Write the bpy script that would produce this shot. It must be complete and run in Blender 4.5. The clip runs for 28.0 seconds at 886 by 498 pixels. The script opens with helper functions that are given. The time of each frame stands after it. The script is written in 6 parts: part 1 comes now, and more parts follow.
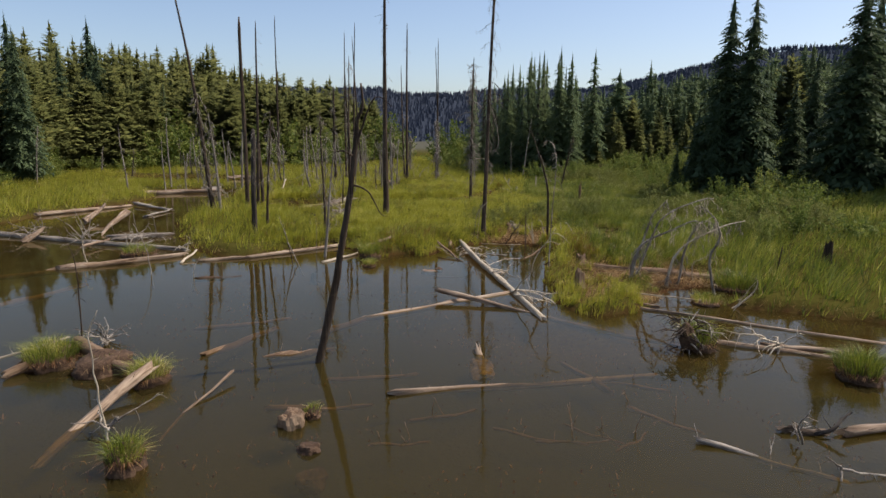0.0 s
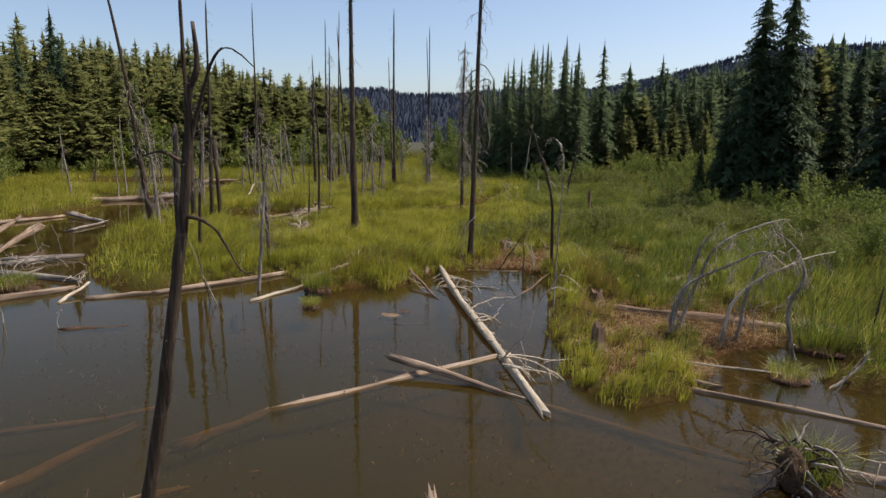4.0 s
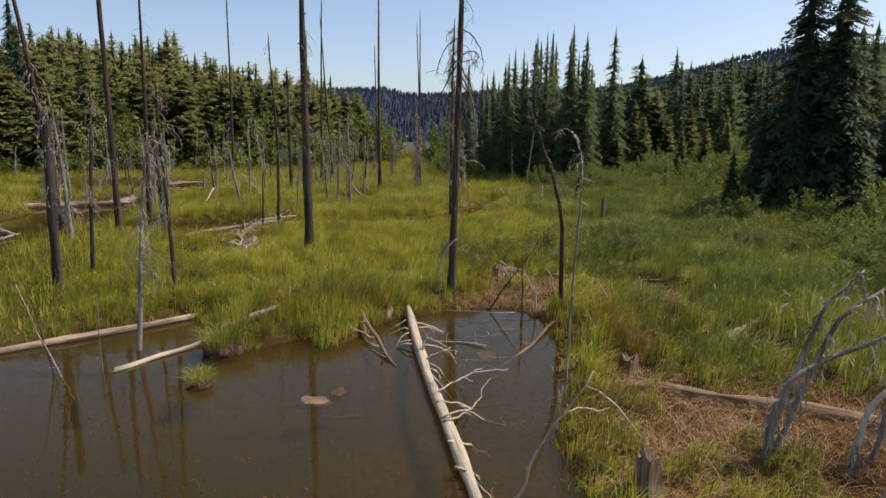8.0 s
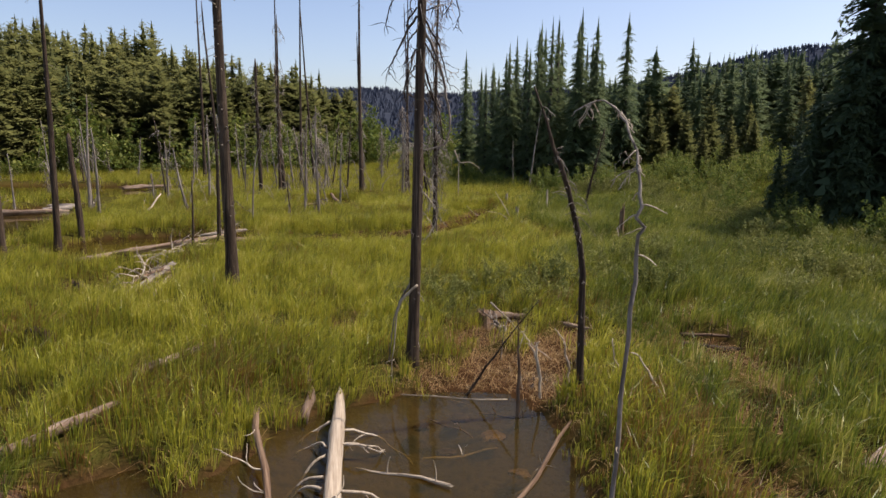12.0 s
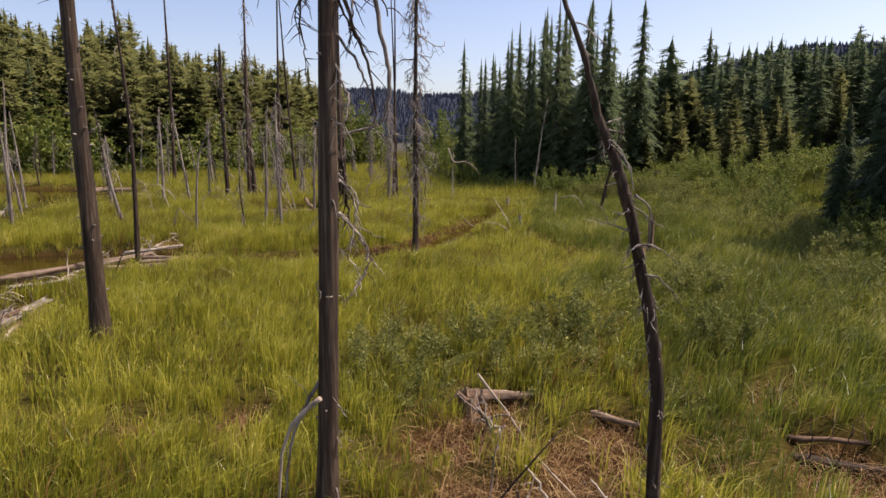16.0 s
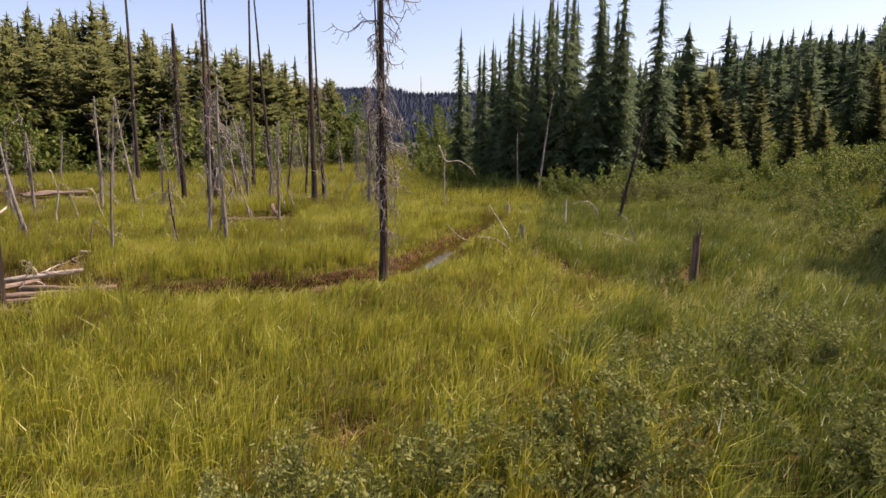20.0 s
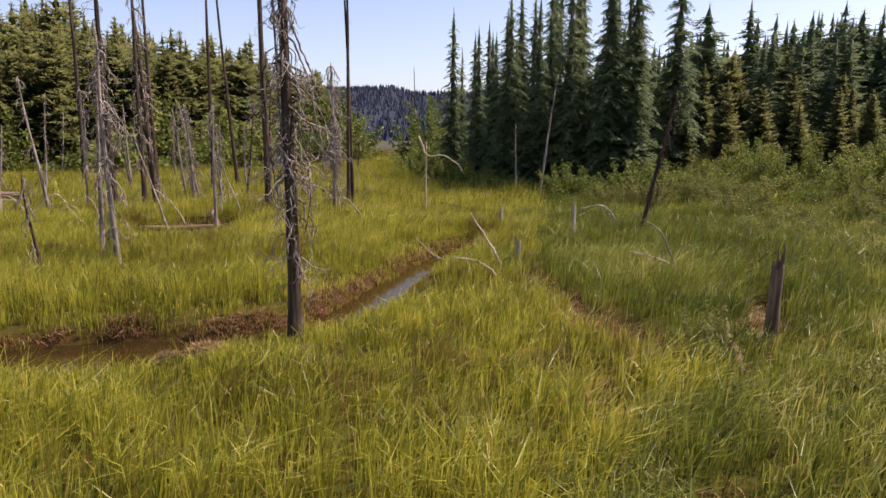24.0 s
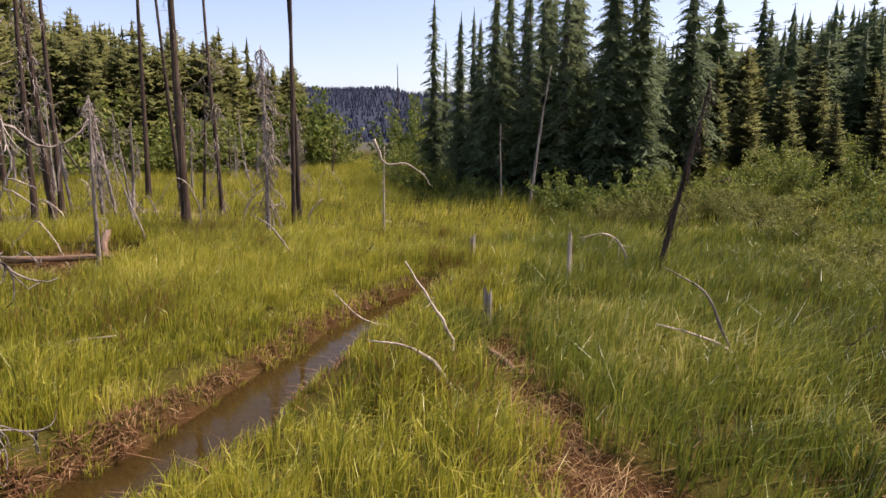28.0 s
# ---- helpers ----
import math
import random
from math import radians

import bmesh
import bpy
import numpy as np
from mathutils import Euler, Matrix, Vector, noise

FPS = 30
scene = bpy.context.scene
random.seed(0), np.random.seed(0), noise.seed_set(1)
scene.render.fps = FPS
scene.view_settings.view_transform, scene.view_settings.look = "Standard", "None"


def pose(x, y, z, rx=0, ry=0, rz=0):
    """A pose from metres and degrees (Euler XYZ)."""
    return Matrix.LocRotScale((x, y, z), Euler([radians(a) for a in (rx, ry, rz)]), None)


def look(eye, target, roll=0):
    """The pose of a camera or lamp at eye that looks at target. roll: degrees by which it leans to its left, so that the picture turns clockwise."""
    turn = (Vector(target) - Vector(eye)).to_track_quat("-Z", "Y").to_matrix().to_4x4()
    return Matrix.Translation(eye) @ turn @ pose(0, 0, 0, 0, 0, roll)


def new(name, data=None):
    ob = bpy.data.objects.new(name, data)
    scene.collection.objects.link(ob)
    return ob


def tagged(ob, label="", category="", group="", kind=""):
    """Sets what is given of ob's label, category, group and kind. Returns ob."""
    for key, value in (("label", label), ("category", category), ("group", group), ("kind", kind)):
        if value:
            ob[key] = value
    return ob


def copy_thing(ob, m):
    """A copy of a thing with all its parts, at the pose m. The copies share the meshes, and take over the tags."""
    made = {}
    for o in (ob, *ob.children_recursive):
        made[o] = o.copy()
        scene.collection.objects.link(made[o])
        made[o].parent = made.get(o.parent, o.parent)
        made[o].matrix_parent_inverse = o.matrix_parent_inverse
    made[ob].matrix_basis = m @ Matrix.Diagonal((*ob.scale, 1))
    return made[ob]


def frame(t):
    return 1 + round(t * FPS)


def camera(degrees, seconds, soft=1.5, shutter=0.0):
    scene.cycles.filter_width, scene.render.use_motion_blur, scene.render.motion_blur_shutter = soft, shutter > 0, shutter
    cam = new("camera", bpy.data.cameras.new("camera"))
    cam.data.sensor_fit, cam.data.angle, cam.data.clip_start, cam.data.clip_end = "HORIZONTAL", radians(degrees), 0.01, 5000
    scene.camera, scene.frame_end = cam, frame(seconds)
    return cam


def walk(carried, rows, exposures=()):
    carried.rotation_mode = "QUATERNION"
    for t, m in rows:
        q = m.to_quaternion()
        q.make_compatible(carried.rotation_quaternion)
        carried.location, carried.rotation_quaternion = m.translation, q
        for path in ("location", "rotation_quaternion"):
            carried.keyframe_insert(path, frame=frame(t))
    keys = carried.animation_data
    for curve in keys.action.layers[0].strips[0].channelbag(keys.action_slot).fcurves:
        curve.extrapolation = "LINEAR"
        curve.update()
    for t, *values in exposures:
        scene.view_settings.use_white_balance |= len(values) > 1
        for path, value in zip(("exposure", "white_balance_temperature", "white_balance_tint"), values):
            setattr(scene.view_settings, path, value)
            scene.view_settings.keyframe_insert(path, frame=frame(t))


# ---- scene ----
cam = camera(71.0, 28.0)
ROWS = [
    (0.0, 0.002, 0.403, 4.994, -0.083, -10.646, -0.58),
    (0.5, 0.129, 1.081, 4.973, -0.022, -10.639, -0.56),
    (1.0, 0.281, 1.884, 4.929, -0.006, -10.631, -0.53),
    (1.5, 0.424, 2.567, 4.905, 0.048, -10.639, -0.54),
    (2.0, 0.548, 3.39, 4.886, 0.074, -10.61, -0.55),
    (2.5, 0.658, 4.127, 4.871, 0.135, -10.604, -0.55),
    (3.0, 0.782, 4.969, 4.862, 0.173, -10.58, -0.51),
    (3.5, 0.908, 5.791, 4.854, 0.218, -10.555, -0.53),
    (5.5, 1.358, 8.752, 4.712, 0.372, -10.565, -0.5),
    (6.0, 1.479, 9.519, 4.712, 0.407, -10.563, -0.52),
    (6.5, 1.588, 10.207, 4.677, 0.46, -10.574, -0.51),
    (7.0, 1.705, 10.994, 4.669, 0.501, -10.573, -0.56),
    (7.5, 1.792, 11.692, 4.65, 0.528, -10.566, -0.58),
    (8.0, 1.876, 12.496, 4.61, 0.578, -10.539, -0.61),
    (8.5, 1.96, 13.21, 4.613, 0.615, -10.556, -0.64),
    (9.0, 2.068, 14.027, 4.623, 0.668, -10.564, -0.64),
    (9.5, 2.164, 14.725, 4.601, 0.702, -10.606, -0.64),
    (10.0, 2.271, 15.527, 4.559, 0.754, -10.597, -0.66),
    (10.5, 2.377, 16.179, 4.526, 0.79, -10.549, -0.65),
    (11.0, 2.487, 16.919, 4.48, 0.826, -10.516, -0.63),
    (11.5, 2.567, 17.614, 4.434, 0.871, -10.498, -0.64),
    (12.0, 2.67, 18.355, 4.408, 0.909, -10.474, -0.63),
    (12.5, 2.742, 19.061, 4.376, 0.931, -10.516, -0.68),
    (14.5, 3.077, 21.739, 4.275, 1.07, -10.491, -0.55),
    (15.0, 3.14, 22.393, 4.219, 1.123, -10.44, -0.54),
    (15.5, 3.178, 22.96, 4.177, 1.15, -10.442, -0.53),
    (16.0, 3.239, 23.57, 4.127, 1.206, -10.415, -0.51),
    (16.5, 3.301, 24.162, 4.069, 1.238, -10.417, -0.47),
    (17.0, 3.371, 24.85, 4.054, 1.272, -10.45, -0.46),
    (17.5, 3.428, 25.492, 4.004, 1.296, -10.426, -0.48),
    (18.0, 3.467, 26.18, 3.972, 1.318, -10.441, -0.53),
    (18.5, 3.518, 26.72, 3.936, 1.341, -10.442, -0.48),
    (19.0, 3.599, 27.388, 3.91, 1.361, -10.401, -0.47),
    (19.5, 3.657, 27.913, 3.893, 1.389, -10.4, -0.47),
    (20.0, 3.724, 28.554, 3.884, 1.404, -10.417, -0.48),
    (20.5, 3.808, 29.144, 3.858, 1.43, -10.44, -0.48),
    (21.0, 3.878, 29.83, 3.845, 1.462, -10.426, -0.49),
    (21.5, 3.933, 30.409, 3.848, 1.488, -10.423, -0.5),
    (23.5, 4.348, 33.137, 3.552, 1.66, -10.488, -0.35),
    (24.0, 4.498, 33.883, 3.485, 1.716, -10.488, -0.34),
    (24.5, 4.625, 34.611, 3.447, 1.728, -10.482, -0.35),
    (25.0, 4.739, 35.305, 3.452, 1.66, -10.482, -0.39),
    (25.5, 4.851, 35.91, 3.478, 1.56, -10.466, -0.43),
    (26.0, 4.969, 36.6, 3.52, 1.475, -10.441, -0.45),
    (26.5, 5.077, 37.255, 3.539, 1.406, -10.417, -0.45),
    (27.0, 5.2, 37.872, 3.536, 1.377, -10.4, -0.47),
    (27.5, 5.314, 38.435, 3.529, 1.378, -10.377, -0.48),
    (28.0, 5.434, 39.092, 3.526, 1.404, -10.349, -0.48),
]
EXPOSURES = [(0, 0.28, 6500, 13), (8, 0.34, 6520, 15), (12, 0.42, 6620, 19), (17, 0.57, 6850, 26), (21, 0.73, 6880, 28), (24, 0.71, 6800, 28), (26, 0.79, 6760, 28), (28, 0.83, 6740, 29)]
walk(cam, [(t, pose(x, y, z, 90 + pitch, roll, yaw)) for t, x, y, z, yaw, pitch, roll in ROWS], EXPOSURES)

# ---- light ----
SUN_AZ, SUN_EL = 76.0, 56.0
world = bpy.data.worlds.new("sky")
scene.world = world
world.use_nodes = True
wn = world.node_tree
sky = wn.nodes.new("ShaderNodeTexSky")
sky.sky_type = "NISHITA"
sky.sun_disc = False
sky.sun_elevation = radians(SUN_EL)
sky.sun_rotation = radians(SUN_AZ)
sky.altitude = 900
sky.air_density, sky.dust_density, sky.ozone_density = 1.0, 3.2, 1.2
wn.nodes["Background"].inputs["Strength"].default_value = 0.128
wn.links.new(sky.outputs["Color"], wn.nodes["Background"].inputs["Color"])
sun = new("sun", bpy.data.lights.new("sun", "SUN"))
sun.data.energy, sun.data.angle, sun.data.color = 4.1, radians(0.5), (1.0, 0.94, 0.84)
sun_to = Vector((math.sin(radians(SUN_AZ)) * math.cos(radians(SUN_EL)), math.cos(radians(SUN_AZ)) * math.cos(radians(SUN_EL)), math.sin(radians(SUN_EL))))
sun.matrix_basis = look(sun_to * 100, (0, 0, 0))

# ---- materials ----


class Mat:
    """A small builder for node materials."""

    def __init__(self, name):
        self.m = bpy.data.materials.new(name)
        self.m.use_nodes = True
        self.t = self.m.node_tree
        self.b = self.t.nodes["Principled BSDF"]
        self.out = self.t.nodes["Material Output"]

    def node(self, kind, **values):
        n = self.t.nodes.new(kind)
        for k, v in values.items():
            n.inputs[k].default_value = v
        return n

    def link(self, a, b):
        self.t.links.new(a, b)

    def noise(self, scale, detail=4.0, stretch=(1, 1, 1), space="Object"):
        c = self.t.nodes.new("ShaderNodeTexCoord")
        mp = self.t.nodes.new("ShaderNodeMapping")
        mp.inputs["Scale"].default_value = stretch
        n = self.node("ShaderNodeTexNoise", Scale=scale, Detail=detail, Roughness=0.6)
        if space == "World":
            g = self.t.nodes.new("ShaderNodeNewGeometry")
            self.link(g.outputs["Position"], mp.inputs["Vector"])
        else:
            self.link(c.outputs[space], mp.inputs["Vector"])
        self.link(mp.outputs["Vector"], n.inputs["Vector"])
        return n.outputs["Fac"]

    def ramp(self, fac, stops):
        r = self.t.nodes.new("ShaderNodeValToRGB")
        e = r.color_ramp.elements
        while len(e) < len(stops):
            e.new(0.5)
        for el, (p, c) in zip(e, stops):
            el.position, el.color = p, (*c, 1)
        self.link(fac, r.inputs["Fac"])
        return r.outputs["Color"]

    def mix(self, fac, a, b, mode="MIX"):
        n = self.t.nodes.new("ShaderNodeMix")
        n.data_type, n.blend_type = "RGBA", mode
        for v, s in ((fac, n.inputs["Factor"]), (a, n.inputs["A"]), (b, n.inputs["B"])):
            if isinstance(v, (int, float)):
                s.default_value = v
            elif isinstance(v, tuple):
                s.default_value = (*v, 1)
            else:
                self.link(v, s)
        return n.outputs["Result"]

    def math(self, op, a, b):
        n = self.t.nodes.new("ShaderNodeMath")
        n.operation = op
        for v, s in ((a, n.inputs[0]), (b, n.inputs[1])):
            if isinstance(v, (int, float)):
                s.default_value = v
            else:
                self.link(v, s)
        return n.outputs[0]

    def obrand(self):
        return self.t.nodes.new("ShaderNodeObjectInfo").outputs["Random"]

    def island(self):
        return self.t.nodes.new("ShaderNodeNewGeometry").outputs["Random Per Island"]

    def bump(self, fac, strength, dist):
        n = self.node("ShaderNodeBump", Strength=strength, Distance=dist)
        self.link(fac, n.inputs["Height"])
        self.link(n.outputs["Normal"], self.b.inputs["Normal"])

    def finish(self, colour, rough=0.85, spec=0.3):
        if not isinstance(colour, tuple):
            self.link(colour, self.b.inputs["Base Color"])
        else:
            self.b.inputs["Base Color"].default_value = (*colour, 1)
        self.b.inputs["Roughness"].default_value = rough
        self.b.inputs["Specular IOR Level"].default_value = spec
        return self.m


def wood(name, dark, mid, light, fine=26.0, rough=0.85, rings=0.35, patchy=0.75):
    """Weathered wood: grain and long cracks along the local z axis, knot rings, pale peeled patches."""
    w = Mat(name)
    grain = w.noise(fine, 6.0, (1, 1, 0.05))
    crack = w.noise(fine * 0.45, 3.0, (1, 1, 0.025))
    patch = w.noise(1.9, 5.0, (1, 1, 0.45))
    ring = w.noise(1.0, 2.0, (0.6, 0.6, 5.5))
    c = w.ramp(grain, [(0.28, dark), (0.5, mid), (0.78, light)])
    c = w.mix(w.math("MULTIPLY", w.ramp(patch, [(0.45, (0, 0, 0)), (0.68, (1, 1, 1))]), patchy), c, light)
    c = w.mix(w.math("MULTIPLY", w.ramp(ring, [(0.64, (0, 0, 0)), (0.72, (1, 1, 1))]), rings), c, light)
    c = w.mix(w.math("MULTIPLY", w.obrand(), 0.4), c, dark)
    split = w.ramp(crack, [(0.3, (1, 1, 1)), (0.4, (0, 0, 0))])
    c = w.mix(split, c, (dark[0] * 0.5, dark[1] * 0.5, dark[2] * 0.5))
    w.bump(w.math("SUBTRACT", grain, w.math("MULTIPLY", split, 0.8)), 0.9, 0.02)
    return w.finish(c, rough)


def leafy(name, stops, scale=0.35, clear=0.45, gloss=0.25, weight=0.55, rough=0.6, up=0.0, spread=1.0):
    """Leaves and blades: diffuse, with light coming through from behind. up: how far the fine needles, too small to build, turn their faces to the sky."""
    w = Mat(name)
    if up:
        g = w.t.nodes.new("ShaderNodeNewGeometry")
        keep, lift = w.t.nodes.new("ShaderNodeVectorMath"), w.t.nodes.new("ShaderNodeVectorMath")
        keep.operation, lift.operation = "SCALE", "ADD"
        keep.inputs["Scale"].default_value = 1.0 - up
        lift.inputs[1].default_value = (0, 0, up)
        w.link(g.outputs["Normal"], keep.inputs[0])
        w.link(keep.outputs[0], lift.inputs[0])
        unit = w.t.nodes.new("ShaderNodeVectorMath")
        unit.operation = "NORMALIZE"
        w.link(lift.outputs[0], unit.inputs[0])
        w.link(unit.outputs[0], w.b.inputs["Normal"])
    patch = w.math("ADD", w.math("MULTIPLY", w.noise(scale, 3.0, space="World"), 1.0), w.math("MULTIPLY", w.noise(scale * 5.0, 2.0, space="World"), 0.9))
    patch = w.math("ADD", w.math("MULTIPLY", w.math("SUBTRACT", patch, 0.95), spread), 0.5)
    r = w.math("ADD", w.math("MULTIPLY", w.island(), weight), w.math("MULTIPLY", patch, 1.0 - weight))
    r = w.math("ADD", r, w.math("MULTIPLY", w.math("SUBTRACT", w.obrand(), 0.5), 0.25))
    c = w.ramp(r, stops)
    w.finish(c, rough, gloss)
    tr = w.node("ShaderNodeBsdfTranslucent")
    w.link(c, tr.inputs["Color"])
    mx = w.node("ShaderNodeMixShader", Fac=clear)
    w.link(w.b.outputs[0], mx.inputs[1])
    w.link(tr.outputs[0], mx.inputs[2])
    w.link(mx.outputs[0], w.out.inputs["Surface"])
    return w.m


M_SNAG = wood("weathered_dark_snag", (0.016, 0.009, 0.005), (0.050, 0.031, 0.018), (0.20, 0.145, 0.095), rings=0.6, patchy=0.25)
M_CHAR = wood("blackened_snag", (0.014, 0.010, 0.008), (0.036, 0.027, 0.021), (0.14, 0.11, 0.085))
M_GREY = wood("silver_dead_wood", (0.07, 0.054, 0.041), (0.21, 0.172, 0.136), (0.54, 0.47, 0.38), fine=22.0)
M_PALE = wood("bleached_branch", (0.20, 0.15, 0.10), (0.46, 0.375, 0.27), (0.70, 0.60, 0.45))
M_LOG = wood("peeled_tan_log", (0.07, 0.04, 0.024), (0.23, 0.155, 0.10), (0.50, 0.39, 0.28), fine=16.0, rings=0.1)
M_ROT = wood("rotten_red_wood", (0.06, 0.034, 0.019), (0.185, 0.112, 0.064), (0.38, 0.27, 0.17))
M_WETLOG = wood("sunken_brown_log", (0.07, 0.04, 0.02), (0.17, 0.10, 0.05), (0.30, 0.19, 0.11))
M_BARK = wood("conifer_bark", (0.02, 0.016, 0.013), (0.06, 0.048, 0.04), (0.12, 0.10, 0.085))

YELLOW_SEDGE = [(0.10, (0.26, 0.143, 0.04)), (0.20, (0.10, 0.13, 0.018)), (0.36, (0.315, 0.318, 0.032)), (0.56, (0.460, 0.427, 0.046)), (0.76, (0.605, 0.525, 0.100)), (0.94, (0.762, 0.648, 0.295))]
GREEN_SEDGE = [(0.10, (0.145, 0.092, 0.026)), (0.20, (0.052, 0.078, 0.012)), (0.40, (0.135, 0.172, 0.021)), (0.60, (0.240, 0.262, 0.033)), (0.78, (0.390, 0.364, 0.070)), (0.94, (0.640, 0.545, 0.215))]
M_SEDGE = leafy("sedge_blades", YELLOW_SEDGE, 0.3, 0.45, 0.5, 0.5, 0.42, spread=1.9)
M_SEDGE_GREEN = leafy("green_sedge_blades", GREEN_SEDGE, 0.3, 0.45, 0.5, 0.5, 0.42, spread=1.9)
M_STRAW = leafy("dead_straw", [(0.2, (0.15, 0.076, 0.028)), (0.5, (0.34, 0.205, 0.082)), (0.85, (0.60, 0.44, 0.21))], 0.8, 0.3)
M_RUST = leafy("rusty_dead_sedge", [(0.2, (0.075, 0.032, 0.014)), (0.5, (0.20, 0.098, 0.042)), (0.85, (0.46, 0.29, 0.14))], 0.9, 0.3)
M_WILLOW = leafy("willow_leaves", [(0.25, (0.099, 0.138, 0.026)), (0.55, (0.176, 0.215, 0.042)), (0.85, (0.308, 0.308, 0.077))], 0.5, 0.45)
M_DWARF = leafy("dwarf_shrub_leaves", [(0.25, (0.12, 0.136, 0.036)), (0.55, (0.205, 0.215, 0.056)), (0.9, (0.36, 0.34, 0.12))], 0.8, 0.35, 0.1)
M_FIR = leafy("fir_needles", [(0.2, (0.103, 0.142, 0.070)), (0.55, (0.150, 0.194, 0.089)), (0.9, (0.204, 0.240, 0.103))], 0.15, 0.45, 0.05, up=0.5)
M_SPRUCE = leafy("spruce_needles", [(0.2, (0.053, 0.077, 0.039)), (0.55, (0.079, 0.108, 0.051)), (0.9, (0.110, 0.139, 0.060))], 0.15, 0.3, 0.05, up=0.4)
M_PINE = leafy("pine_needles", [(0.2, (0.108, 0.124, 0.046)), (0.55, (0.148, 0.158, 0.054)), (0.9, (0.198, 0.196, 0.066))], 0.06, 0.5, 0.05, up=0.78)
# Hillside needles: pale blue-green from air haze mixed into the colour.
M_FARWOOD = leafy("haze_tinted_hill_wood", [(0.25, (0.075, 0.096, 0.092)), (0.6, (0.084, 0.106, 0.100)), (0.9, (0.096, 0.118, 0.108))], 0.02, 0.5, 0.0, up=0.6)
# Ridge needles carry the blue-grey of distant haze in their base colour.
M_RIDGE = leafy("haze_tinted_ridge_wood", [(0.25, (0.080, 0.096, 0.132)), (0.6, (0.086, 0.102, 0.138)), (0.9, (0.092, 0.108, 0.144))], 0.02, 0.5, 0.0, up=0.6)


def ground_material():
    """Marsh floor: mossy soil, peat where the sheet is muddy, silt under water."""
    w = Mat("marsh_floor")
    at = w.t.nodes.new("ShaderNodeAttribute")
    at.attribute_name = "mud"
    deep = w.t.nodes.new("ShaderNodeAttribute")
    deep.attribute_name = "bed"
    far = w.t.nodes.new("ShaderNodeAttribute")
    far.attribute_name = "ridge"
    big, small = w.noise(0.35, 5.0, space="World"), w.noise(9.0, 6.0, space="World")
    moss = w.mix(big, (0.040, 0.044, 0.009), (0.075, 0.066, 0.015))
    moss = w.mix(w.ramp(small, [(0.4, (0, 0, 0)), (0.75, (1, 1, 1))]), moss, (0.070, 0.052, 0.014))
    peat = w.mix(small, (0.020, 0.010, 0.005), (0.085, 0.042, 0.018))
    silt = w.mix(big, (0.070, 0.048, 0.013), (0.13, 0.092, 0.028))
    silt = w.mix(w.ramp(small, [(0.45, (0, 0, 0)), (0.7, (1, 1, 1))]), silt, (0.05, 0.034, 0.011))
    # Gloom of deeper water, painted into the silt colour away from the shore.
    depth_shade = w.t.nodes.new("ShaderNodeAttribute")
    depth_shade.attribute_name = "depth_shade"
    silt = w.mix(depth_shade.outputs["Fac"], silt, w.mix(big, (0.034, 0.034, 0.014), (0.060, 0.054, 0.020)))
    c = w.mix(at.outputs["Fac"], moss, peat)
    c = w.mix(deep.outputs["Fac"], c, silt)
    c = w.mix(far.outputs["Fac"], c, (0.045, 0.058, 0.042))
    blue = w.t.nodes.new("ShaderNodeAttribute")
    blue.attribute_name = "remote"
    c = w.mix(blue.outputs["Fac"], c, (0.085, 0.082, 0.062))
    # Ridge floor takes the same painted haze blue as the trees on it.
    ridge_haze = w.t.nodes.new("ShaderNodeAttribute")
    ridge_haze.attribute_name = "ridge_haze"
    c = w.mix(ridge_haze.outputs["Fac"], c, (0.036, 0.043, 0.058))
    w.bump(small, 0.8, 0.06)
    return w.finish(c, 0.95, 0.0)


def water_material():
    """Still tea-brown water: mirror by Fresnel over a murky, see-through body."""
    w = Mat("pond_water")
    w.t.nodes.remove(w.b)
    clear = w.node("ShaderNodeBsdfTransparent", Color=(0.70, 0.57, 0.30, 1))
    murk = w.node("ShaderNodeBsdfDiffuse", Color=(0.068, 0.053, 0.018, 1))
    gloss = w.node("ShaderNodeBsdfGlossy", Roughness=0.015, Color=(0.90, 0.87, 0.78, 1))
    fr = w.node("ShaderNodeFresnel", IOR=1.29)
    ripple = w.noise(2.2, 3.0, (1, 0.5, 1), "World")
    bp = w.node("ShaderNodeBump", Strength=0.05, Distance=0.05)
    w.link(ripple, bp.inputs["Height"])
    w.link(bp.outputs["Normal"], gloss.inputs["Normal"])
    body = w.node("ShaderNodeMixShader", Fac=0.32)
    w.link(clear.outputs[0], body.inputs[1])
    w.link(murk.outputs[0], body.inputs[2])
    top = w.node("ShaderNodeMixShader")
    w.link(fr.outputs[0], top.inputs["Fac"])
    w.link(body.outputs[0], top.inputs[1])
    w.link(gloss.outputs[0], top.inputs[2])
    w.link(top.outputs[0], w.out.inputs["Surface"])
    return w.m


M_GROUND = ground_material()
M_WATER = water_material()


def stone_material():
    w = Mat("brown_stone")
    n = w.noise(7.0, 6.0)
    w.bump(n, 0.8, 0.03)
    return w.finish(w.ramp(n, [(0.3, (0.09, 0.06, 0.045)), (0.55, (0.22, 0.15, 0.11)), (0.75, (0.42, 0.32, 0.25))]), 0.8)


def peat_material():
    w = Mat("peat_clod")
    n = w.noise(12.0, 6.0)
    w.bump(n, 1.0, 0.04)
    return w.finish(w.ramp(n, [(0.3, (0.03, 0.016, 0.009)), (0.6, (0.09, 0.052, 0.03)), (0.8, (0.20, 0.135, 0.08))]), 0.95)


M_STONE = stone_material()
M_PEAT = peat_material()

# ---- shaping helpers ----
rng = np.random.default_rng(7)


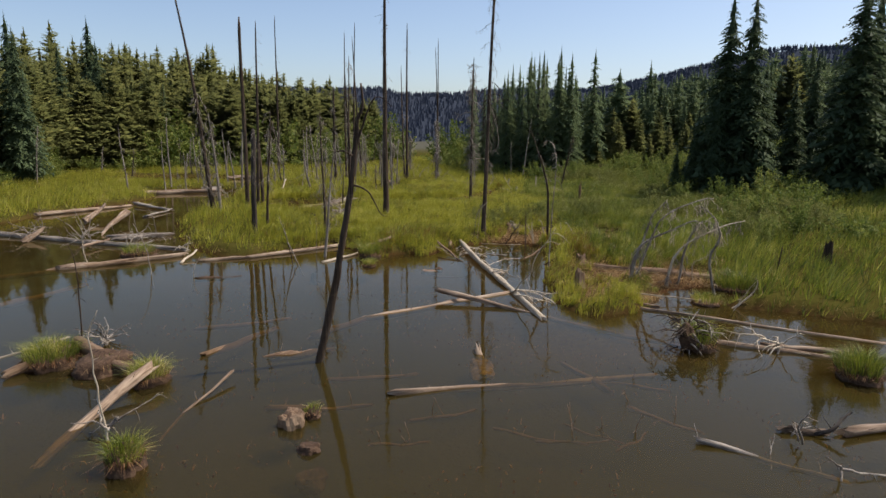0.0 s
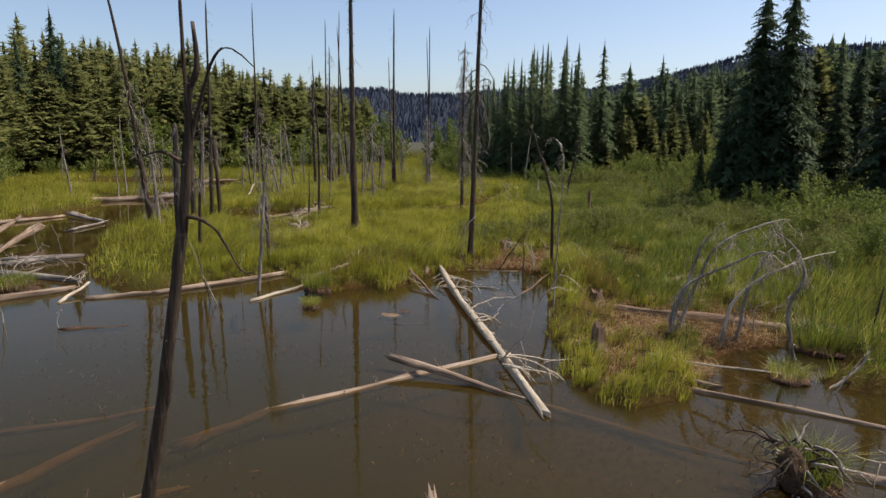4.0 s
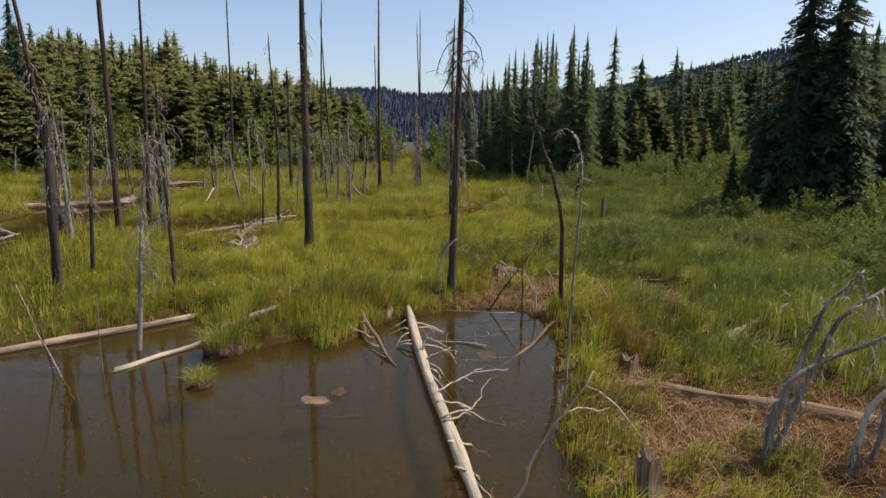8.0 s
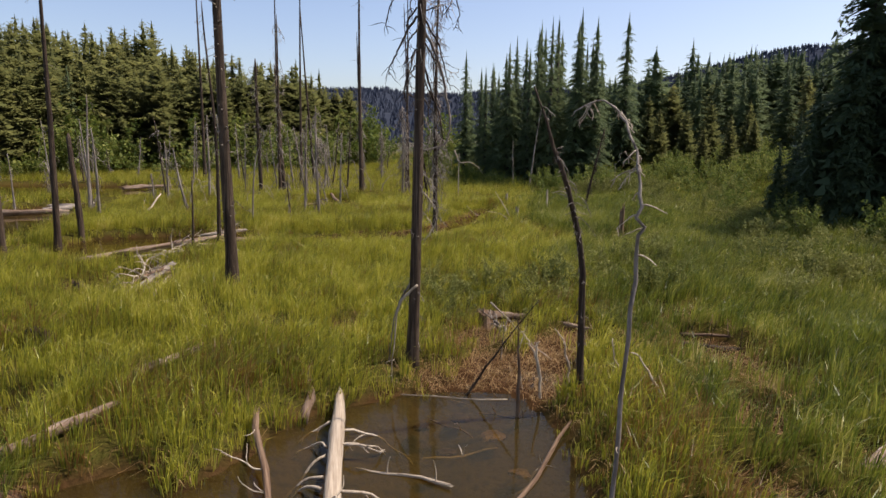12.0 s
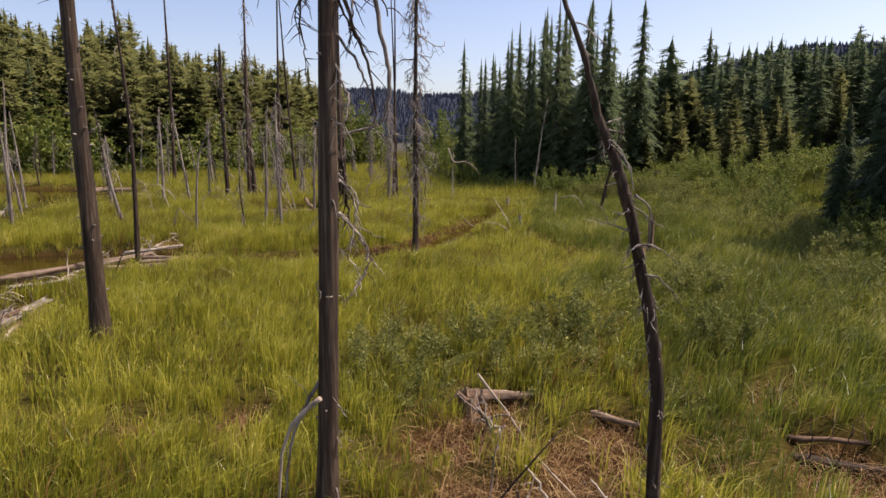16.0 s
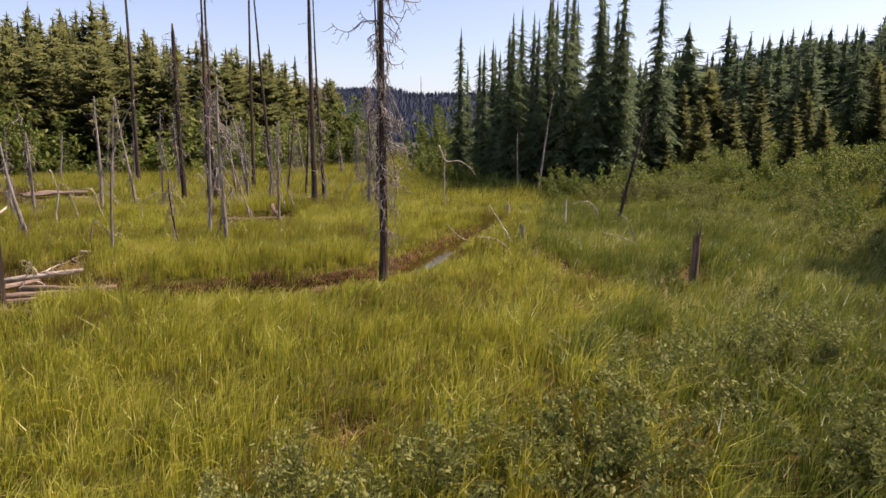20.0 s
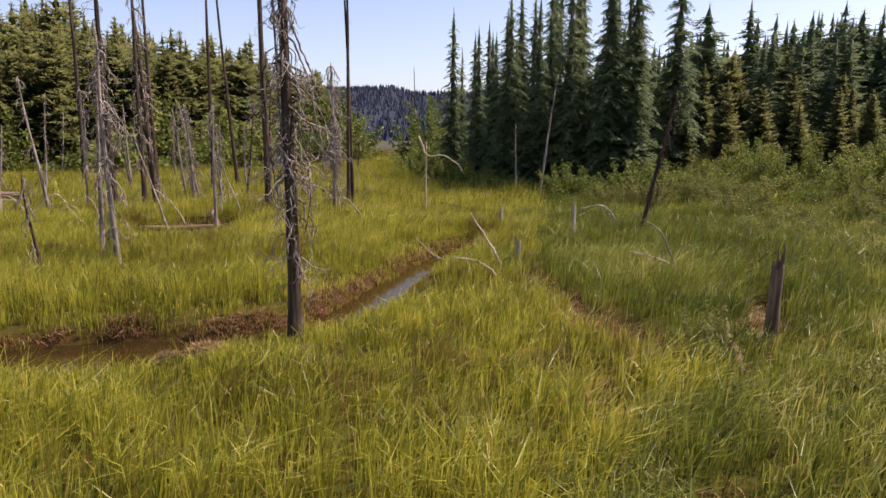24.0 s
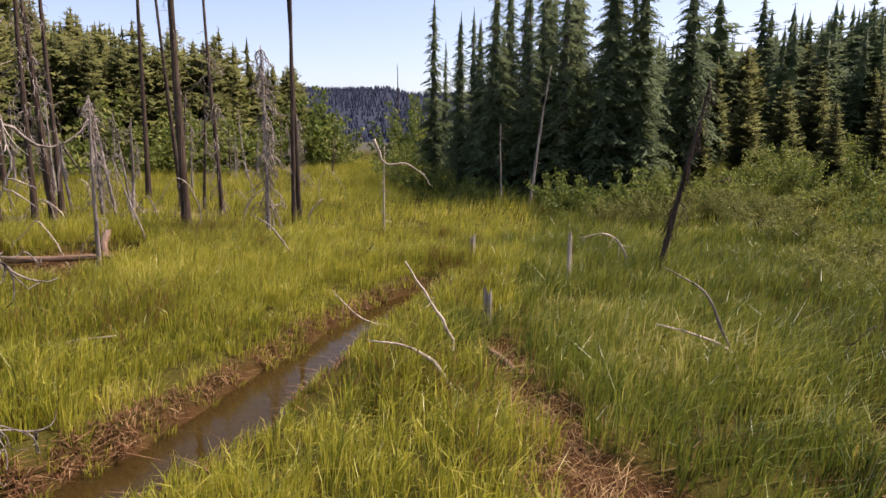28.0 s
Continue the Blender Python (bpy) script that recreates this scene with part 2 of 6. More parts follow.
def hashed(ix, iy, seed):
    v = np.sin(ix * 127.1 + iy * 311.7 + seed * 74.7) * 43758.5453
    return v - np.floor(v)


def smooth_noise(x, y, size, seed=0):
    """Value noise in 0..1, with features of about the given size in metres."""
    x, y = np.asarray(x, float) / size, np.asarray(y, float) / size
    ix, iy = np.floor(x), np.floor(y)
    fx, fy = x - ix, y - iy
    fx, fy = fx * fx * (3 - 2 * fx), fy * fy * (3 - 2 * fy)
    a, b = hashed(ix, iy, seed), hashed(ix + 1, iy, seed)
    c, d = hashed(ix, iy + 1, seed), hashed(ix + 1, iy + 1, seed)
    return (a * (1 - fx) + b * fx) * (1 - fy) + (c * (1 - fx) + d * fx) * fy


def outline_distance(x, y, outline):
    """Signed distance to a closed outline: negative inside."""
    inside = np.zeros(x.shape, bool)
    best = np.full(x.shape, 1e9)
    n = len(outline)
    for i in range(n):
        (ax, ay), (bx, by) = outline[i], outline[(i + 1) % n]
        ex, ey = bx - ax, by - ay
        k = np.clip(((x - ax) * ex + (y - ay) * ey) / (ex * ex + ey * ey), 0, 1)
        best = np.minimum(best, (x - ax - k * ex) ** 2 + (y - ay - k * ey) ** 2)
        if ay != by:
            cross = ((ay > y) != (by > y)) & (x < ex * (y - ay) / ey + ax)
            inside ^= cross
    return np.sqrt(best) * np.where(inside, -1, 1)


def line_distance(x, y, line):
    """Distance to an open line of (x, y, half width), less the half width."""
    best = np.full(x.shape, 1e9)
    for (ax, ay, aw), (bx, by, bw) in zip(line, line[1:]):
        ex, ey = bx - ax, by - ay
        k = np.clip(((x - ax) * ex + (y - ay) * ey) / (ex * ex + ey * ey), 0, 1)
        best = np.minimum(best, np.hypot(x - ax - k * ex, y - ay - k * ey) - (aw + (bw - aw) * k))
    return best


def mesh_of(name, verts, tris, smooth=False):
    """A mesh from arrays of corners and triangles."""
    me = bpy.data.meshes.new(name)
    verts, tris = np.asarray(verts, np.float32), np.asarray(tris, np.int32)
    me.vertices.add(len(verts))
    me.vertices.foreach_set("co", verts.ravel())
    me.loops.add(tris.size)
    me.loops.foreach_set("vertex_index", tris.ravel())
    me.polygons.add(len(tris))
    me.polygons.foreach_set("loop_start", np.arange(0, tris.size, 3, dtype=np.int32))
    me.polygons.foreach_set("use_smooth", np.full(len(tris), smooth))
    me.update(calc_edges=True)
    return me


def part(name, bm, material, parent, label=""):
    """Links a bmesh, or a mesh, as one object under a thing or a part."""
    if isinstance(bm, bpy.types.Mesh):
        me = bm
    else:
        me = bpy.data.meshes.new(name)
        bm.to_mesh(me)
        bm.free()
    if not me.materials:
        me.materials.append(material)
    ob = new(name, me)
    if parent is not None:
        ob.parent = parent
    if label:
        ob["label"] = label
    return ob


def tube(bm, pts, radii, sides=8, rough=0.0, cap=True, seed=0):
    """A round, slightly uneven stem along the points."""
    pts = [Vector(p) for p in pts]
    rings = []
    up = Vector((0.31, 0.17, 0.94)) if abs((pts[-1] - pts[0]).normalized().z) < 0.7 else Vector((1, 0.1, 0))
    for i, p in enumerate(pts):
        way = (pts[min(i + 1, len(pts) - 1)] - pts[max(i - 1, 0)]).normalized()
        u = (up - way * up.dot(way)).normalized()
        v = way.cross(u)
        ring = []
        for k in range(sides):
            a = 2 * math.pi * k / sides
            r = radii[i]
            if rough:
                r *= 1 + rough * (noise.noise(Vector((math.cos(a) * 1.3, math.sin(a) * 1.3, i * 0.6 + seed * 3.1))))
            ring.append(bm.verts.new(p + u * (r * math.cos(a)) + v * (r * math.sin(a))))
        rings.append(ring)
    for a, b in zip(rings, rings[1:]):
        for k in range(sides):
            f = bm.faces.new((a[k], a[(k + 1) % sides], b[(k + 1) % sides], b[k]))
            f.smooth = True
    if cap:
        bm.faces.new(rings[0][::-1])
        bm.faces.new(rings[-1])
    return rings


def bent(pts, steps):
    """A smooth line (Catmull-Rom) through the points."""
    p = [Vector(q) for q in pts]
    p = [p[0] * 2 - p[1]] + p + [p[-1] * 2 - p[-2]]
    out = []
    for i in range(1, len(p) - 2):
        for k in range(steps):
            t = k / steps
            a, b, c, d = p[i - 1], p[i], p[i + 1], p[i + 2]
            out.append(0.5 * (2 * b + (c - a) * t + (2 * a - 5 * b + 4 * c - d) * t * t + (3 * b - a - 3 * c + d) * t ** 3))
    return out + [p[-2]]


def empty(name, x, y, z=0.0):
    ob = new(name)
    ob.empty_display_size = 0.2
    ob.location = (x, y, z)
    return ob

# ---- the lie of the land ----
POND = [(-60, -40), (-40, 20), (-27, 38), (-23.5, 44), (-23.4, 48), (-22.6, 53), (-21.3, 57), (-21.5, 62), (-24, 67), (-20.2, 71.5), (-17.2, 69), (-15.2, 60), (-15.4, 52.6), (-14.2, 44),
        (-11.6, 37.2), (-10.3, 34.6), (-8.8, 32.8), (-7.6, 33.2), (-4.9, 36.4), (-3.9, 35.6), (-3.15, 32.9), (-2.15, 33.7), (-1.6, 34.3), (-0.8, 33.3), (-0.3, 34.4), (0.2, 36.4), (1.3, 37.7),
        (2.6, 38.0), (3.6, 37.5), (4.3, 36.0), (4.3, 33.0), (4.0, 30.5), (3.7, 28), (3.4, 25.6), (3.6, 23.7), (4.4, 22.9)]
POND_EAST = [(5.5, 23.4), (6.5, 24.6), (6.8, 26.2), (7.8, 26.9), (9.4, 26.8), (9.7, 25.6), (8.7, 24.6), (8.6, 24.1), (10.6, 23.0), (12.5, 21.8), (17, 19), (24, 12), (32, -40)]
MARSH_POOL = [(-31, 78), (-17.5, 76.5), (-15.5, 82), (-19, 88), (-24, 90), (-34, 91)]
MUD_POOL = [(-12.6, 50.2), (-8.4, 49.8), (-7.0, 51.0), (-5.9, 53.2), (-5.1, 56.8), (-6.4, 58.8), (-9.2, 59.2), (-12.2, 57.6)]
BROOK = [(-5.8, 55.8, 0.4), (-3.4, 56.6, 0.4), (-2.0, 56.8, 1.1), (-0.9, 56.9, 1.5), (0.0, 57.4, 0.8), (0.95, 58.1, 0.54), (1.6, 58.9, 0.55), (2.15, 60.1, 0.56), (2.45, 61.3, 0.54), (2.68, 62.6, 0.46), (2.95, 64.2, 0.44), (3.3, 66.4, 0.34), (3.9, 68.8, 0.22), (4.6, 70.8, 0.12)]
SEEP = [(5.4, 68.5, 0.05), (5.9, 64.5, 0.14), (6.2, 61.9, 0.32), (6.5, 60.7, 0.46), (6.65, 59.4, 0.5), (6.8, 58.3, 0.46), (6.85, 57.2, 0.2)]
MUD_SPOTS = [(6.1, 54.5, 0.35), (4.6, 25.6, 0.5), (5.6, 26.6, 0.55), (5.0, 27.7, 0.45), (5.9, 25.0, 0.5), (4.3, 27.0, 0.35), (5.9, 28.9, 0.5), (-6.6, 42.7, 0.5), (10.0, 60.7, 0.3), (9.7, 59.7, 0.25), (7.2, 57.0, 0.3), (2.1, 38.5, 0.5), (7.95, 40.6, 0.75), (8.3, 38.2, 0.5), (-0.1, 57.0, 0.5), (5.0, 25.6, 0.45), (5.9, 27.7, 0.55), (4.6, 29.2, 0.35), (6.3, 25.3, 0.5), (4.4, 24.2, 0.4), (-6.2, 47.6, 1.0), (-5.4, 57.6, 0.7), (-7.2, 60.0, 0.6), (3.0, 41.2, 0.55), (4.5, 40.7, 0.45), (6.0, 40.3, 0.4), (0.3, 42.2, 0.3), (-1.2, 41.3, 0.3), (8.0, 43.2, 0.35), (2.2, 47.6, 0.3), (3.4, 38.6, 1.2), (4.3, 39.2, 0.8), (7.9, 27.7, 1.2), (7.0, 29.3, 1.0), (8.6, 29.6, 0.9), (6.1, 30.3, 0.8), (5.3, 31.2, 0.7), (6.6, 33.2, 0.45), (8.6, 33.6, 0.4), (7.1, 50.2, 0.3), (4.6, 46.0, 0.35), (3.7, 42.6, 0.5), (5.2, 41.6, 0.4), (7.4, 36.6, 0.45), (6.6, 51.5, 0.3), (5.6, 56.0, 0.45), (-4.9, 72.6, 1.9), (9.3, 58.6, 0.35), (-0.2, 57.0, 0.4), (5.1, 31.4, 0.5), (15.3, 96.0, 1.2), (-7.4, 45.5, 0.6)]
RIGHT_EDGE, LEFT_EDGE = [(20, 20), (16, 45), (15, 62), (17, 80), (8, 88), (3, 104), (0, 122), (0, 160), (0, 300)], [(-55, 20), (-38, 66), (-42, 90), (-33, 108), (-20, 116), (-10, 134), (-14, 160), (-40, 200), (-50, 300)]


def site(x, y):
    """The plan below is drawn on a grid that is longer along the valley than the site: from a place on it to metres."""
    return 0.9999 * x + 0.0037 * y, 0.0037 * x + 0.7510 * y


def edge_x(y, line):
    return np.interp(y, [p[1] for p in line], [p[0] for p in line])


def water_edge(x, y):
    d = outline_distance(x, y, POND + POND_EAST)
    for o in (MARSH_POOL, MUD_POOL):
        d = np.minimum(d, outline_distance(x, y, o))
    wavy = 0.5 * (smooth_noise(x, y, 1.1, 3) - 0.5) + 0.22 * (smooth_noise(x, y, 0.35, 5) - 0.5)
    return np.minimum(d + wavy, line_distance(x, y, BROOK) - 0.1 + 0.35 * wavy)


def mud_at(x, y):
    d = line_distance(x, y, SEEP)
    for mx, my, r in MUD_SPOTS:
        d = np.minimum(d, np.hypot((x - mx), (y - my) * 0.55) - r)
    d = d + 0.7 * (smooth_noise(x, y, 0.9, 11) - 0.5) + 0.4 * (smooth_noise(x, y, 0.3, 12) - 0.5)
    return np.clip(0.5 - d / 0.45, 0, 1)


def land(x, y):
    """Height, closeness to water and muddiness of the ground at arrays of places."""
    d = water_edge(x, y)
    mud = mud_at(x, y)
    bank = np.clip(d / np.where(line_distance(x, y, BROOK) < 1.2, 0.24, 0.55), 0, 1)
    rise = 0.03 + 0.17 * bank * (1 - 0.75 * mud) + 0.10 * smooth_noise(x, y, 4.0, 1) * bank + 0.10 * smooth_noise(x, y, 0.8, 2) * bank * (1 - 0.5 * mud)
    rise = rise * (1 - mud) + mud * (0.012 + 0.11 * (smooth_noise(x, y, 0.7, 14) - 0.38) + 0.05 * (smooth_noise(x, y, 0.2, 15) - 0.5) + 0.05 * (line_distance(x, y, SEEP) < 0.5))
    right = np.clip(x - edge_x(y, RIGHT_EDGE) + 3.0, 0, None)
    left = np.clip(edge_x(y, LEFT_EDGE) + 3.0 - x, 0, None)
    rise = rise + np.minimum(0.07 * right, 1.2 + 0.02 * right) + 0.14 * np.clip(right - 24, 0, 60) + np.minimum(0.05 * left, 0.5) + 0.26 * np.clip(left - 4, 0, 28)
    back = np.clip((y - 430) / 640, 0, 1)
    rise = rise + 43 * back * back * (3 - 2 * back) * (0.8 + 0.4 * smooth_noise(x, y, 160, 8))
    hill = np.clip((x - 60 - 0.05 * y) / 420, 0, 1)
    rise = rise + 50 * hill * hill * (3 - 2 * hill) * np.clip((y + 150) / 300, 0, 1) * (0.85 + 0.3 * smooth_noise(x, y, 120, 9))
    west = np.clip((-x - 110) / 500, 0, 1)
    rise = rise + 14 * west * west * (3 - 2 * west) * (0.8 + 0.4 * smooth_noise(x, y, 140, 10))
    depth = 0.55 * np.clip(-d / 2.2, 0, 1) + 0.05 + 0.12 * (smooth_noise(x, y, 1.3, 6) - 0.4)
    depth = np.where(line_distance(x, y, BROOK) < 0.3, np.minimum(depth, 0.14), depth)
    z = np.where(d > 0, rise, -depth)
    return z, d, mud


def spaced(fine_from, fine_to, step, low, high, grow=1.13):
    v = list(np.arange(fine_from, fine_to + 1e-6, step))
    s, a, b = step, v[0], v[-1]
    while a > low:
        s *= grow
        a -= s
        v.insert(0, a)
    s = step
    while b < high:
        s *= grow
        b += s
        v.append(b)
    return np.array(v)


def ground():
    gx, gy = spaced(-20, 18, 0.26, -2600, 2600), spaced(10, 82, 0.28, -900, 3200)
    X, Y = np.meshgrid(gx, gy)
    z, d, mud = land(X.ravel(), Y.ravel())
    nx, ny = len(gx), len(gy)
    i = (np.arange(ny - 1)[:, None] * nx + np.arange(nx - 1)[None]).ravel()
    tris = np.concatenate([np.stack([i, i + 1, i + nx + 1], 1), np.stack([i, i + nx + 1, i + nx], 1)])
    me = mesh_of("ground", np.stack([*site(X.ravel(), Y.ravel()), z], 1), tris, True)
    wet = np.clip(1 - d / 0.3, 0, 1)
    # The first two masks place the painted deep-water gloom and the ridge haze.
    for name, v in (("depth_shade", np.clip((-d - 1.2) / 4.0, 0, 1)), ("ridge_haze", np.clip((Y.ravel() - 400) / 60, 0, 1)), ("mud", np.maximum(mud, wet)), ("bed", np.clip(-d / 0.3, 0, 1)), ("remote", np.clip((Y.ravel() - 190) / 70, 0, 1)), ("ridge", np.clip(np.maximum(np.maximum((X.ravel() - edge_x(Y.ravel(), RIGHT_EDGE) - 12) / 6, (edge_x(Y.ravel(), LEFT_EDGE) - 2 - X.ravel()) / 4), (Y.ravel() - 245) / 12), 0, 1) * np.clip((Y.ravel() - 36) / 25, 0, 1))):
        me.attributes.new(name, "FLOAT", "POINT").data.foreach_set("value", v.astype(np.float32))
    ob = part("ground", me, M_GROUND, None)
    tagged(ob, "marshy meadow ground with muddy banks and silty pond bed", "ground", kind="structure")


ground()
bm = bmesh.new()
bmesh.ops.create_grid(bm, x_segments=8, y_segments=8, size=1)
water = part("water", bm, M_WATER, None)
water.matrix_basis = pose(-4, 79, 0) @ Matrix.Diagonal((70, 113, 1, 1))
tagged(water, "still tea-brown pond water mirroring sky and trunks", "water", kind="structure")


def height_at(x, y):
    return float(land(np.array([float(x)]), np.array([float(y)]))[0][0])

# ---- conifers ----


def spray_template(side, droop, r, pairs=6):
    """One bough as a fan of tilted needle sprays along a spine of length 1, pointing along +x."""
    v, t = [], []

    def leaf(a, b, w, sag):
        a, b = np.array(a, float), np.array(b, float)
        n = np.array([-(b - a)[1], (b - a)[0], 0.0])
        n /= max(np.hypot(n[0], n[1]), 1e-6)
        tilt = r.uniform(-1.0, 1.0)
        n = n * math.cos(tilt) + np.array([0, 0, math.sin(tilt)])
        k = len(v)
        m = a + (b - a) * 0.2
        v.extend([m + n * w, b + [0, 0, -sag], m - n * w])
        t.append((k, k + 1, k + 2))

    for i in range(pairs):
        s = 0.12 + 0.9 / pairs * i
        z = -droop * s * s
        l = side * (1.05 - 0.75 * s) * r.uniform(0.8, 1.15)
        for sgn in (-1, 1):
            leaf((s, 0, z), (s + l * 0.62, sgn * l, z - 0.04 + r.uniform(-0.06, 0.06)), 0.37 / pairs, 0.05)
    leaf((0.1, 0, -droop * 0.01), (1.0, 0, -droop), 0.07, 0.02)
    return np.array(v), np.array(t)


def conifer_meshes(seed, height, width, whorls, boughs, spray=0.42, droop=0.28, tip=0.9, base=0.04, lift=0.0, ragged=0.25, pairs=6):
    """Crown and trunk of a conifer. tip: how pointed the crown is (1: a straight cone)."""
    r = np.random.default_rng(seed)
    fans = [spray_template(spray, droop, r, pairs) for q in range(6)]
    V, T, count = [], [], 0
    for w in range(whorls):
        u = base + (1 - base) * ((w + r.uniform(-0.3, 0.3)) / whorls)
        u = min(max(u, base), 0.97)
        z0 = u * height
        reach = width * (1 - u) ** tip * min(1, 0.55 + (u - base) * 4) * min(1, (1 - u) * 9) + 0.02 * width
        turn0 = r.uniform(0, 6.28)
        n = max(5, int(boughs * (0.45 + 0.6 * (1 - u))))
        for b in range(n):
            if r.random() < 0.07:
                continue
            a = turn0 + 6.283 * b / n + r.uniform(-0.25, 0.25)
            l = reach * r.uniform(1 - ragged * 1.4, 1 + ragged)
            tilt = lift + r.uniform(-0.15, 0.15) + (0.55 if u > 0.9 else 0.0) * (u - 0.9) * 10
            tv, tt = fans[r.integers(6)]
            p = tv * [l, l * (1.0 + 0.3 * (u > 0.7)), l]
            p[:, 2] += r.normal(0, (0.07 if lift else 0.03) * l, len(p)) + p[:, 0] * math.tan(tilt)
            c, s = math.cos(a), math.sin(a)
            V.append(np.stack([p[:, 0] * c - p[:, 1] * s, p[:, 0] * s + p[:, 1] * c, p[:, 2] + z0 + r.uniform(-1.1, 1.1) * height / whorls], 1))
            T.append(tt + count)
            count += len(p)
    zs = np.linspace(base, 0.96, 13)
    k = np.arange(9)
    for z0, z1 in zip(zs, zs[1:]):
        reach = 0.38 * width * ((1 - z0) ** tip * min(1, 0.55 + (z0 - base) * 4))
        ang = k * 0.698 + r.uniform(0, 6)
        rad = reach * r.uniform(0.6, 1.25, 9)
        ring = np.stack([rad * np.cos(ang), rad * np.sin(ang), z0 * height + r.uniform(-0.02, 0.02, 9) * height], 1)
        V.append(np.concatenate([ring, [[0, 0, (z1 + 0.025) * height]]]))
        T.append(np.stack([k, (k + 1) % 9, np.full(9, 9)], 1) + count)
        count += 10
    top = np.array([[0.06, 0, height * 0.95], [-0.03, 0.05, height * 0.95], [-0.03, -0.05, height * 0.95], [0, 0, height * 1.02]])
    V.append(top)
    T.append(np.array([(0, 1, 3), (1, 2, 3), (2, 0, 3)]) + count)
    arrays = np.concatenate(V), np.concatenate(T)
    crown = mesh_of("crown", *arrays)
    bm = bmesh.new()
    sway = r.uniform(-0.1, 0.1, 2)
    tube(bm, [(0, 0, -0.3), (sway[0] * 0.5, sway[1] * 0.5, height * 0.5), (0, 0, height * 0.98)], [height * 0.014 + 0.05, height * 0.009 + 0.03, 0.015], 7)
    return crown, bm, arrays



def conifer(label, category, material, *shape, **more):
    crown, bm, arrays = conifer_meshes(*shape, **more)
    ob = empty("conifer", 0, 0, 0)
    part("trunk", bm, M_BARK, ob)
    part("crown", crown, material, ob)
    return tagged(ob, label, category)


FIR_LABEL = "tall narrow dark green fir with drooping boughs"
PINE_LABEL = "yellowish green forest pine with pointed crown"
FIRS = [conifer(FIR_LABEL, "fir tree", M_FIR, 11, 12.0, 1.5, 46, 10, pairs=10, tip=0.66, droop=0.42, ragged=0.3),
        conifer(FIR_LABEL, "fir tree", M_FIR, 12, 12.0, 1.3, 44, 9, pairs=10, tip=0.74, droop=0.45, ragged=0.34),
        conifer(FIR_LABEL, "fir tree", M_FIR, 13, 12.0, 1.15, 44, 9, pairs=10, tip=0.58, droop=0.4, ragged=0.32)]
SPRUCES = [conifer("large dark spruce with dense layered boughs", "spruce tree", M_SPRUCE, 21, 14.0, 2.8, 46, 15, tip=0.78, droop=0.38, spray=0.36, ragged=0.3),
           conifer("large dark spruce with dense layered boughs", "spruce tree", M_SPRUCE, 22, 14.0, 2.5, 46, 15, tip=0.7, droop=0.42, spray=0.36, ragged=0.32)]
PINES = [conifer(PINE_LABEL, "pine tree", M_PINE, 31, 12.0, 1.5, 40, 12, tip=0.62, pairs=6, droop=0.02, base=0.02, lift=0.7, ragged=0.3, spray=0.5),
         conifer(PINE_LABEL, "pine tree", M_PINE, 32, 12.0, 1.35, 40, 12, tip=0.7, pairs=6, droop=0.05, base=0.02, lift=0.6, ragged=0.3, spray=0.5),
         conifer(PINE_LABEL, "pine tree", M_PINE, 33, 12.0, 1.65, 38, 12, tip=0.56, pairs=6, droop=0.08, base=0.02, lift=0.8, ragged=0.34, spray=0.5)]
used = {}


def plant(stock, x, y, h, z=None, lean=0.0, group="", wide=1.0, label=""):
    """Sets a tree of the stock at a place, h metres tall. The first use moves the stock tree itself."""
    tree = stock[rng.integers(len(stock))]
    base_h = 14.0 if stock is SPRUCES else 12.0
    k = h / base_h
    z = height_at(x, y) if z is None else z
    m = pose(*site(x, y), z - 0.05, lean * rng.uniform(-1, 1), lean * rng.uniform(-1, 1), rng.uniform(0, 360)) @ Matrix.Diagonal((k * wide, k * wide, k, 1))
    if tree.name not in used:
        used[tree.name] = True
        tree.matrix_basis = m
        ob = tree
    else:
        loc, rot, sc = m.decompose()
        ob = copy_thing(tree, Matrix.Identity(4))
        ob.matrix_basis = m
    return tagged(ob, label, group=group)


# the clump of narrow firs on the far right bank
for x, y, h in ((3.4, 106, 11.6), (5.0, 100, 9.6), (5.9, 103, 10.2), (6.9, 95, 11.2), (7.7, 99, 12.0), (8.6, 93, 10.4), (9.3, 97, 12.4), (10.2, 92, 12.6), (10.9, 95, 12.9), (11.8, 91, 12.2), (12.4, 93.5, 13.3),
                (13.4, 91, 12.4), (16.4, 94.2, 12.9), (9.9, 100, 13.2), (11.4, 99, 13.0), (13.0, 98, 12.6), (7.0, 104, 11.0), (8.2, 107, 11.6), (15.0, 99, 10.2), (14.4, 103, 11.5), (5.2, 109, 10.2), (6.3, 112, 10.6), (4.2, 113, 9.5)):
    plant(FIRS, x + rng.uniform(-0.2, 0.2), y, h, group="fir clump on the right bank", wide=1.06)
for x, y, h in ((8.0, 102, 11.5), (9.0, 104, 12.2), (10.6, 103, 12.8), (12.0, 102, 12.4), (11.0, 97.5, 11.0), (9.2, 94.8, 9.6), (12.8, 96, 12.0), (6.2, 98, 9.0), (13.6, 94.5, 11.0), (7.4, 97, 8.4)):
    plant(FIRS, x, y, h, group="fir clump on the right bank", wide=1.06)
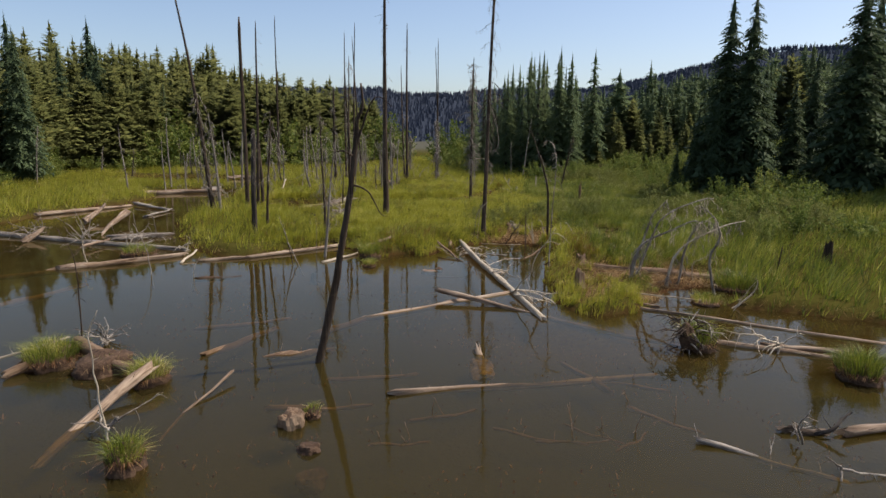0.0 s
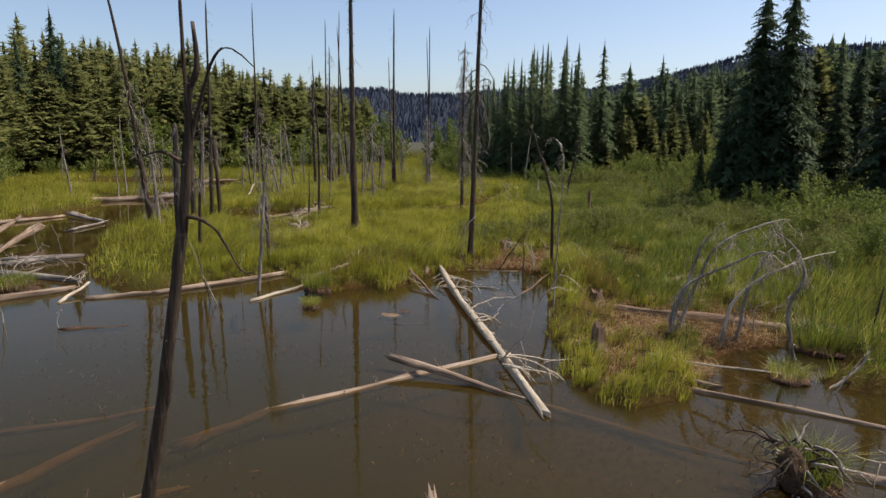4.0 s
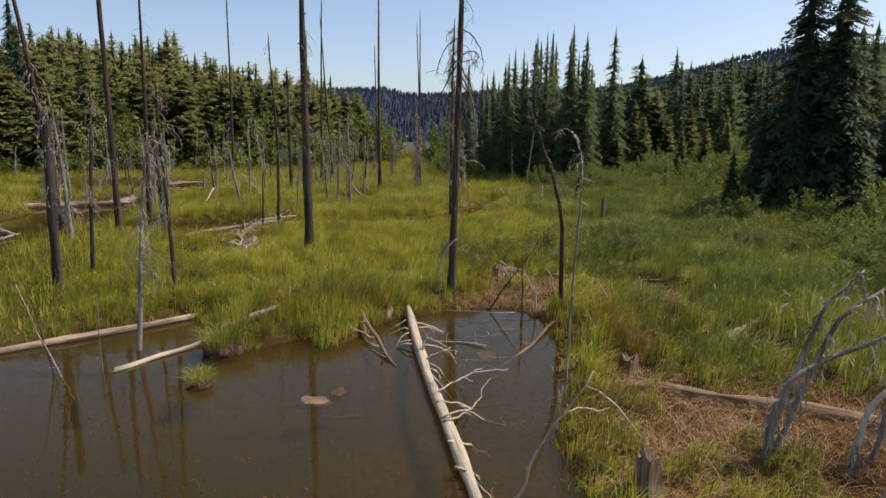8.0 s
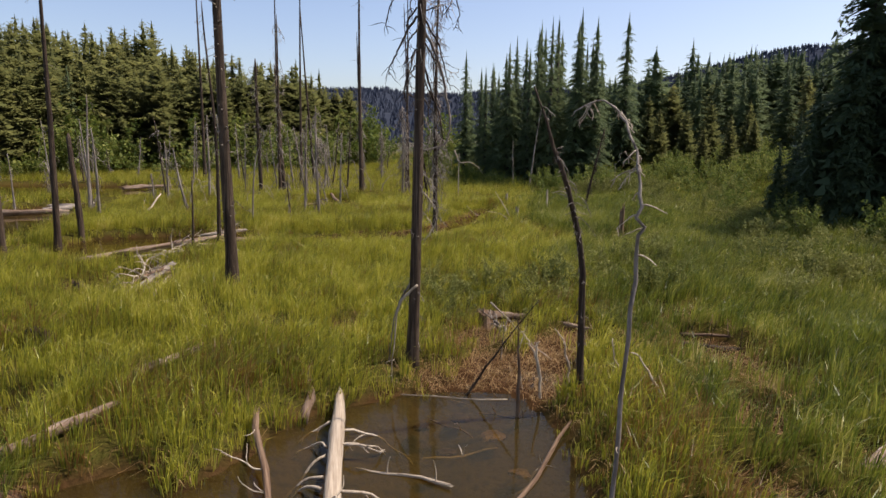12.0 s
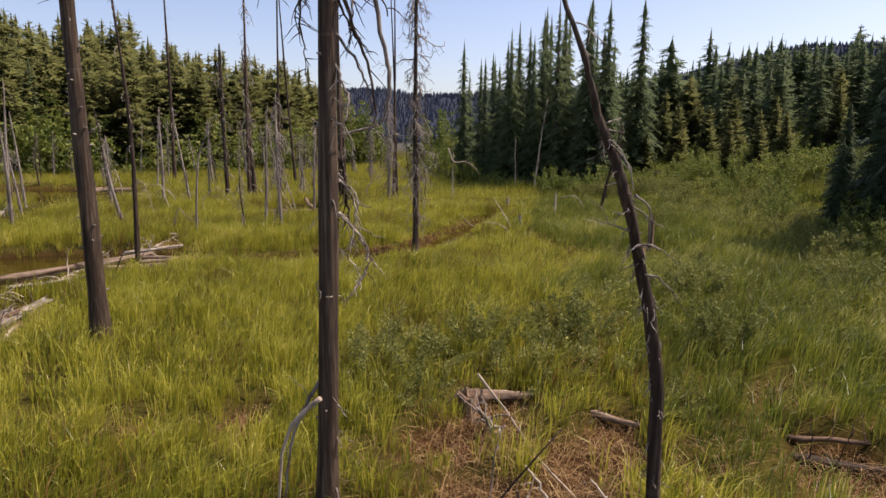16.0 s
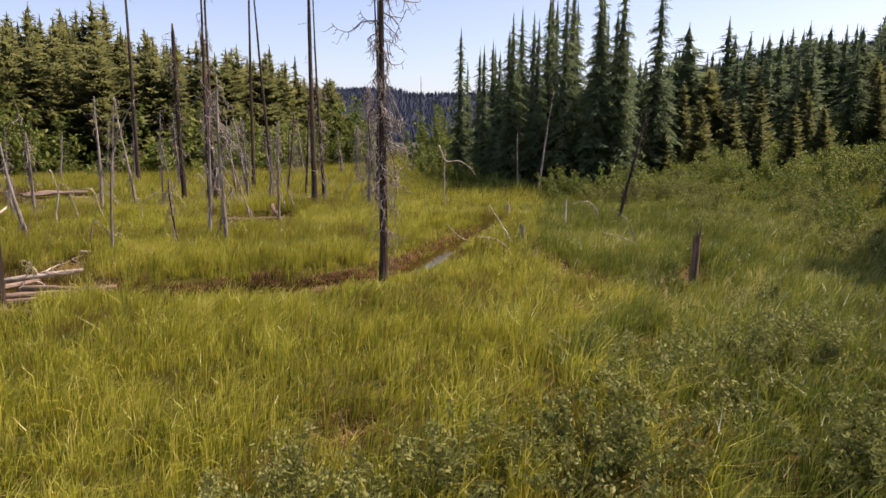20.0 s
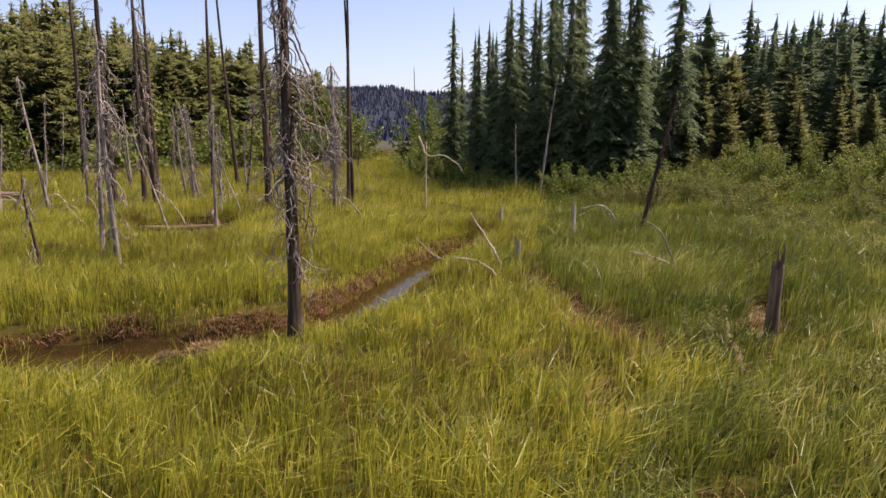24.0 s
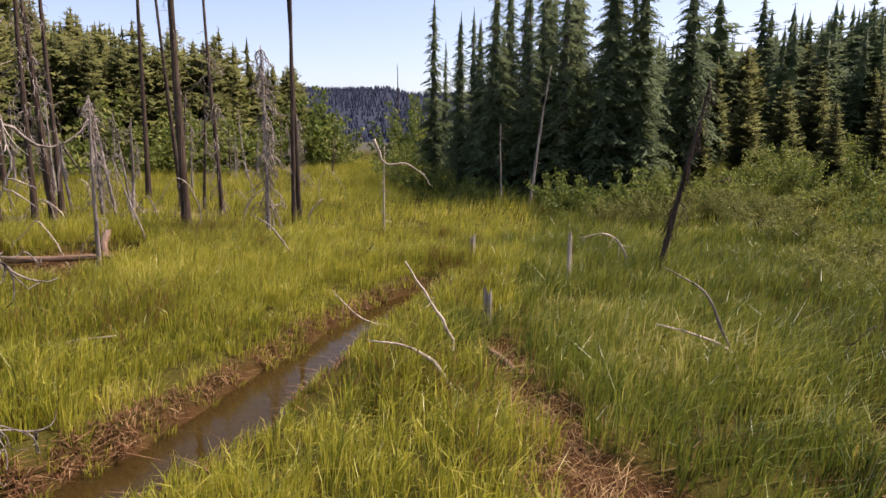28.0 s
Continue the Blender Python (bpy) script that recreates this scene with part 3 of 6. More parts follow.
# big spruces nearer on the right
for x, y, h in ((19.9, 60.7, 14.0), (21.0, 59.3, 13.8), (21.2, 64.5, 9.0), (22.6, 60.5, 9.0), (18.9, 59.0, 7.0), (26.4, 55.0, 14.8), (28.6, 57.5, 13.8), (25.0, 61.0, 8.0), (30.5, 58, 14.0), (28.5, 66, 10.0), (27.0, 72, 9.0), (17.8, 60.5, 4.6), (18.6, 62.2, 6.6), (17.2, 62.4, 3.6), (19.0, 59.2, 5.4), (19.7, 60.8, 7.6), (33, 62, 14), (31, 50, 15), (34, 54, 14.5), (23.3, 75.5, 5.2), (25.4, 74, 5.6), (31, 72, 8.5), (36, 67, 13)):
    plant(SPRUCES, x, y, h, group="spruces beside the meadow", wide=0.95)


LITE = {}
for k, (stock, args) in enumerate(((FIRS, (12.0, 1.5, 20, 8)), (SPRUCES, (14.0, 2.7, 20, 9)), (PINES, (12.0, 1.6, 22, 9)))):
    LITE[stock[0].name] = [conifer_meshes(60 + 3 * k + q, *args, tip=0.66 if stock is not PINES else 0.62, pairs=3, droop=0.3 if stock is not PINES else 0.0, lift=0.0 if stock is not PINES else 0.7, spray=0.62, ragged=0.34)[2] for q in range(3)]


def joined_wood(name, rows, material, label):
    """The back rows of a wood, too many to tell apart, in one mesh."""
    V, T, count = [], [], 0
    for stock, x, y, h, wide in rows:
        v, t = LITE[stock[0].name][rng.integers(3)]
        k = h / (14.0 if stock is SPRUCES else 12.0)
        a = rng.uniform(0, 6.283)
        c, s = math.cos(a) * k * wide, math.sin(a) * k * wide
        px, py = site(x, y)
        V.append(np.stack([v[:, 0] * c - v[:, 1] * s + px, v[:, 0] * s + v[:, 1] * c + py, v[:, 2] * k + height_at(x, y) - 0.1], 1))
        T.append(t + count)
        count += len(v)
    tagged(part(name, mesh_of(name, np.concatenate(V), np.concatenate(T)), material, None), label, "forest", kind="stuff")


# wood behind on the right
rows = []
for k in range(340):
    x = rng.uniform(17, 92)
    y = 102 - 0.06 * (x - 17) + 62 * rng.random() ** 1.5 + (7 if x < 25 else 0)
    rows.append((FIRS if rng.random() < 0.7 else SPRUCES if rng.random() < 0.5 else PINES, x, y, rng.uniform(7.4, 10.2) + (1.8 if rng.random() < 0.12 else 0), rng.uniform(1.4, 1.8)))
for k in range(26):
    y = rng.uniform(84, 100)
    rows.append((FIRS, 40 + rng.uniform(0, 24), y, rng.uniform(6, 9), 1.25))
rows.sort(key=lambda q: q[2])
for s, x, y, h, w in rows[:70]:
    plant(s, x, y, h, group="right-hand wood", wide=w)
joined_wood("wood_right_back", rows[70:], M_FIR, "dark fir wood behind the right bank")
for x, y, h in ((24.0, 90.5, 4.5), (21.8, 90.0, 3.9), (26.2, 91.5, 4.2), (19.5, 95, 5.2), (22.6, 98, 5.0), (20.6, 104, 6.5), (25.5, 101, 5.8), (27.5, 97, 4.6), (16.8, 93, 3.6), (30, 104, 5.0), (33, 99, 5.5), (29, 112, 7.0), (24, 109, 7.5), (36, 106, 6.5)):
    plant(PINES, x, y, h, group="young pines on the bank", wide=1.7, label="young yellowish green pine at the meadow edge")
# wall of pines on the left
rows = []
for k in range(640):
    y = 54 + 85 * (k / 640) ** 0.85 + rng.uniform(-1, 1)
    row = 0.8 * rng.random() if k % 3 == 0 else rng.random() ** 1.2 * 34
    h = rng.uniform(8.2, 10.6) + (1.6 if rng.random() < 0.12 else 0) - (y - 62) * 0.012 - max(0.0, 82 - y) * 0.07
    rows.append((PINES if rng.random() < 0.92 else FIRS, edge_x(y, LEFT_EDGE) - 1.0 - row, y, h, rng.uniform(1.5, 1.9), row))
rows.sort(key=lambda q: q[5])
for s, x, y, h, w, row in rows[:110]:
    plant(s, x, y, h, lean=1.5, group="left-hand pine wood", wide=w)
joined_wood("wood_left_back", [q[:5] for q in rows[110:]], M_PINE, "yellowish green pine wood behind the meadow")
for x, y, h in ((-38.3, 76, 14.5), (-36.8, 74, 13.2), (-41.6, 101, 16.0), (-40.0, 99, 14.0), (-43, 96, 13.0)):
    plant(SPRUCES, x, y, h, group="left-hand pine wood", wide=0.8)


def far_wood(name, places, material, label, sides=5, wide=1.0):
    """Distant woods: thousands of small ragged spires in one mesh."""
    V, T, count = [], [], 0
    for x, y, z, h in places:
        w = h * wide * rng.uniform(0.11, 0.17)
        for lay in range(2):
            z0, z1 = h * (0.03 + 0.36 * lay), h * (0.62 + 0.38 * lay)
            rad = w * (1 - 0.36 * lay)
            a = rng.uniform(0, 6.28) + np.arange(sides * 2) * math.pi / sides
            rr = rad * np.where(np.arange(sides * 2) % 2, 0.55, 1.0) * rng.uniform(0.75, 1.2, sides * 2)
            ring = np.stack([x + rr * np.cos(a), y + rr * np.sin(a), z + z0 + rng.uniform(-0.05, 0.05, sides * 2) * h], 1)
            V.append(np.concatenate([ring, [[x, y, z + z1]]]))
            k = np.arange(sides * 2)
            T.append(np.stack([k, (k + 1) % (sides * 2), np.full(sides * 2, sides * 2)], 1) + count)
            count += sides * 2 + 1
    ob = part(name, mesh_of(name, np.concatenate(V), np.concatenate(T)), material, None)
    tagged(ob, label, "forest", kind="stuff")


def scatter(n, x0, x1, y0, y1, h0, h1, keep):
    x, y = rng.uniform(x0, x1, n), rng.uniform(y0, y1, n)
    ok = keep(x, y)
    x, y = x[ok], y[ok]
    return np.stack([*site(x, y), land(x, y)[0] - 0.2, rng.uniform(h0, h1, len(x))], 1)


far_wood("wood_left_slope", scatter(2600, -260, -30, 40, 420, 7, 9, lambda x, y: (x < edge_x(y, LEFT_EDGE) - 34) & (x > -90 - 0.5 * y)), M_PINE, "dark pine wood rising behind the meadow")
far_wood("wood_right_slope", scatter(7000, 30, 520, 180, 620, 8, 12, lambda x, y: (x > edge_x(y, RIGHT_EDGE) + 34) & (x < 40 + 0.75 * y)), M_FARWOOD, "fir wood on the far hillside, blue-green from painted haze", wide=1.7)
far_wood("wood_far_ridge", scatter(13000, -520, 560, 410, 1150, 4, 7, lambda x, y: abs(x - 20) < 60 + 0.45 * y), M_RIDGE, "forested ridge closing the valley, haze in its colour", 4, 1.8)

# ---- dead standing trees ----


def twig_line(start, way, length, sag, r, steps=6, curl=0.0):
    """A branch from a point: it droops, wanders in kinks and may curl up at its end."""
    p, d = Vector(start), Vector(way).normalized()
    out = [p.copy()]
    seg = length / steps
    kink = 0.10 + 0.095 * min(sag, 3.4)
    for i in range(steps):
        u = i / steps
        pull = -1.7 * min(sag, 3.6) * (1 - u) / steps + 3.0 * curl * u * u / steps
        d = d + Vector((r.normal(0, kink), r.normal(0, kink), pull + r.normal(0, kink * 0.7)))
        d.normalize()
        p = p + d * seg
        out.append(p.copy())
    return out


def branch_mesh(start, way, length, radius, sag, r, twigs=3, curl=0.0):
    bm = bmesh.new()
    n = 14 if length > 0.6 else 8
    line = twig_line(start, way, length, sag, r, n, curl)
    rings = tube(bm, line, [radius * (1 - 0.8 * i / n) + 0.002 for i in range(n + 1)], 4)
    for k in range(twigs):
        i = int(r.integers(max(1, n // 4), n))
        d = (line[i] - line[i - 1]).normalized() + Vector((r.normal(0, 0.8), r.normal(0, 0.8), r.normal(-0.3, 0.6)))
        sub = twig_line(line[i], d, length * r.uniform(0.15, 0.42), sag * 0.7, r, 4, curl)
        fork = tube(bm, sub, [radius * 0.5 * (1 - 0.75 * j / 4) + 0.002 for j in range(5)], 3)
        bm.faces.new((rings[i][0], rings[i][1], fork[0][0]))
    return bm


def trunk_line(x, y, h, dx, dy, r, wob):
    n = 10
    pts = []
    for i in range(n + 1):
        u = i / n
        pts.append((dx * u + wob * math.sin(u * 5 + x) * u, dy * u + wob * math.cos(u * 4 + y) * u, -0.35 + (h + 0.35) * u))
    return pts


def along(pts, u):
    f = min(max(u, 0), 0.999) * (len(pts) - 1)
    i = int(f)
    return Vector(pts[i]).lerp(Vector(pts[i + 1]), f - i)


def limbs(ob, line, height, spec, r, material, dia, thick=1.0):
    """Branches along a trunk line. spec: (from, to, how many, length, sag, curl, twigs)."""
    for lo, hi, n, length, sag, curl, twigs in spec:
        for k in range(n):
            u = r.uniform(lo, hi)
            a = r.uniform(0, 6.283)
            d = Vector((math.cos(a), math.sin(a), r.uniform(-0.3, 0.25)))
            p = along(line, u) + d * dia * 0.3 * (1 - 0.6 * u)
            l = length * r.uniform(0.5, 1.2)
            part("branch", branch_mesh(p, d, l, max(0.0055, min(0.019, l * 0.0095)) * (1 + dia) * thick, sag, r, twigs, curl), material, ob)


FEW = [(0.25, 0.95, 9, 0.22, 0.2, 0, 0)]
STUBS = [(0.12, 0.6, 12, 0.14, 0.1, 0, 0), (0.4, 0.95, 14, 0.45, 0.9, 0.2, 1)]
DRAPED = [(0.2, 0.97, 44, 0.95, 3.4, 1.2, 5), (0.3, 0.98, 16, 0.45, 2.6, 0.8, 3)]
DENSE = [(0.22, 0.98, 92, 0.95, 3.4, 1.5, 5), (0.4, 1.0, 30, 0.6, 2.4, 1.2, 4)]
LOWER = [(0.06, 0.6, 60, 1.0, 3.4, 1.0, 5), (0.55, 0.98, 8, 0.3, 0.3, 0, 0)]
TOPPED = [(0.4, 1.0, 44, 0.75, 3.4, 1.2, 5), (0.15, 0.6, 8, 0.3, 0.6, 0.2, 1)]
ARCHED = [(0.4, 0.95, 20, 1.0, 3.0, 1.3, 5), (0.36, 0.95, 12, 0.5, 1.8, 0.5, 4), (0.1, 0.35, 5, 0.4, 3.0, 2.0, 4), (0.03, 0.3, 6, 0.2, 1.2, 0.2, 1)]
CURLED = [(0.14, 0.98, 130, 0.75, 3.0, 3.0, 5), (0.25, 0.98, 50, 1.2, 3.0, 2.8, 5)]


def snag(x, y, h, dia, dx=0.0, dy=0.0, spec=FEW, material=None, label="", seed=0, wob=0.05, top=0.28, group="standing dead trees", branches=None, thick=1.0, knots=0):
    """A standing dead trunk with its branches."""
    r = np.random.default_rng(seed + int(abs(x * 31 + y * 17) * 10))
    ob = empty("dead_tree", *site(x, y), height_at(x, y) - 0.02)
    line = trunk_line(x, y, h, dx, dy, r, wob)
    bm = bmesh.new()
    fine = bent(line, 2)
    n = len(fine)
    radii = [dia / 2 * (1 - (1 - top) * (i / (n - 1)) ** 0.9) * (1.0 + 0.45 * max(0, 1 - i / 2.0)) for i in range(n)]
    radii[-1] *= 0.4
    tube(bm, fine, radii, 10, 0.22, seed=seed + x)
    part("trunk", bm, material or M_SNAG, ob)
    limbs(ob, line, h, spec, r, branches or M_GREY, dia, thick)
    for k in range(knots):
        u, a = r.uniform(0.04, 0.9), r.uniform(0, 6.283)
        d = Vector((math.cos(a), math.sin(a), 0.1))
        bm = bmesh.new()
        p = along(line, u) + d * (dia * 0.3 * (1 - 0.5 * u))
        tube(bm, [p, p + d * dia * 0.22, p + d * dia * r.uniform(0.25, 0.4)], [dia * 0.07, dia * 0.05, dia * 0.025], 6)
        part("branch_stub", bm, M_GREY, ob)
    return tagged(ob, label or "tall bare dead conifer standing in the sedge", "dead tree", group)


snag(-3.16, 45.25, 14.3, 0.33, -0.05, 0, STUBS, label="straight dark dead trunk with pale knot rings", knots=60)
arched = snag(1.82, 39.0, 12.6, 0.225, 0.33, 0, ARCHED, label="straight dark dead trunk with long arched hanging branches", top=0.4, wob=0.03, knots=12, thick=0.75)
snag(-8.7, 38.1, 4.75, 0.26, 0.1, 0, [(0.1, 0.95, 16, 0.13, 0.1, 0, 0), (0.5, 1.0, 22, 0.5, 3.2, 0.8, 4)], M_CHAR, "blackened broken-off trunk with pale scars", top=0.75, knots=24)
snag(-11.8, 50.0, 11.3, 0.27, 0.05, 0, FEW, M_SNAG, "tall dark dead trunk with a broken top", top=0.6, knots=20)
snag(-12.2, 54.5, 11.8, 0.26, 0.4, 0, STUBS)
snag(-5.35, 37.5, 5.6, 0.15, -0.1, 0, TOPPED, M_SNAG, "thin dead trunk with tangled twigs at its top")
snag(-4.9, 33.4, 5.1, 0.14, 0.6, 0, TOPPED, M_GREY, "leaning grey dead sapling with tangled top")
snag(-8.5, 39.8, 5.6, 0.15, 0.35, 0, TOPPED, M_SNAG, "thin dead trunk with tangled twigs at its top")
snag(-13.5, 48.9, 12.6, 0.28, -1.5, 0, LOWER, M_SNAG, "leaning dead conifer draped with broken grey branches", thick=1.6, wob=0.12)
snag(-12.9, 48.2, 5.6, 0.2, -0.5, 0.3, DRAPED, M_GREY, "grey dead conifer draped with broken branches", thick=1.6)
snag(-12.4, 57.0, 4.2, 0.26, -0.1, 0, FEW, M_SNAG, "short broken dead trunk", top=0.7)
snag(-18.8, 95, 17.0, 0.3, 0.2, 0, STUBS)
snag(-6.3, 55.0, 9.2, 0.17, 0.05, 0, [(0.3, 0.98, 18, 0.6, 1.8, 0.5, 2)], wob=0.16, label="thin crooked dead tree with curled twigs")
snag(-6.45, 52.2, 2.9, 0.13, 0.2, 0, FEW, M_SNAG, "short dead pole in the mud")
snag(-9.7, 82.5, 14.0, 0.22, 0.0, 0, STUBS)
snag(-9.0, 80.5, 8.6, 0.32, -0.45, 0, DRAPED, M_SNAG, "dead conifer draped with broken grey branches", thick=1.6)
snag(-10.3, 79.2, 8.8, 0.26, -0.1, 0, DRAPED, M_SNAG, "broken dead trunk draped with grey branches", top=0.6)
snag(-4.05, 64.5, 5.4, 0.17, -0.1, 0, DRAPED, M_GREY, "grey dead conifer draped with curled branches", thick=1.6)
snag(-10.0, 92, 16.0, 0.26, 0.3, 0, FEW)
snag(-9.4, 95, 15.0, 0.25, -0.95, 0, FEW)
snag(-3.5, 78, 14.2, 0.3, -0.05, 0, STUBS + [(0.3, 0.6, 8, 0.8, 1.8, 0.5, 1)], label="straight dark dead trunk with a few bent limbs")
snag(-4.0, 83.8, 11.0, 0.2, -0.4, 0, LOWER)
snag(-0.85, 82.0, 13.4, 0.2, 0.15, 0, FEW, label="one of two dead poles rising from one base")
snag(-0.65, 82.1, 12.6, 0.18, -0.3, 0, FEW, label="one of two dead poles rising from one base")
snag(-0.8, 77.7, 5.9, 0.18, 0.0, 0, DENSE, M_GREY, "grey dead conifer thickly hung with branches", thick=1.6)
curled = snag(1.77, 57.15, 9.6, 0.225, 0.06, 0, CURLED, M_SNAG, "dead conifer thickly hung with curled grey branches", seed=3, thick=1.2)
snag(-8.2, 84, 4.6, 0.16, -0.8, 0, DRAPED, M_GREY)
snag(-4.1, 99.5, 4.4, 0.18, 0, 0, DENSE, M_GREY)
snag(-1.2, 137, 10.2, 0.22, 0, 0, FEW)
snag(9.85, 71.2, 4.5, 0.17, 0.9, 0, [(0.25, 1.0, 80, 0.55, 3.2, 0.3, 3)], M_SNAG, "leaning dead conifer thickly hung with twigs", branches=M_SNAG)
snag(8.2, 88.2, 6.0, 0.16, 0.75, 0, FEW, M_GREY, "leaning pale dead trunk against the firs")
snag(7.0, 88.4, 3.6, 0.11, -0.05, 0, FEW, M_GREY, "thin pale dead trunk against the firs")
for k in range(34):
    y = rng.uniform(66, 124)
    x = edge_x(y, LEFT_EDGE) * rng.uniform(0.2, 0.85) - 1.5
    snag(x, y, rng.uniform(1.8, 5.2), rng.uniform(0.1, 0.18), rng.uniform(-0.6, 0.6), rng.uniform(-0.5, 0.5), [(0.12, 1.0, 22, 0.7, 3.4, 1.1, 6)], M_GREY if k % 3 else M_SNAG, "small grey dead tree in the far marsh", seed=k, group="dead trees of the far marsh")
for k in range(8):
    y = rng.uniform(60, 84)
    x = -15 - rng.random() * 9
    snag(x, y, rng.uniform(3.5, 6.0), rng.uniform(0.12, 0.2), rng.uniform(-0.6, 0.3), 0, [(0.15, 1.0, 9, 0.8, 3.4, 1.0, 5)], M_GREY, "small grey dead tree at the channel", seed=k + 50, group="dead trees of the channel")


def crooked(name, lines, material, label, category, dia, spec=(), seed=0, branches=None, group="", thick=1.0):
    """A dead stem whose line is bent: lines of (x, z) or (x, z, how far it leans back) at a depth y, the first being the trunk."""
    r = np.random.default_rng(seed + 90)
    wob = 0.012 if dia < 0.115 else 0.004
    y0, first = lines[0]
    x0 = first[0][0]
    base = height_at(x0, y0) if first[0][1] < 0.3 else 0.0
    ob = empty(name, *site(x0, y0), 0.0)
    for n, (y, pts) in enumerate(lines):
        p3 = [Vector((x - x0, 0.75 * (y - y0) + 0.025 * math.sin(i * 1.7 + seed) + sum(back), z)) for i, (x, z, *back) in enumerate(pts)]
        if pts[0][1] < 0.3 and n == 0:
            p3.insert(0, p3[0] - (p3[1] - p3[0]).normalized() * 0.5 if len(p3) > 1 else p3[0])
        fine = [q + Vector((r.normal(0, wob), r.normal(0, wob), 0)) if i else q for i, q in enumerate(bent(p3, 4))]
        k = len(fine) - 1
        d0 = dia if n == 0 else dia * (0.25 if dia > 0.15 else 0.13)
        bm = bmesh.new()
        tube(bm, fine, [d0 / 2 * (1 - 0.82 * (i / k) ** 0.8) for i in range(k + 1)], 9 if d0 > 0.08 else 6, 0.35, seed=seed + n)
        part("trunk" if n == 0 else "branch", bm, material if n == 0 else branches or material, ob)
        if n == 0 and spec:
            limbs(ob, [tuple(v) for v in fine], 1, spec, r, branches or M_GREY, d0, thick)
    return tagged(ob, label, category, group)


def hang(tree, material, reach, thick, line, seed):
    """A long limb hanging from a trunk: its line across and up from the trunk's foot, bowed towards or away by the reach."""
    bm = bmesh.new()
    n = len(line) - 1
    r = np.random.default_rng(seed)
    pts = [q + Vector((r.normal(0, 0.008), r.normal(0, 0.008), 0)) for q in bent([(x, reach * 0.5 * math.sin(2.6 * i / n), z) for i, (x, z) in enumerate(line)], 5)]
    tube(bm, pts, [thick * (1 - 0.72 * i / (len(pts) - 1)) for i in range(len(pts))], 6, 0.4)
    limb = part("limb", bm, material, tree, "long hanging limb")
    for k in range(9):
        i = int(r.integers(3, len(pts) - 1))
        bm = bmesh.new()
        tube(bm, twig_line(pts[i], Vector((r.normal(), r.normal() * 0.6, r.normal(-0.5, 0.6))), r.uniform(0.1, 0.34), 1.2, r, 5, 0.4), [0.006, 0.005, 0.005, 0.004, 0.003, 0.002], 4)
        part("twig", bm, material, limb)


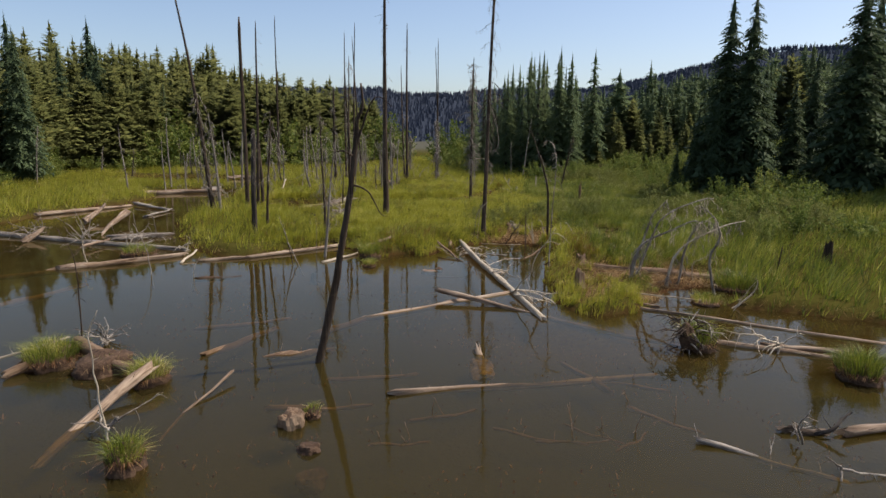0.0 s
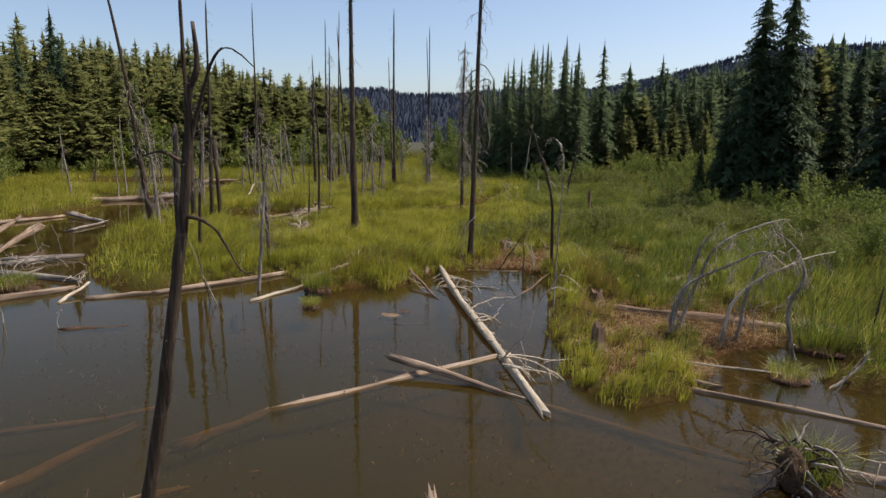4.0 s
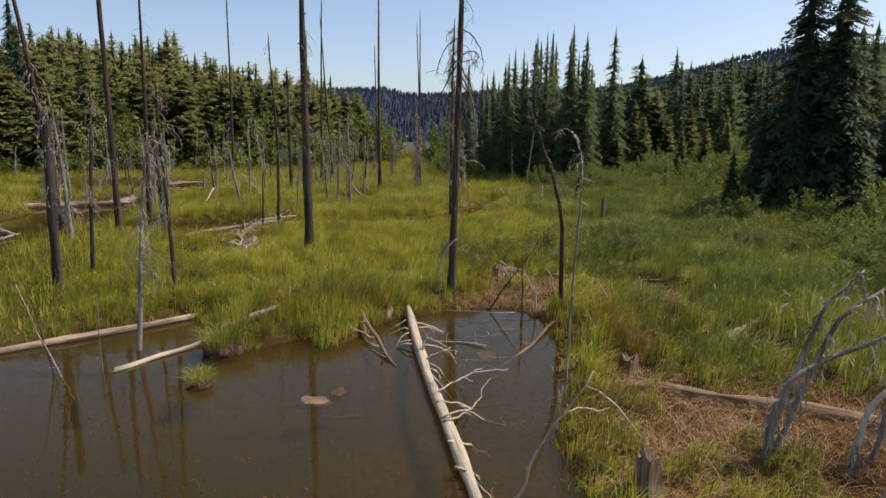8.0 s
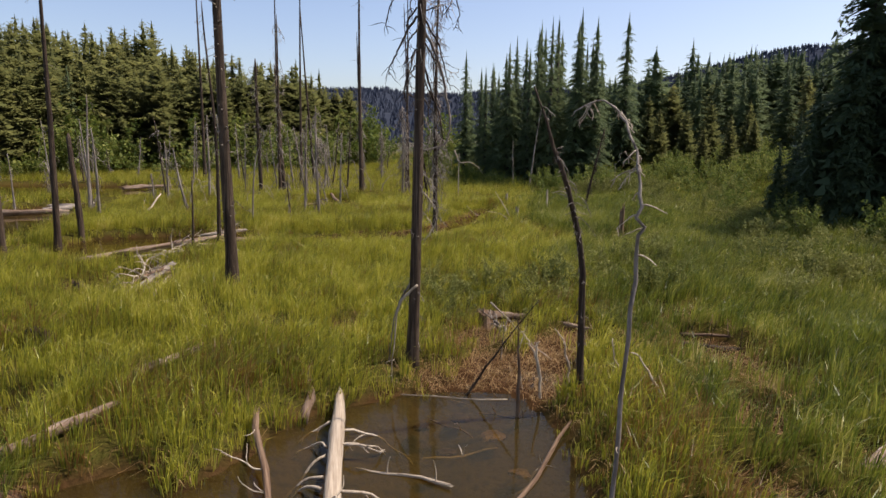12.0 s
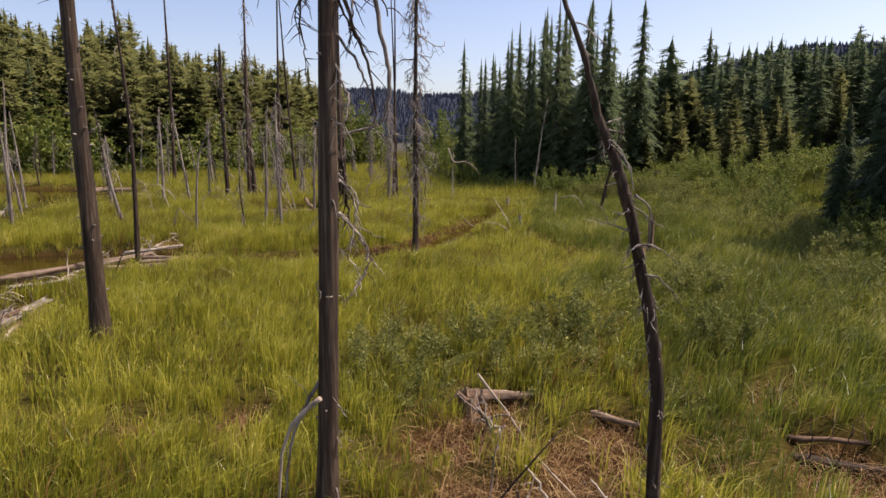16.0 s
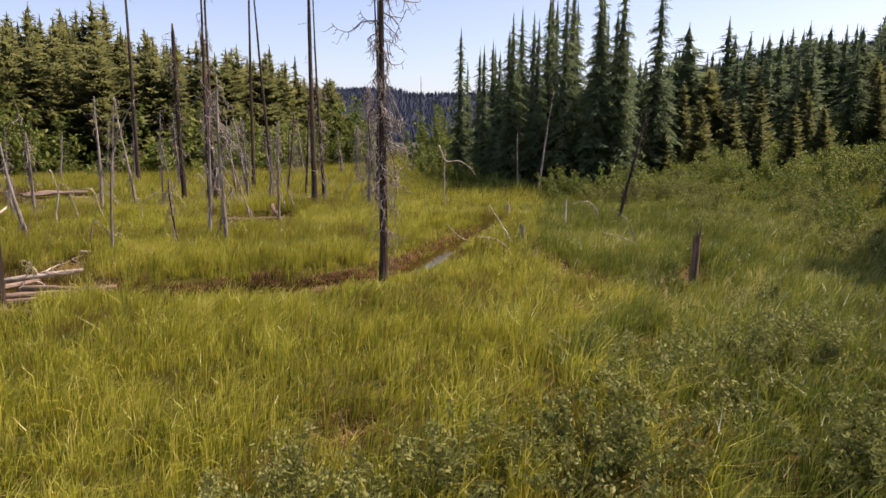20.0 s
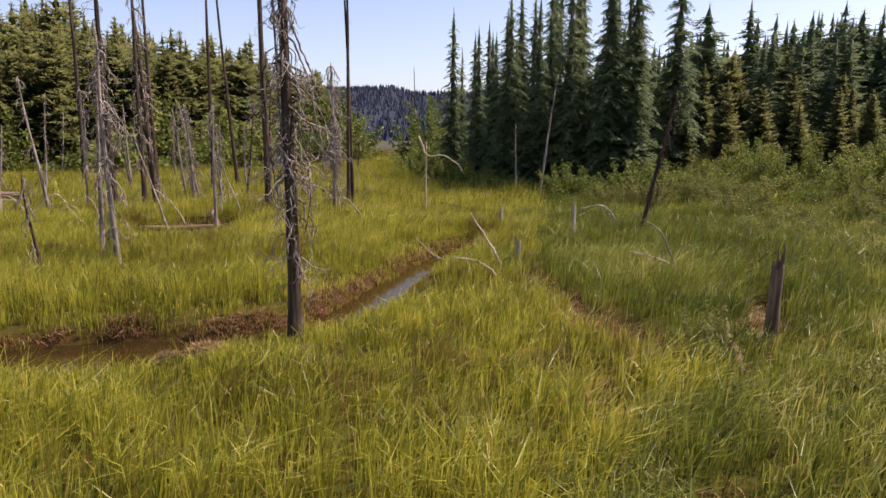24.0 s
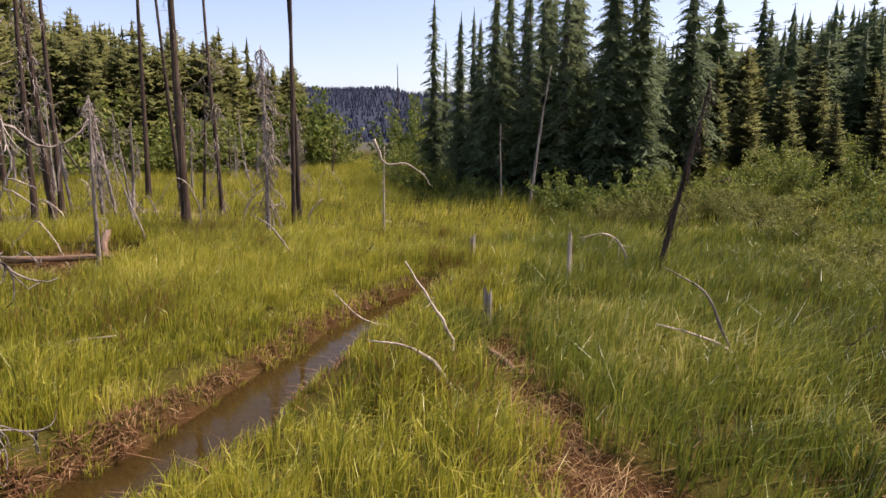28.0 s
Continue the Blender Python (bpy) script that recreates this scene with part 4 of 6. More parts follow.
for k, (material, reach, thick, line) in enumerate(((M_GREY, 0.5, 0.026, ((0.12, 6.1), (0.42, 5.55), (0.61, 4.75), (0.65, 4.5), (0.62, 4.22), (0.55, 4.08), (0.30, 4.0), (0.10, 3.98), (-0.08, 4.12))), (M_SNAG, 0.35, 0.02, ((0.12, 5.7), (0.30, 5.03), (0.42, 4.7), (0.5, 4.38), (0.53, 4.12), (0.44, 3.97))),
                                                    (M_SNAG, 0.3, 0.024, ((0.19, 3.81), (0.17, 3.78), (0.21, 3.67), (0.22, 3.49), (0.24, 3.33), (0.27, 3.16), (0.32, 3.06))), (M_GREY, 0.35, 0.013, ((0.19, 3.62), (0.25, 3.50), (0.29, 3.38), (0.39, 3.31), (0.50, 3.29))), (M_GREY, 0.35, 0.012, ((0.19, 3.57), (0.28, 3.45), (0.31, 3.34), (0.32, 3.19), (0.31, 3.04), (0.28, 2.89))),
                                                    (M_PALE, 0.35, 0.017, ((0.16, 3.27), (0.18, 3.24), (0.25, 3.17), (0.33, 3.06), (0.41, 2.93), (0.43, 2.77), (0.38, 2.62), (0.29, 2.44), (0.21, 2.38), (0.09, 2.38))), (M_PALE, 0.3, 0.013, ((0.14, 2.94), (0.16, 2.90), (0.23, 2.83), (0.31, 2.72), (0.36, 2.62), (0.32, 2.57))), (M_GREY, 0.3, 0.011, ((0.20, 3.23), (0.34, 3.06), (0.44, 2.90), (0.45, 2.76), (0.38, 2.65))),
                                                    (M_SNAG, 0.2, 0.012, ((0.05, 5.6), (-0.14, 5.03), (-0.11, 4.7), (-0.09, 4.46))),
                                                    (M_SNAG, -0.3, 0.022, ((0.08, 6.20), (-0.09, 5.93), (-0.24, 5.61), (-0.33, 5.44), (-0.38, 5.35), (-0.39, 5.23))), (M_SNAG, 0.3, 0.016, ((0.08, 6.34), (-0.07, 6.16), (-0.12, 5.93), (-0.17, 5.75))), (M_SNAG, -0.25, 0.015, ((0.08, 5.98), (-0.04, 5.81), (-0.08, 5.65), (-0.10, 5.40))),
                                                    (M_SNAG, 0.2, 0.015, ((0.06, 5.67), (-0.04, 5.50), (-0.11, 5.33), (-0.13, 5.22))), (M_SNAG, -0.2, 0.015, ((0.05, 5.40), (-0.04, 5.24), (-0.11, 5.09), (-0.15, 4.95))), (M_SNAG, 0.3, 0.02, ((0.2, 6.16), (0.34, 5.93), (0.46, 5.70), (0.52, 5.47), (0.59, 5.20), (0.66, 5.01))),
                                                    (M_SNAG, -0.3, 0.016, ((0.19, 5.81), (0.31, 5.61), (0.36, 5.43), (0.37, 5.15), (0.35, 4.91))), (M_SNAG, 0.25, 0.014, ((0.19, 5.24), (0.26, 5.03), (0.35, 4.84), (0.42, 4.77))), (M_GREY, 0.35, 0.014, ((0.18, 4.87), (0.37, 4.62), (0.45, 4.39), (0.49, 4.17), (0.47, 4.00))),
                                                    (M_GREY, -0.3, 0.013, ((0.17, 4.66), (0.27, 4.40), (0.33, 4.23), (0.27, 4.07), (0.16, 4.11))), (M_SNAG, 0.3, 0.018, ((0.2, 6.45), (0.43, 6.58), (0.64, 6.51), (0.57, 6.30), (0.43, 6.18))), (M_SNAG, -0.3, 0.014, ((0.2, 6.27), (0.38, 6.33), (0.54, 6.35), (0.62, 6.25))),
                                                    (M_SNAG, 0.2, 0.016, ((0.08, 6.56), (-0.02, 6.47), (-0.05, 6.36), (-0.00, 6.27))), (M_SNAG, -0.4, 0.018, ((0.12, 6.9), (-0.1, 6.75), (-0.3, 6.45), (-0.42, 6.1), (-0.4, 5.9))), (M_SNAG, 0.4, 0.018, ((0.25, 7.1), (0.5, 6.95), (0.72, 6.6), (0.78, 6.25), (0.7, 6.0))), (M_GREY, -0.2, 0.022, ((0.05, 1.72), (-0.17, 1.36), (-0.32, 0.9), (-0.40, 0.28), (-0.44, -0.1))))):
    hang(arched, material, reach, thick, line, 400 + k)
for k, (material, reach, thick, line) in enumerate(((M_GREY, -0.4, 0.017, ((0.05, 4.9), (0.2, 4.5), (0.38, 4.1), (0.47, 3.9), (0.42, 3.7), (0.46, 3.3), (0.4, 3.05))), (M_SNAG, -0.3, 0.016, ((0.0, 4.6), (-0.05, 4.2), (-0.28, 4.05), (-0.26, 3.4), (-0.25, 3.05), (-0.2, 2.67), (-0.14, 2.23))),
                                                    (M_GREY, 0.3, 0.015, ((0.05, 4.0), (0.25, 3.8), (0.5, 3.4), (0.55, 3.0), (0.45, 2.7))), (M_SNAG, -0.2, 0.014, ((0.05, 3.6), (0.2, 3.2), (0.3, 2.8), (0.33, 2.3), (0.25, 1.8))), (M_GREY, 0.2, 0.013, ((0.05, 2.9), (0.22, 2.5), (0.3, 2.0), (0.26, 1.5), (0.3, 1.2))))):
    hang(curled, material, reach, thick, line, 430 + k)


crooked("dead_tree", [(17.84, [(-2.72, 0), (-2.38, 1.52), (-2.19, 2.52), (-1.97, 3.75), (-1.85, 4.71), (-1.8, 5.24), (-1.68, 5.5), (-1.72, 5.95)]), (17.84, [(-1.86, 4.6), (-1.69, 5.13), (-1.5, 5.6), (-1.32, 5.68), (-1.1, 5.5)]),
                      (17.8, [(-1.96, 3.9), (-1.74, 3.85), (-1.56, 3.72), (-1.33, 3.3), (-1.2, 3.25)]), (17.7, [(-1.9, 4.5), (-2.1, 4.6), (-2.3, 4.55)])],
        M_SNAG, "dark leaning dead trunk with twisted forked top in the pond", "dead tree", 0.23, [(0.35, 0.95, 12, 0.16, 0.2, 0, 0)], 1, M_SNAG)
crooked("dead_tree", [(30.8, [(3.93, 0), (3.97, 1.3, 0.1), (4.03, 2.5, 0.2), (4.08, 3.4, 0.25), (4.10, 3.75, 0.27), (4.11, 4.1, 0.45), (4.10, 4.34, 0.6), (4.05, 4.58, 0.8), (3.9, 4.72, 0.9), (3.72, 4.66, 0.95), (3.6, 4.58, 0.95)]), (30.8, [(4.1, 4.2, 0.5), (4.0, 4.28, 0.6), (3.95, 4.12, 0.6), (4.02, 3.95, 0.55), (4.05, 3.8, 0.5)])],
        M_GREY, "grey dead sapling with a hooked, bent-over top", "dead tree", 0.058, [(0.45, 0.9, 16, 0.24, 1.6, 0.4, 2), (0.1, 0.5, 5, 0.25, 0.5, 0, 0)], 2, M_PALE)
crooked("dead_tree", [(36.78, [(4.66, 0.0, 0.25), (4.62, 0.9, 0.24), (4.58, 2.3, 0.22), (4.46, 3.0, 0.2), (4.33, 3.44, 0.15), (4.22, 3.76, 0.08), (4.11, 4.03), (4.01, 4.27), (3.93, 4.5), (3.86, 4.72), (3.7, 5.1)]), (36.9, [(4.28, 3.5), (4.2, 3.53), (4.1, 3.56), (4.02, 3.58)]), (36.9, [(4.34, 3.4), (4.42, 3.41), (4.55, 3.34), (4.65, 3.25)]),
                      (36.8, [(4.16, 4.03), (4.22, 3.93), (4.26, 3.8), (4.27, 3.68)]), (36.8, [(4.28, 3.75), (4.36, 3.68), (4.39, 3.55), (4.39, 3.48)]), (36.8, [(4.33, 3.42), (4.26, 3.38), (4.2, 3.25)]), (36.9, [(4.4, 3.2), (4.5, 3.18), (4.62, 3.05), (4.74, 2.9)])],
        M_SNAG, "shaggy dead sapling with curved thin top", "dead tree", 0.145, [(0.04, 0.45, 60, 0.13, 3.4, 0.2, 2), (0.2, 0.7, 40, 0.1, 1.0, 0.2, 1), (0.5, 0.95, 8, 0.25, 0.9, 0.3, 2)], 3, M_GREY, thick=0.6)
ARCH = [[(27.23, [(6.15, 0.0), (6.24, 0.82), (6.55, 1.48), (7.43, 1.91), (8.1, 2.23), (8.42, 2.13), (8.65, 1.87)]), (27.2, [(8.1, 2.23), (8.3, 1.9), (8.4, 1.4)])], [(27.3, [(6.2, 0.0), (6.38, 1.04), (6.55, 1.48), (6.77, 2.32), (7.04, 2.69), (7.27, 2.9)])],
        [(27.4, [(6.28, 0.0), (6.72, 1.23), (7.09, 2.2), (7.6, 2.62), (8.48, 2.94), (8.78, 2.95)])], [(27.26, [(7.43, 0.0), (7.6, 0.94), (8.0, 1.48), (8.67, 1.86), (9.33, 2.13), (9.84, 2.24)]), (27.2, [(8.67, 1.86), (8.8, 1.5), (8.75, 1.1)])],
        [(26.03, [(8.62, 0.0), (8.37, 1.17), (8.62, 1.77), (8.5, 2.35), (7.97, 2.82), (7.75, 2.77)])], [(27.6, [(7.9, 0.0), (8.0, 1.0), (8.3, 1.9), (8.7, 2.2), (9.2, 1.8)])]]
for k, lines in enumerate(ARCH):
    crooked("dead_alder", lines, M_GREY if k != 3 else M_PALE, "arching grey dead sapling bowed over the muddy inlet", "dead sapling", 0.11, [(0.15, 0.98, 34, 0.5, 2.8, 0.8, 6)], k + 10, M_GREY if k % 2 else M_PALE, "bowed saplings at the inlet", 1.3)
SMALL = [("dead_sapling", 18.6, [(-8.2, 0), (-8.2, 1.32), (-8.24, 2.23), (-8.56, 2.87)], 0.06, M_SNAG), ("pale_pole", 13.1, [(-5.48, 0), (-5.56, 0.91), (-5.61, 1.76), (-5.42, 2.2)], 0.06, M_PALE),
         ("dead_stick", 31.4, [(-5.55, 0), (-5.89, 0.82), (-6.20, 1.80)], 0.07, M_GREY), ("dead_stick", 31.7, [(-4.89, 0), (-4.87, 1.55)], 0.05, M_GREY), ("dead_stick", 28.1, [(11.39, 0), (11.5, 1.32)], 0.16, M_SNAG),
         ("bent_sapling", 78.5, [(2.8, 0), (2.78, 1.72), (2.8, 3.18)], 0.07, M_PALE), ("bent_sapling", 78.3, [(2.5, 3.4), (2.83, 2.65), (3.5, 2.65), (4.05, 2.3), (4.32, 1.94)], 0.06, M_PALE),
         ("bent_sapling", 70.8, [(9.16, 0), (9.04, 0.87), (8.63, 1.33), (7.95, 1.25)], 0.07, M_PALE), ("bent_sapling", 63.2, [(9.25, 0), (8.92, 0.91), (8.62, 1.43), (8.05, 1.78)], 0.05, M_GREY),
         ("bent_sapling", 63.1, [(9.22, 0), (9.02, 0.58), (8.61, 0.81), (7.99, 0.99)], 0.06, M_PALE), ("bent_sapling", 62.1, [(5.31, 0), (5.01, 0.59), (4.57, 0.88), (4.10, 0.94)], 0.06, M_PALE),
         ("bent_sapling", 63.4, [(5.19, 0), (5.13, 0.65), (4.81, 1.23), (4.45, 1.78)], 0.06, M_PALE), ("bent_sapling", 65.3, [(4.56, 0.2), (4.08, 0.38), (3.61, 0.50), (3.14, 0.97)], 0.05, M_PALE)]
SMALL2 = [("dead_stick", 71.7, [(2.73, 0), (2.84, 0.47), (3.16, 0.96)], 0.08, M_SNAG), ("bent_sapling", 63.5, [(-0.98, 0), (-0.71, 0.36), (-0.36, 0.53), (0.27, 0.61)], 0.05, M_PALE),
          ("bent_sapling", 81.1, [(-2.54, 0), (-2.38, 0.9), (-2.01, 1.41), (-1.54, 1.72)], 0.08, M_PALE), ("bent_sapling", 81.3, [(-0.25, 0), (-0.1, 0.81), (0.37, 1.28)], 0.09, M_PALE),
          ("bent_sapling", 72.0, [(1.19, 0), (0.99, 0.76), (0.58, 1.31), (0.1, 1.59)], 0.06, M_GREY), ("leaning_pole", 76.1, [(-3.96, 0), (-4.49, 1.48), (-4.94, 2.81)], 0.09, M_GREY),
          ("leaning_pole", 68.6, [(-4.1, 0), (-4.5, 1.5), (-5.06, 3.4), (-4.7, 3.9)], 0.1, M_GREY), 
          ("dead_stick", 37.9, [(2.85, 0), (3.28, 0.69), (4.02, 1.7)], 0.08, M_SNAG),
          ("dead_stick", 38.0, [(1.96, 1.89), (1.66, 1.54), (1.55, 0.77), (1.51, 0.0)], 0.05, M_PALE), ("dead_stick", 61.6, [(-6.65, 0), (-6.44, 2.84), (-6.06, 3.98), (-5.62, 4.79)], 0.12, M_GREY),
          ("dead_stick", 63.4, [(10.48, 0), (10.8, 0.64), (11.1, 0.93)], 0.08, M_SNAG), ("dead_stick", 23.6, [(8.42, 0), (8.7, 0.5), (8.95, 0.85)], 0.05, M_PALE), ("dead_stick", 51.0, [(-5.6, 0), (-5.2, 0.9), (-4.9, 1.5)], 0.08, M_SNAG)]
SMALL3 = [("dead_stick", 37.61, [(4.08, 0.03), (4.03, 0.49), (3.98, 0.96), (4.02, 1.04)], 0.085, M_PALE),
          ("dead_stick", 39.06, [(4.19, 0.03), (4.12, 0.36), (3.97, 0.68), (3.82, 0.87)], 0.075, M_PALE),
          ("dead_stick", 38.05, [(4.62, 0.03), (4.56, 0.57), (4.47, 0.93), (4.32, 1.15)], 0.08, M_PALE),
          ("dead_stick", 38.16, [(5.50, 0.03), (5.46, 0.45), (5.37, 0.67), (5.34, 0.96)], 0.08, M_PALE),
          ("dead_stick", 36.58, [(5.95, 0.03), (5.85, 0.43), (5.65, 0.76), (5.44, 1.07), (5.28, 1.16)], 0.07, M_PALE),
          ("dead_stick", 36.79, [(3.62, 0.03), (3.61, 0.91), (3.58, 1.60)], 0.1, M_ROT),
          ("dead_stick", 40.03, [(3.53, 0.05), (3.57, 0.52), (3.67, 0.91)], 0.04, M_GREY),
          ("bent_sapling", 42.53, [(6.01, 0.30), (6.47, 0.17), (6.96, -0.14)], 0.04, M_PALE),
          ("dead_stick", 38.15, [(3.81, 0.05), (3.72, 0.62), (3.84, 1.19)], 0.04, M_PALE),
          ("dead_stick", 37.41, [(-16.24, 0.00), (-16.80, 0.69), (-17.46, 1.12)], 0.09, M_GREY),
          ("dead_stick", 36.36, [(-15.37, 0.00), (-15.80, 0.94), (-16.16, 1.64)], 0.08, M_GREY),
          ("dead_stick", 28.81, [(-10.22, 0.00), (-10.34, 1.02), (-10.74, 1.81)], 0.06, M_GREY),
          ("dead_stick", 31.53, [(-13.61, 0.00), (-13.74, 0.67), (-13.62, 1.11), (-13.44, 0.96)], 0.05, M_PALE),
          ("dead_stick", 31.64, [(-5.79, 0.00), (-6.05, 1.21), (-6.24, 1.93)], 0.06, M_SNAG),
          ("dead_stick", 40.14, [(-14.86, 0.00), (-14.97, 0.87), (-15.02, 1.24)], 0.06, M_GREY),
          ("dead_stick", 39.84, [(-13.83, 0.00), (-13.91, 0.79), (-14.09, 1.28)], 0.06, M_GREY),
          ("dead_stick", 28.20, [(-8.58, 0.00), (-8.50, 0.37), (-8.32, 0.73)], 0.04, M_PALE),
          ("dead_stick", 34.24, [(-12.97, 0.00), (-13.07, 0.48), (-13.14, 0.80)], 0.05, M_PALE),
          ("bent_sapling", 24.01, [(8.53, 0.00), (8.98, 0.33), (9.19, 0.67), (9.12, 0.93)], 0.05, M_PALE),
          ("bent_sapling", 28.56, [(8.69, 0.10), (8.66, 0.60), (8.99, 0.79)], 0.04, M_PALE)]
for k, (name, y, pts, dia, mat) in enumerate(SMALL + SMALL2 + SMALL3):
    dia *= 1.7 if name == "bent_sapling" else 1.0
    spec = [(0.4, 1.0, 9, 0.35, 1.2, 0.3, 1)] if name == "dead_sapling" or dia > 0.11 else [(0.3, 0.95, 3, 0.12, 0.3, 0, 0)]
    crooked(name, [(y, pts)], mat, {"bent_sapling": "bleached dead sapling bent over the sedge", "dead_sapling": "twiggy dead sapling standing in the pond", "pale_pole": "bleached leaning pole rising from a tussock",
                                    "leaning_pole": "grey dead pole leaning among the snags"}.get(name, "thin dead stick standing in wet ground"), name.replace("_", " "), dia, spec, k + 30, mat)

# hooped pale saplings all over the western marsh
for k in range(20):
    y = rng.uniform(60, 98)
    x = rng.uniform(-16, -1.5) if y > 70 else rng.uniform(-15, -8)
    w, h = rng.uniform(0.5, 1.5) * rng.choice((-1, 1)), rng.uniform(1.0, 2.2)
    crooked("bent_sapling", [(y, [(x, 0.05), (x + rng.uniform(-0.1, 0.3) * w, 0.6 * h), (x + rng.uniform(0.35, 0.6) * w, h), (x + w, rng.uniform(0.5, 0.95) * h), (x + rng.uniform(1.2, 1.7) * w, rng.uniform(0.1, 0.7) * h)])], M_PALE if k % 3 else M_GREY, "bleached dead sapling hooped over the marsh", "bent sapling", rng.uniform(0.05, 0.10), [(0.4, 0.95, 3, 0.3, 1.0, 0.2, 2)], k + 200, M_PALE, "hooped saplings of the marsh")

# small dead conifers, hung with twigs, between the channel and the brook
for k in range(16):
    y = rng.uniform(60, 90)
    x = rng.uniform(-15, -4.2)
    snag(x, y, rng.uniform(2.2, 5.6), rng.uniform(0.1, 0.18), rng.uniform(-0.7, 0.7), rng.uniform(-0.3, 0.3), [(0.15, 1.0, 24, 0.6, 3.4, 1.1, 5)], M_GREY if k % 4 else M_SNAG, "small grey dead conifer hung with twigs", seed=k + 80, group="small dead conifers of the marsh", thick=1.7)

snag(-7.59, 81.28, 4.4, 0.16, -0.2, 0, [(0.2, 1.0, 40, 0.8, 3.4, 1.2, 5)], M_GREY, "grey dead conifer draped with curled branches", thick=1.6)
snag(-21.27, 100.66, 5.0, 0.17, 0.2, 0, [(0.2, 1.0, 34, 0.8, 3.4, 1.2, 5)], M_GREY, "grey dead conifer draped with curled branches", thick=1.6)
snag(-9.05, 79.27, 11.5, 0.24, 0.1, 0, [(0.15, 0.95, 44, 0.95, 3.4, 1.2, 5)], M_SNAG, "dead conifer draped with broken grey branches", thick=1.6)
# ---- fallen logs ----


def log(a, b, dia, material=None, label="peeled tan log lying at the water's edge", stubs=0, bow=0.05, seed=0, taper=0.6, stub_len=0.25, limb=None, group="fallen logs"):
    """A fallen trunk from a to b (x, y, z), the thick end first."""
    r = np.random.default_rng(seed + int(abs(a[0] * 13 + b[1] * 7) * 10))
    a, b = (*site(*a[:2]), a[2]), (*site(*b[:2]), b[2])
    va, vb = Vector(a), Vector(b)
    length = (vb - va).length
    side = (vb - va).cross(Vector((0, 0, 1))).normalized()
    pts = []
    n = max(6, int(length * 1.5))
    k0 = r.uniform(0, 6)
    for i in range(n + 1):
        u = i / n
        pts.append(va.lerp(vb, u) + side * (bow * length * 0.4 * math.sin(u * 3.1) + 0.03 * math.sin(u * 9 + k0)) - va)
    ob = empty("log", a[0], a[1], a[2] - (0.05 if a[2] < 0.2 else 0.02))
    # the mesh runs along its own z so that the grain follows the stem
    turn = (vb - va).to_track_quat("Z", "Y")
    ob.rotation_mode = "QUATERNION"
    ob.rotation_quaternion = turn
    inv = turn.inverted()
    loc = [inv @ p for p in pts]
    bm = bmesh.new()
    radii = [dia / 2 * (1 - (1 - taper) * i / n) * (1 + 0.09 * math.sin(i * 2.1 + k0) + 0.06 * math.sin(i * 5.3 + k0)) for i in range(n + 1)]
    radii[0] *= 0.86
    tube(bm, loc, radii, 12, 0.5, seed=seed + 1 + a[0])
    bm.verts.ensure_lookup_table()
    for v in list(bm.verts)[:12] + list(bm.verts)[-12:]:
        v.co += (loc[-1] - loc[0]).normalized() * r.uniform(-0.9, 0.9) * dia
    part("stem", bm, material or M_LOG, ob)
    for k in range(stubs):
        u = r.uniform(0.1, 0.95)
        i = int(u * n)
        d = Vector((r.normal(), r.normal(), 0)).normalized()
        if limb:
            d = inv @ (Vector(limb) + Vector((r.normal(0, 0.3), r.normal(0, 0.3), r.normal(0, 0.2))))
        else:
            w = turn @ d
            if w.z < 0:
                d = -d
        l = stub_len * r.uniform(0.5, 1.3)
        part("branch", branch_mesh(loc[i], d, l, max(0.008, l * 0.016), 0.9 if limb else 0.1, r, 2 if l > 0.5 else 0), M_PALE if limb else (material or M_LOG), ob)
    return tagged(ob, label, "log", group)


TIP = "peeled log half sunk in the pond"
log((-2.2, 22.4, -0.03), (2.1, 26.1, 0.05), 0.19, M_LOG, "tan peeled log with short branch stubs, half sunk in the pond", 9, 0.02, stub_len=0.3)
log((-3.4, 21.2, -0.2), (-2.2, 22.4, -0.03), 0.25, M_WETLOG, "sunken end of a peeled log", 0)
log((-0.15, 25.0, 0.30), (3.2, 22.7, -0.12), 0.155, M_LOG, "tan log propped on another log and sinking into the pond", 1, 0.02, taper=0.7)
log((3.1, 22.8, -0.1), (6.5, 20.6, -0.35), 0.14, M_WETLOG, "sunken thin end of a grey log")
log((0.72, 37.1, 0.2), (2.75, 22.2, 0.05), 0.215, M_PALE, "long bleached log with a fan of bleached branches", 0, 0.015, taper=0.72)
log((-0.95, 15.6, 0.06), (4.6, 17.6, -0.15), 0.16, M_LOG, TIP, 5, 0.02, stub_len=0.25)
log((5.4, 24.0, 0.05), (10.9, 19.8, 0.03), 0.15, M_LOG, "long tan log floating along the shore", 3, 0.01)
log((10.9, 19.9, 0.03), (15.5, 17.2, 0.03), 0.14, M_LOG, "tan log floating along the shore")
log((6.3, 20.1, 0.05), (9.0, 18.5, 0.04), 0.2, M_LOG, "tan log beside an upturned root", 4, stub_len=0.6, limb=(-0.5, -0.2, 0.5))
log((7.7, 19.3, 0.12), (9.3, 18.9, 0.1), 0.16, M_LOG, "tan log beside an upturned root")
log((-5.75, 16.0, 0.42), (-6.4, 12.6, -0.25), 0.21, M_LOG, "pale splintered log propped on a tussock", 2, taper=0.8)
log((-4.25, 16.5, 0.2), (-4.75, 13.4, -0.1), 0.06, M_LOG, "thin tan pole lying in the pond", 1)
log((-5.4, 18.2, 0.06), (-4.6, 22.4, -0.3), 0.2, M_WETLOG, TIP, 2)
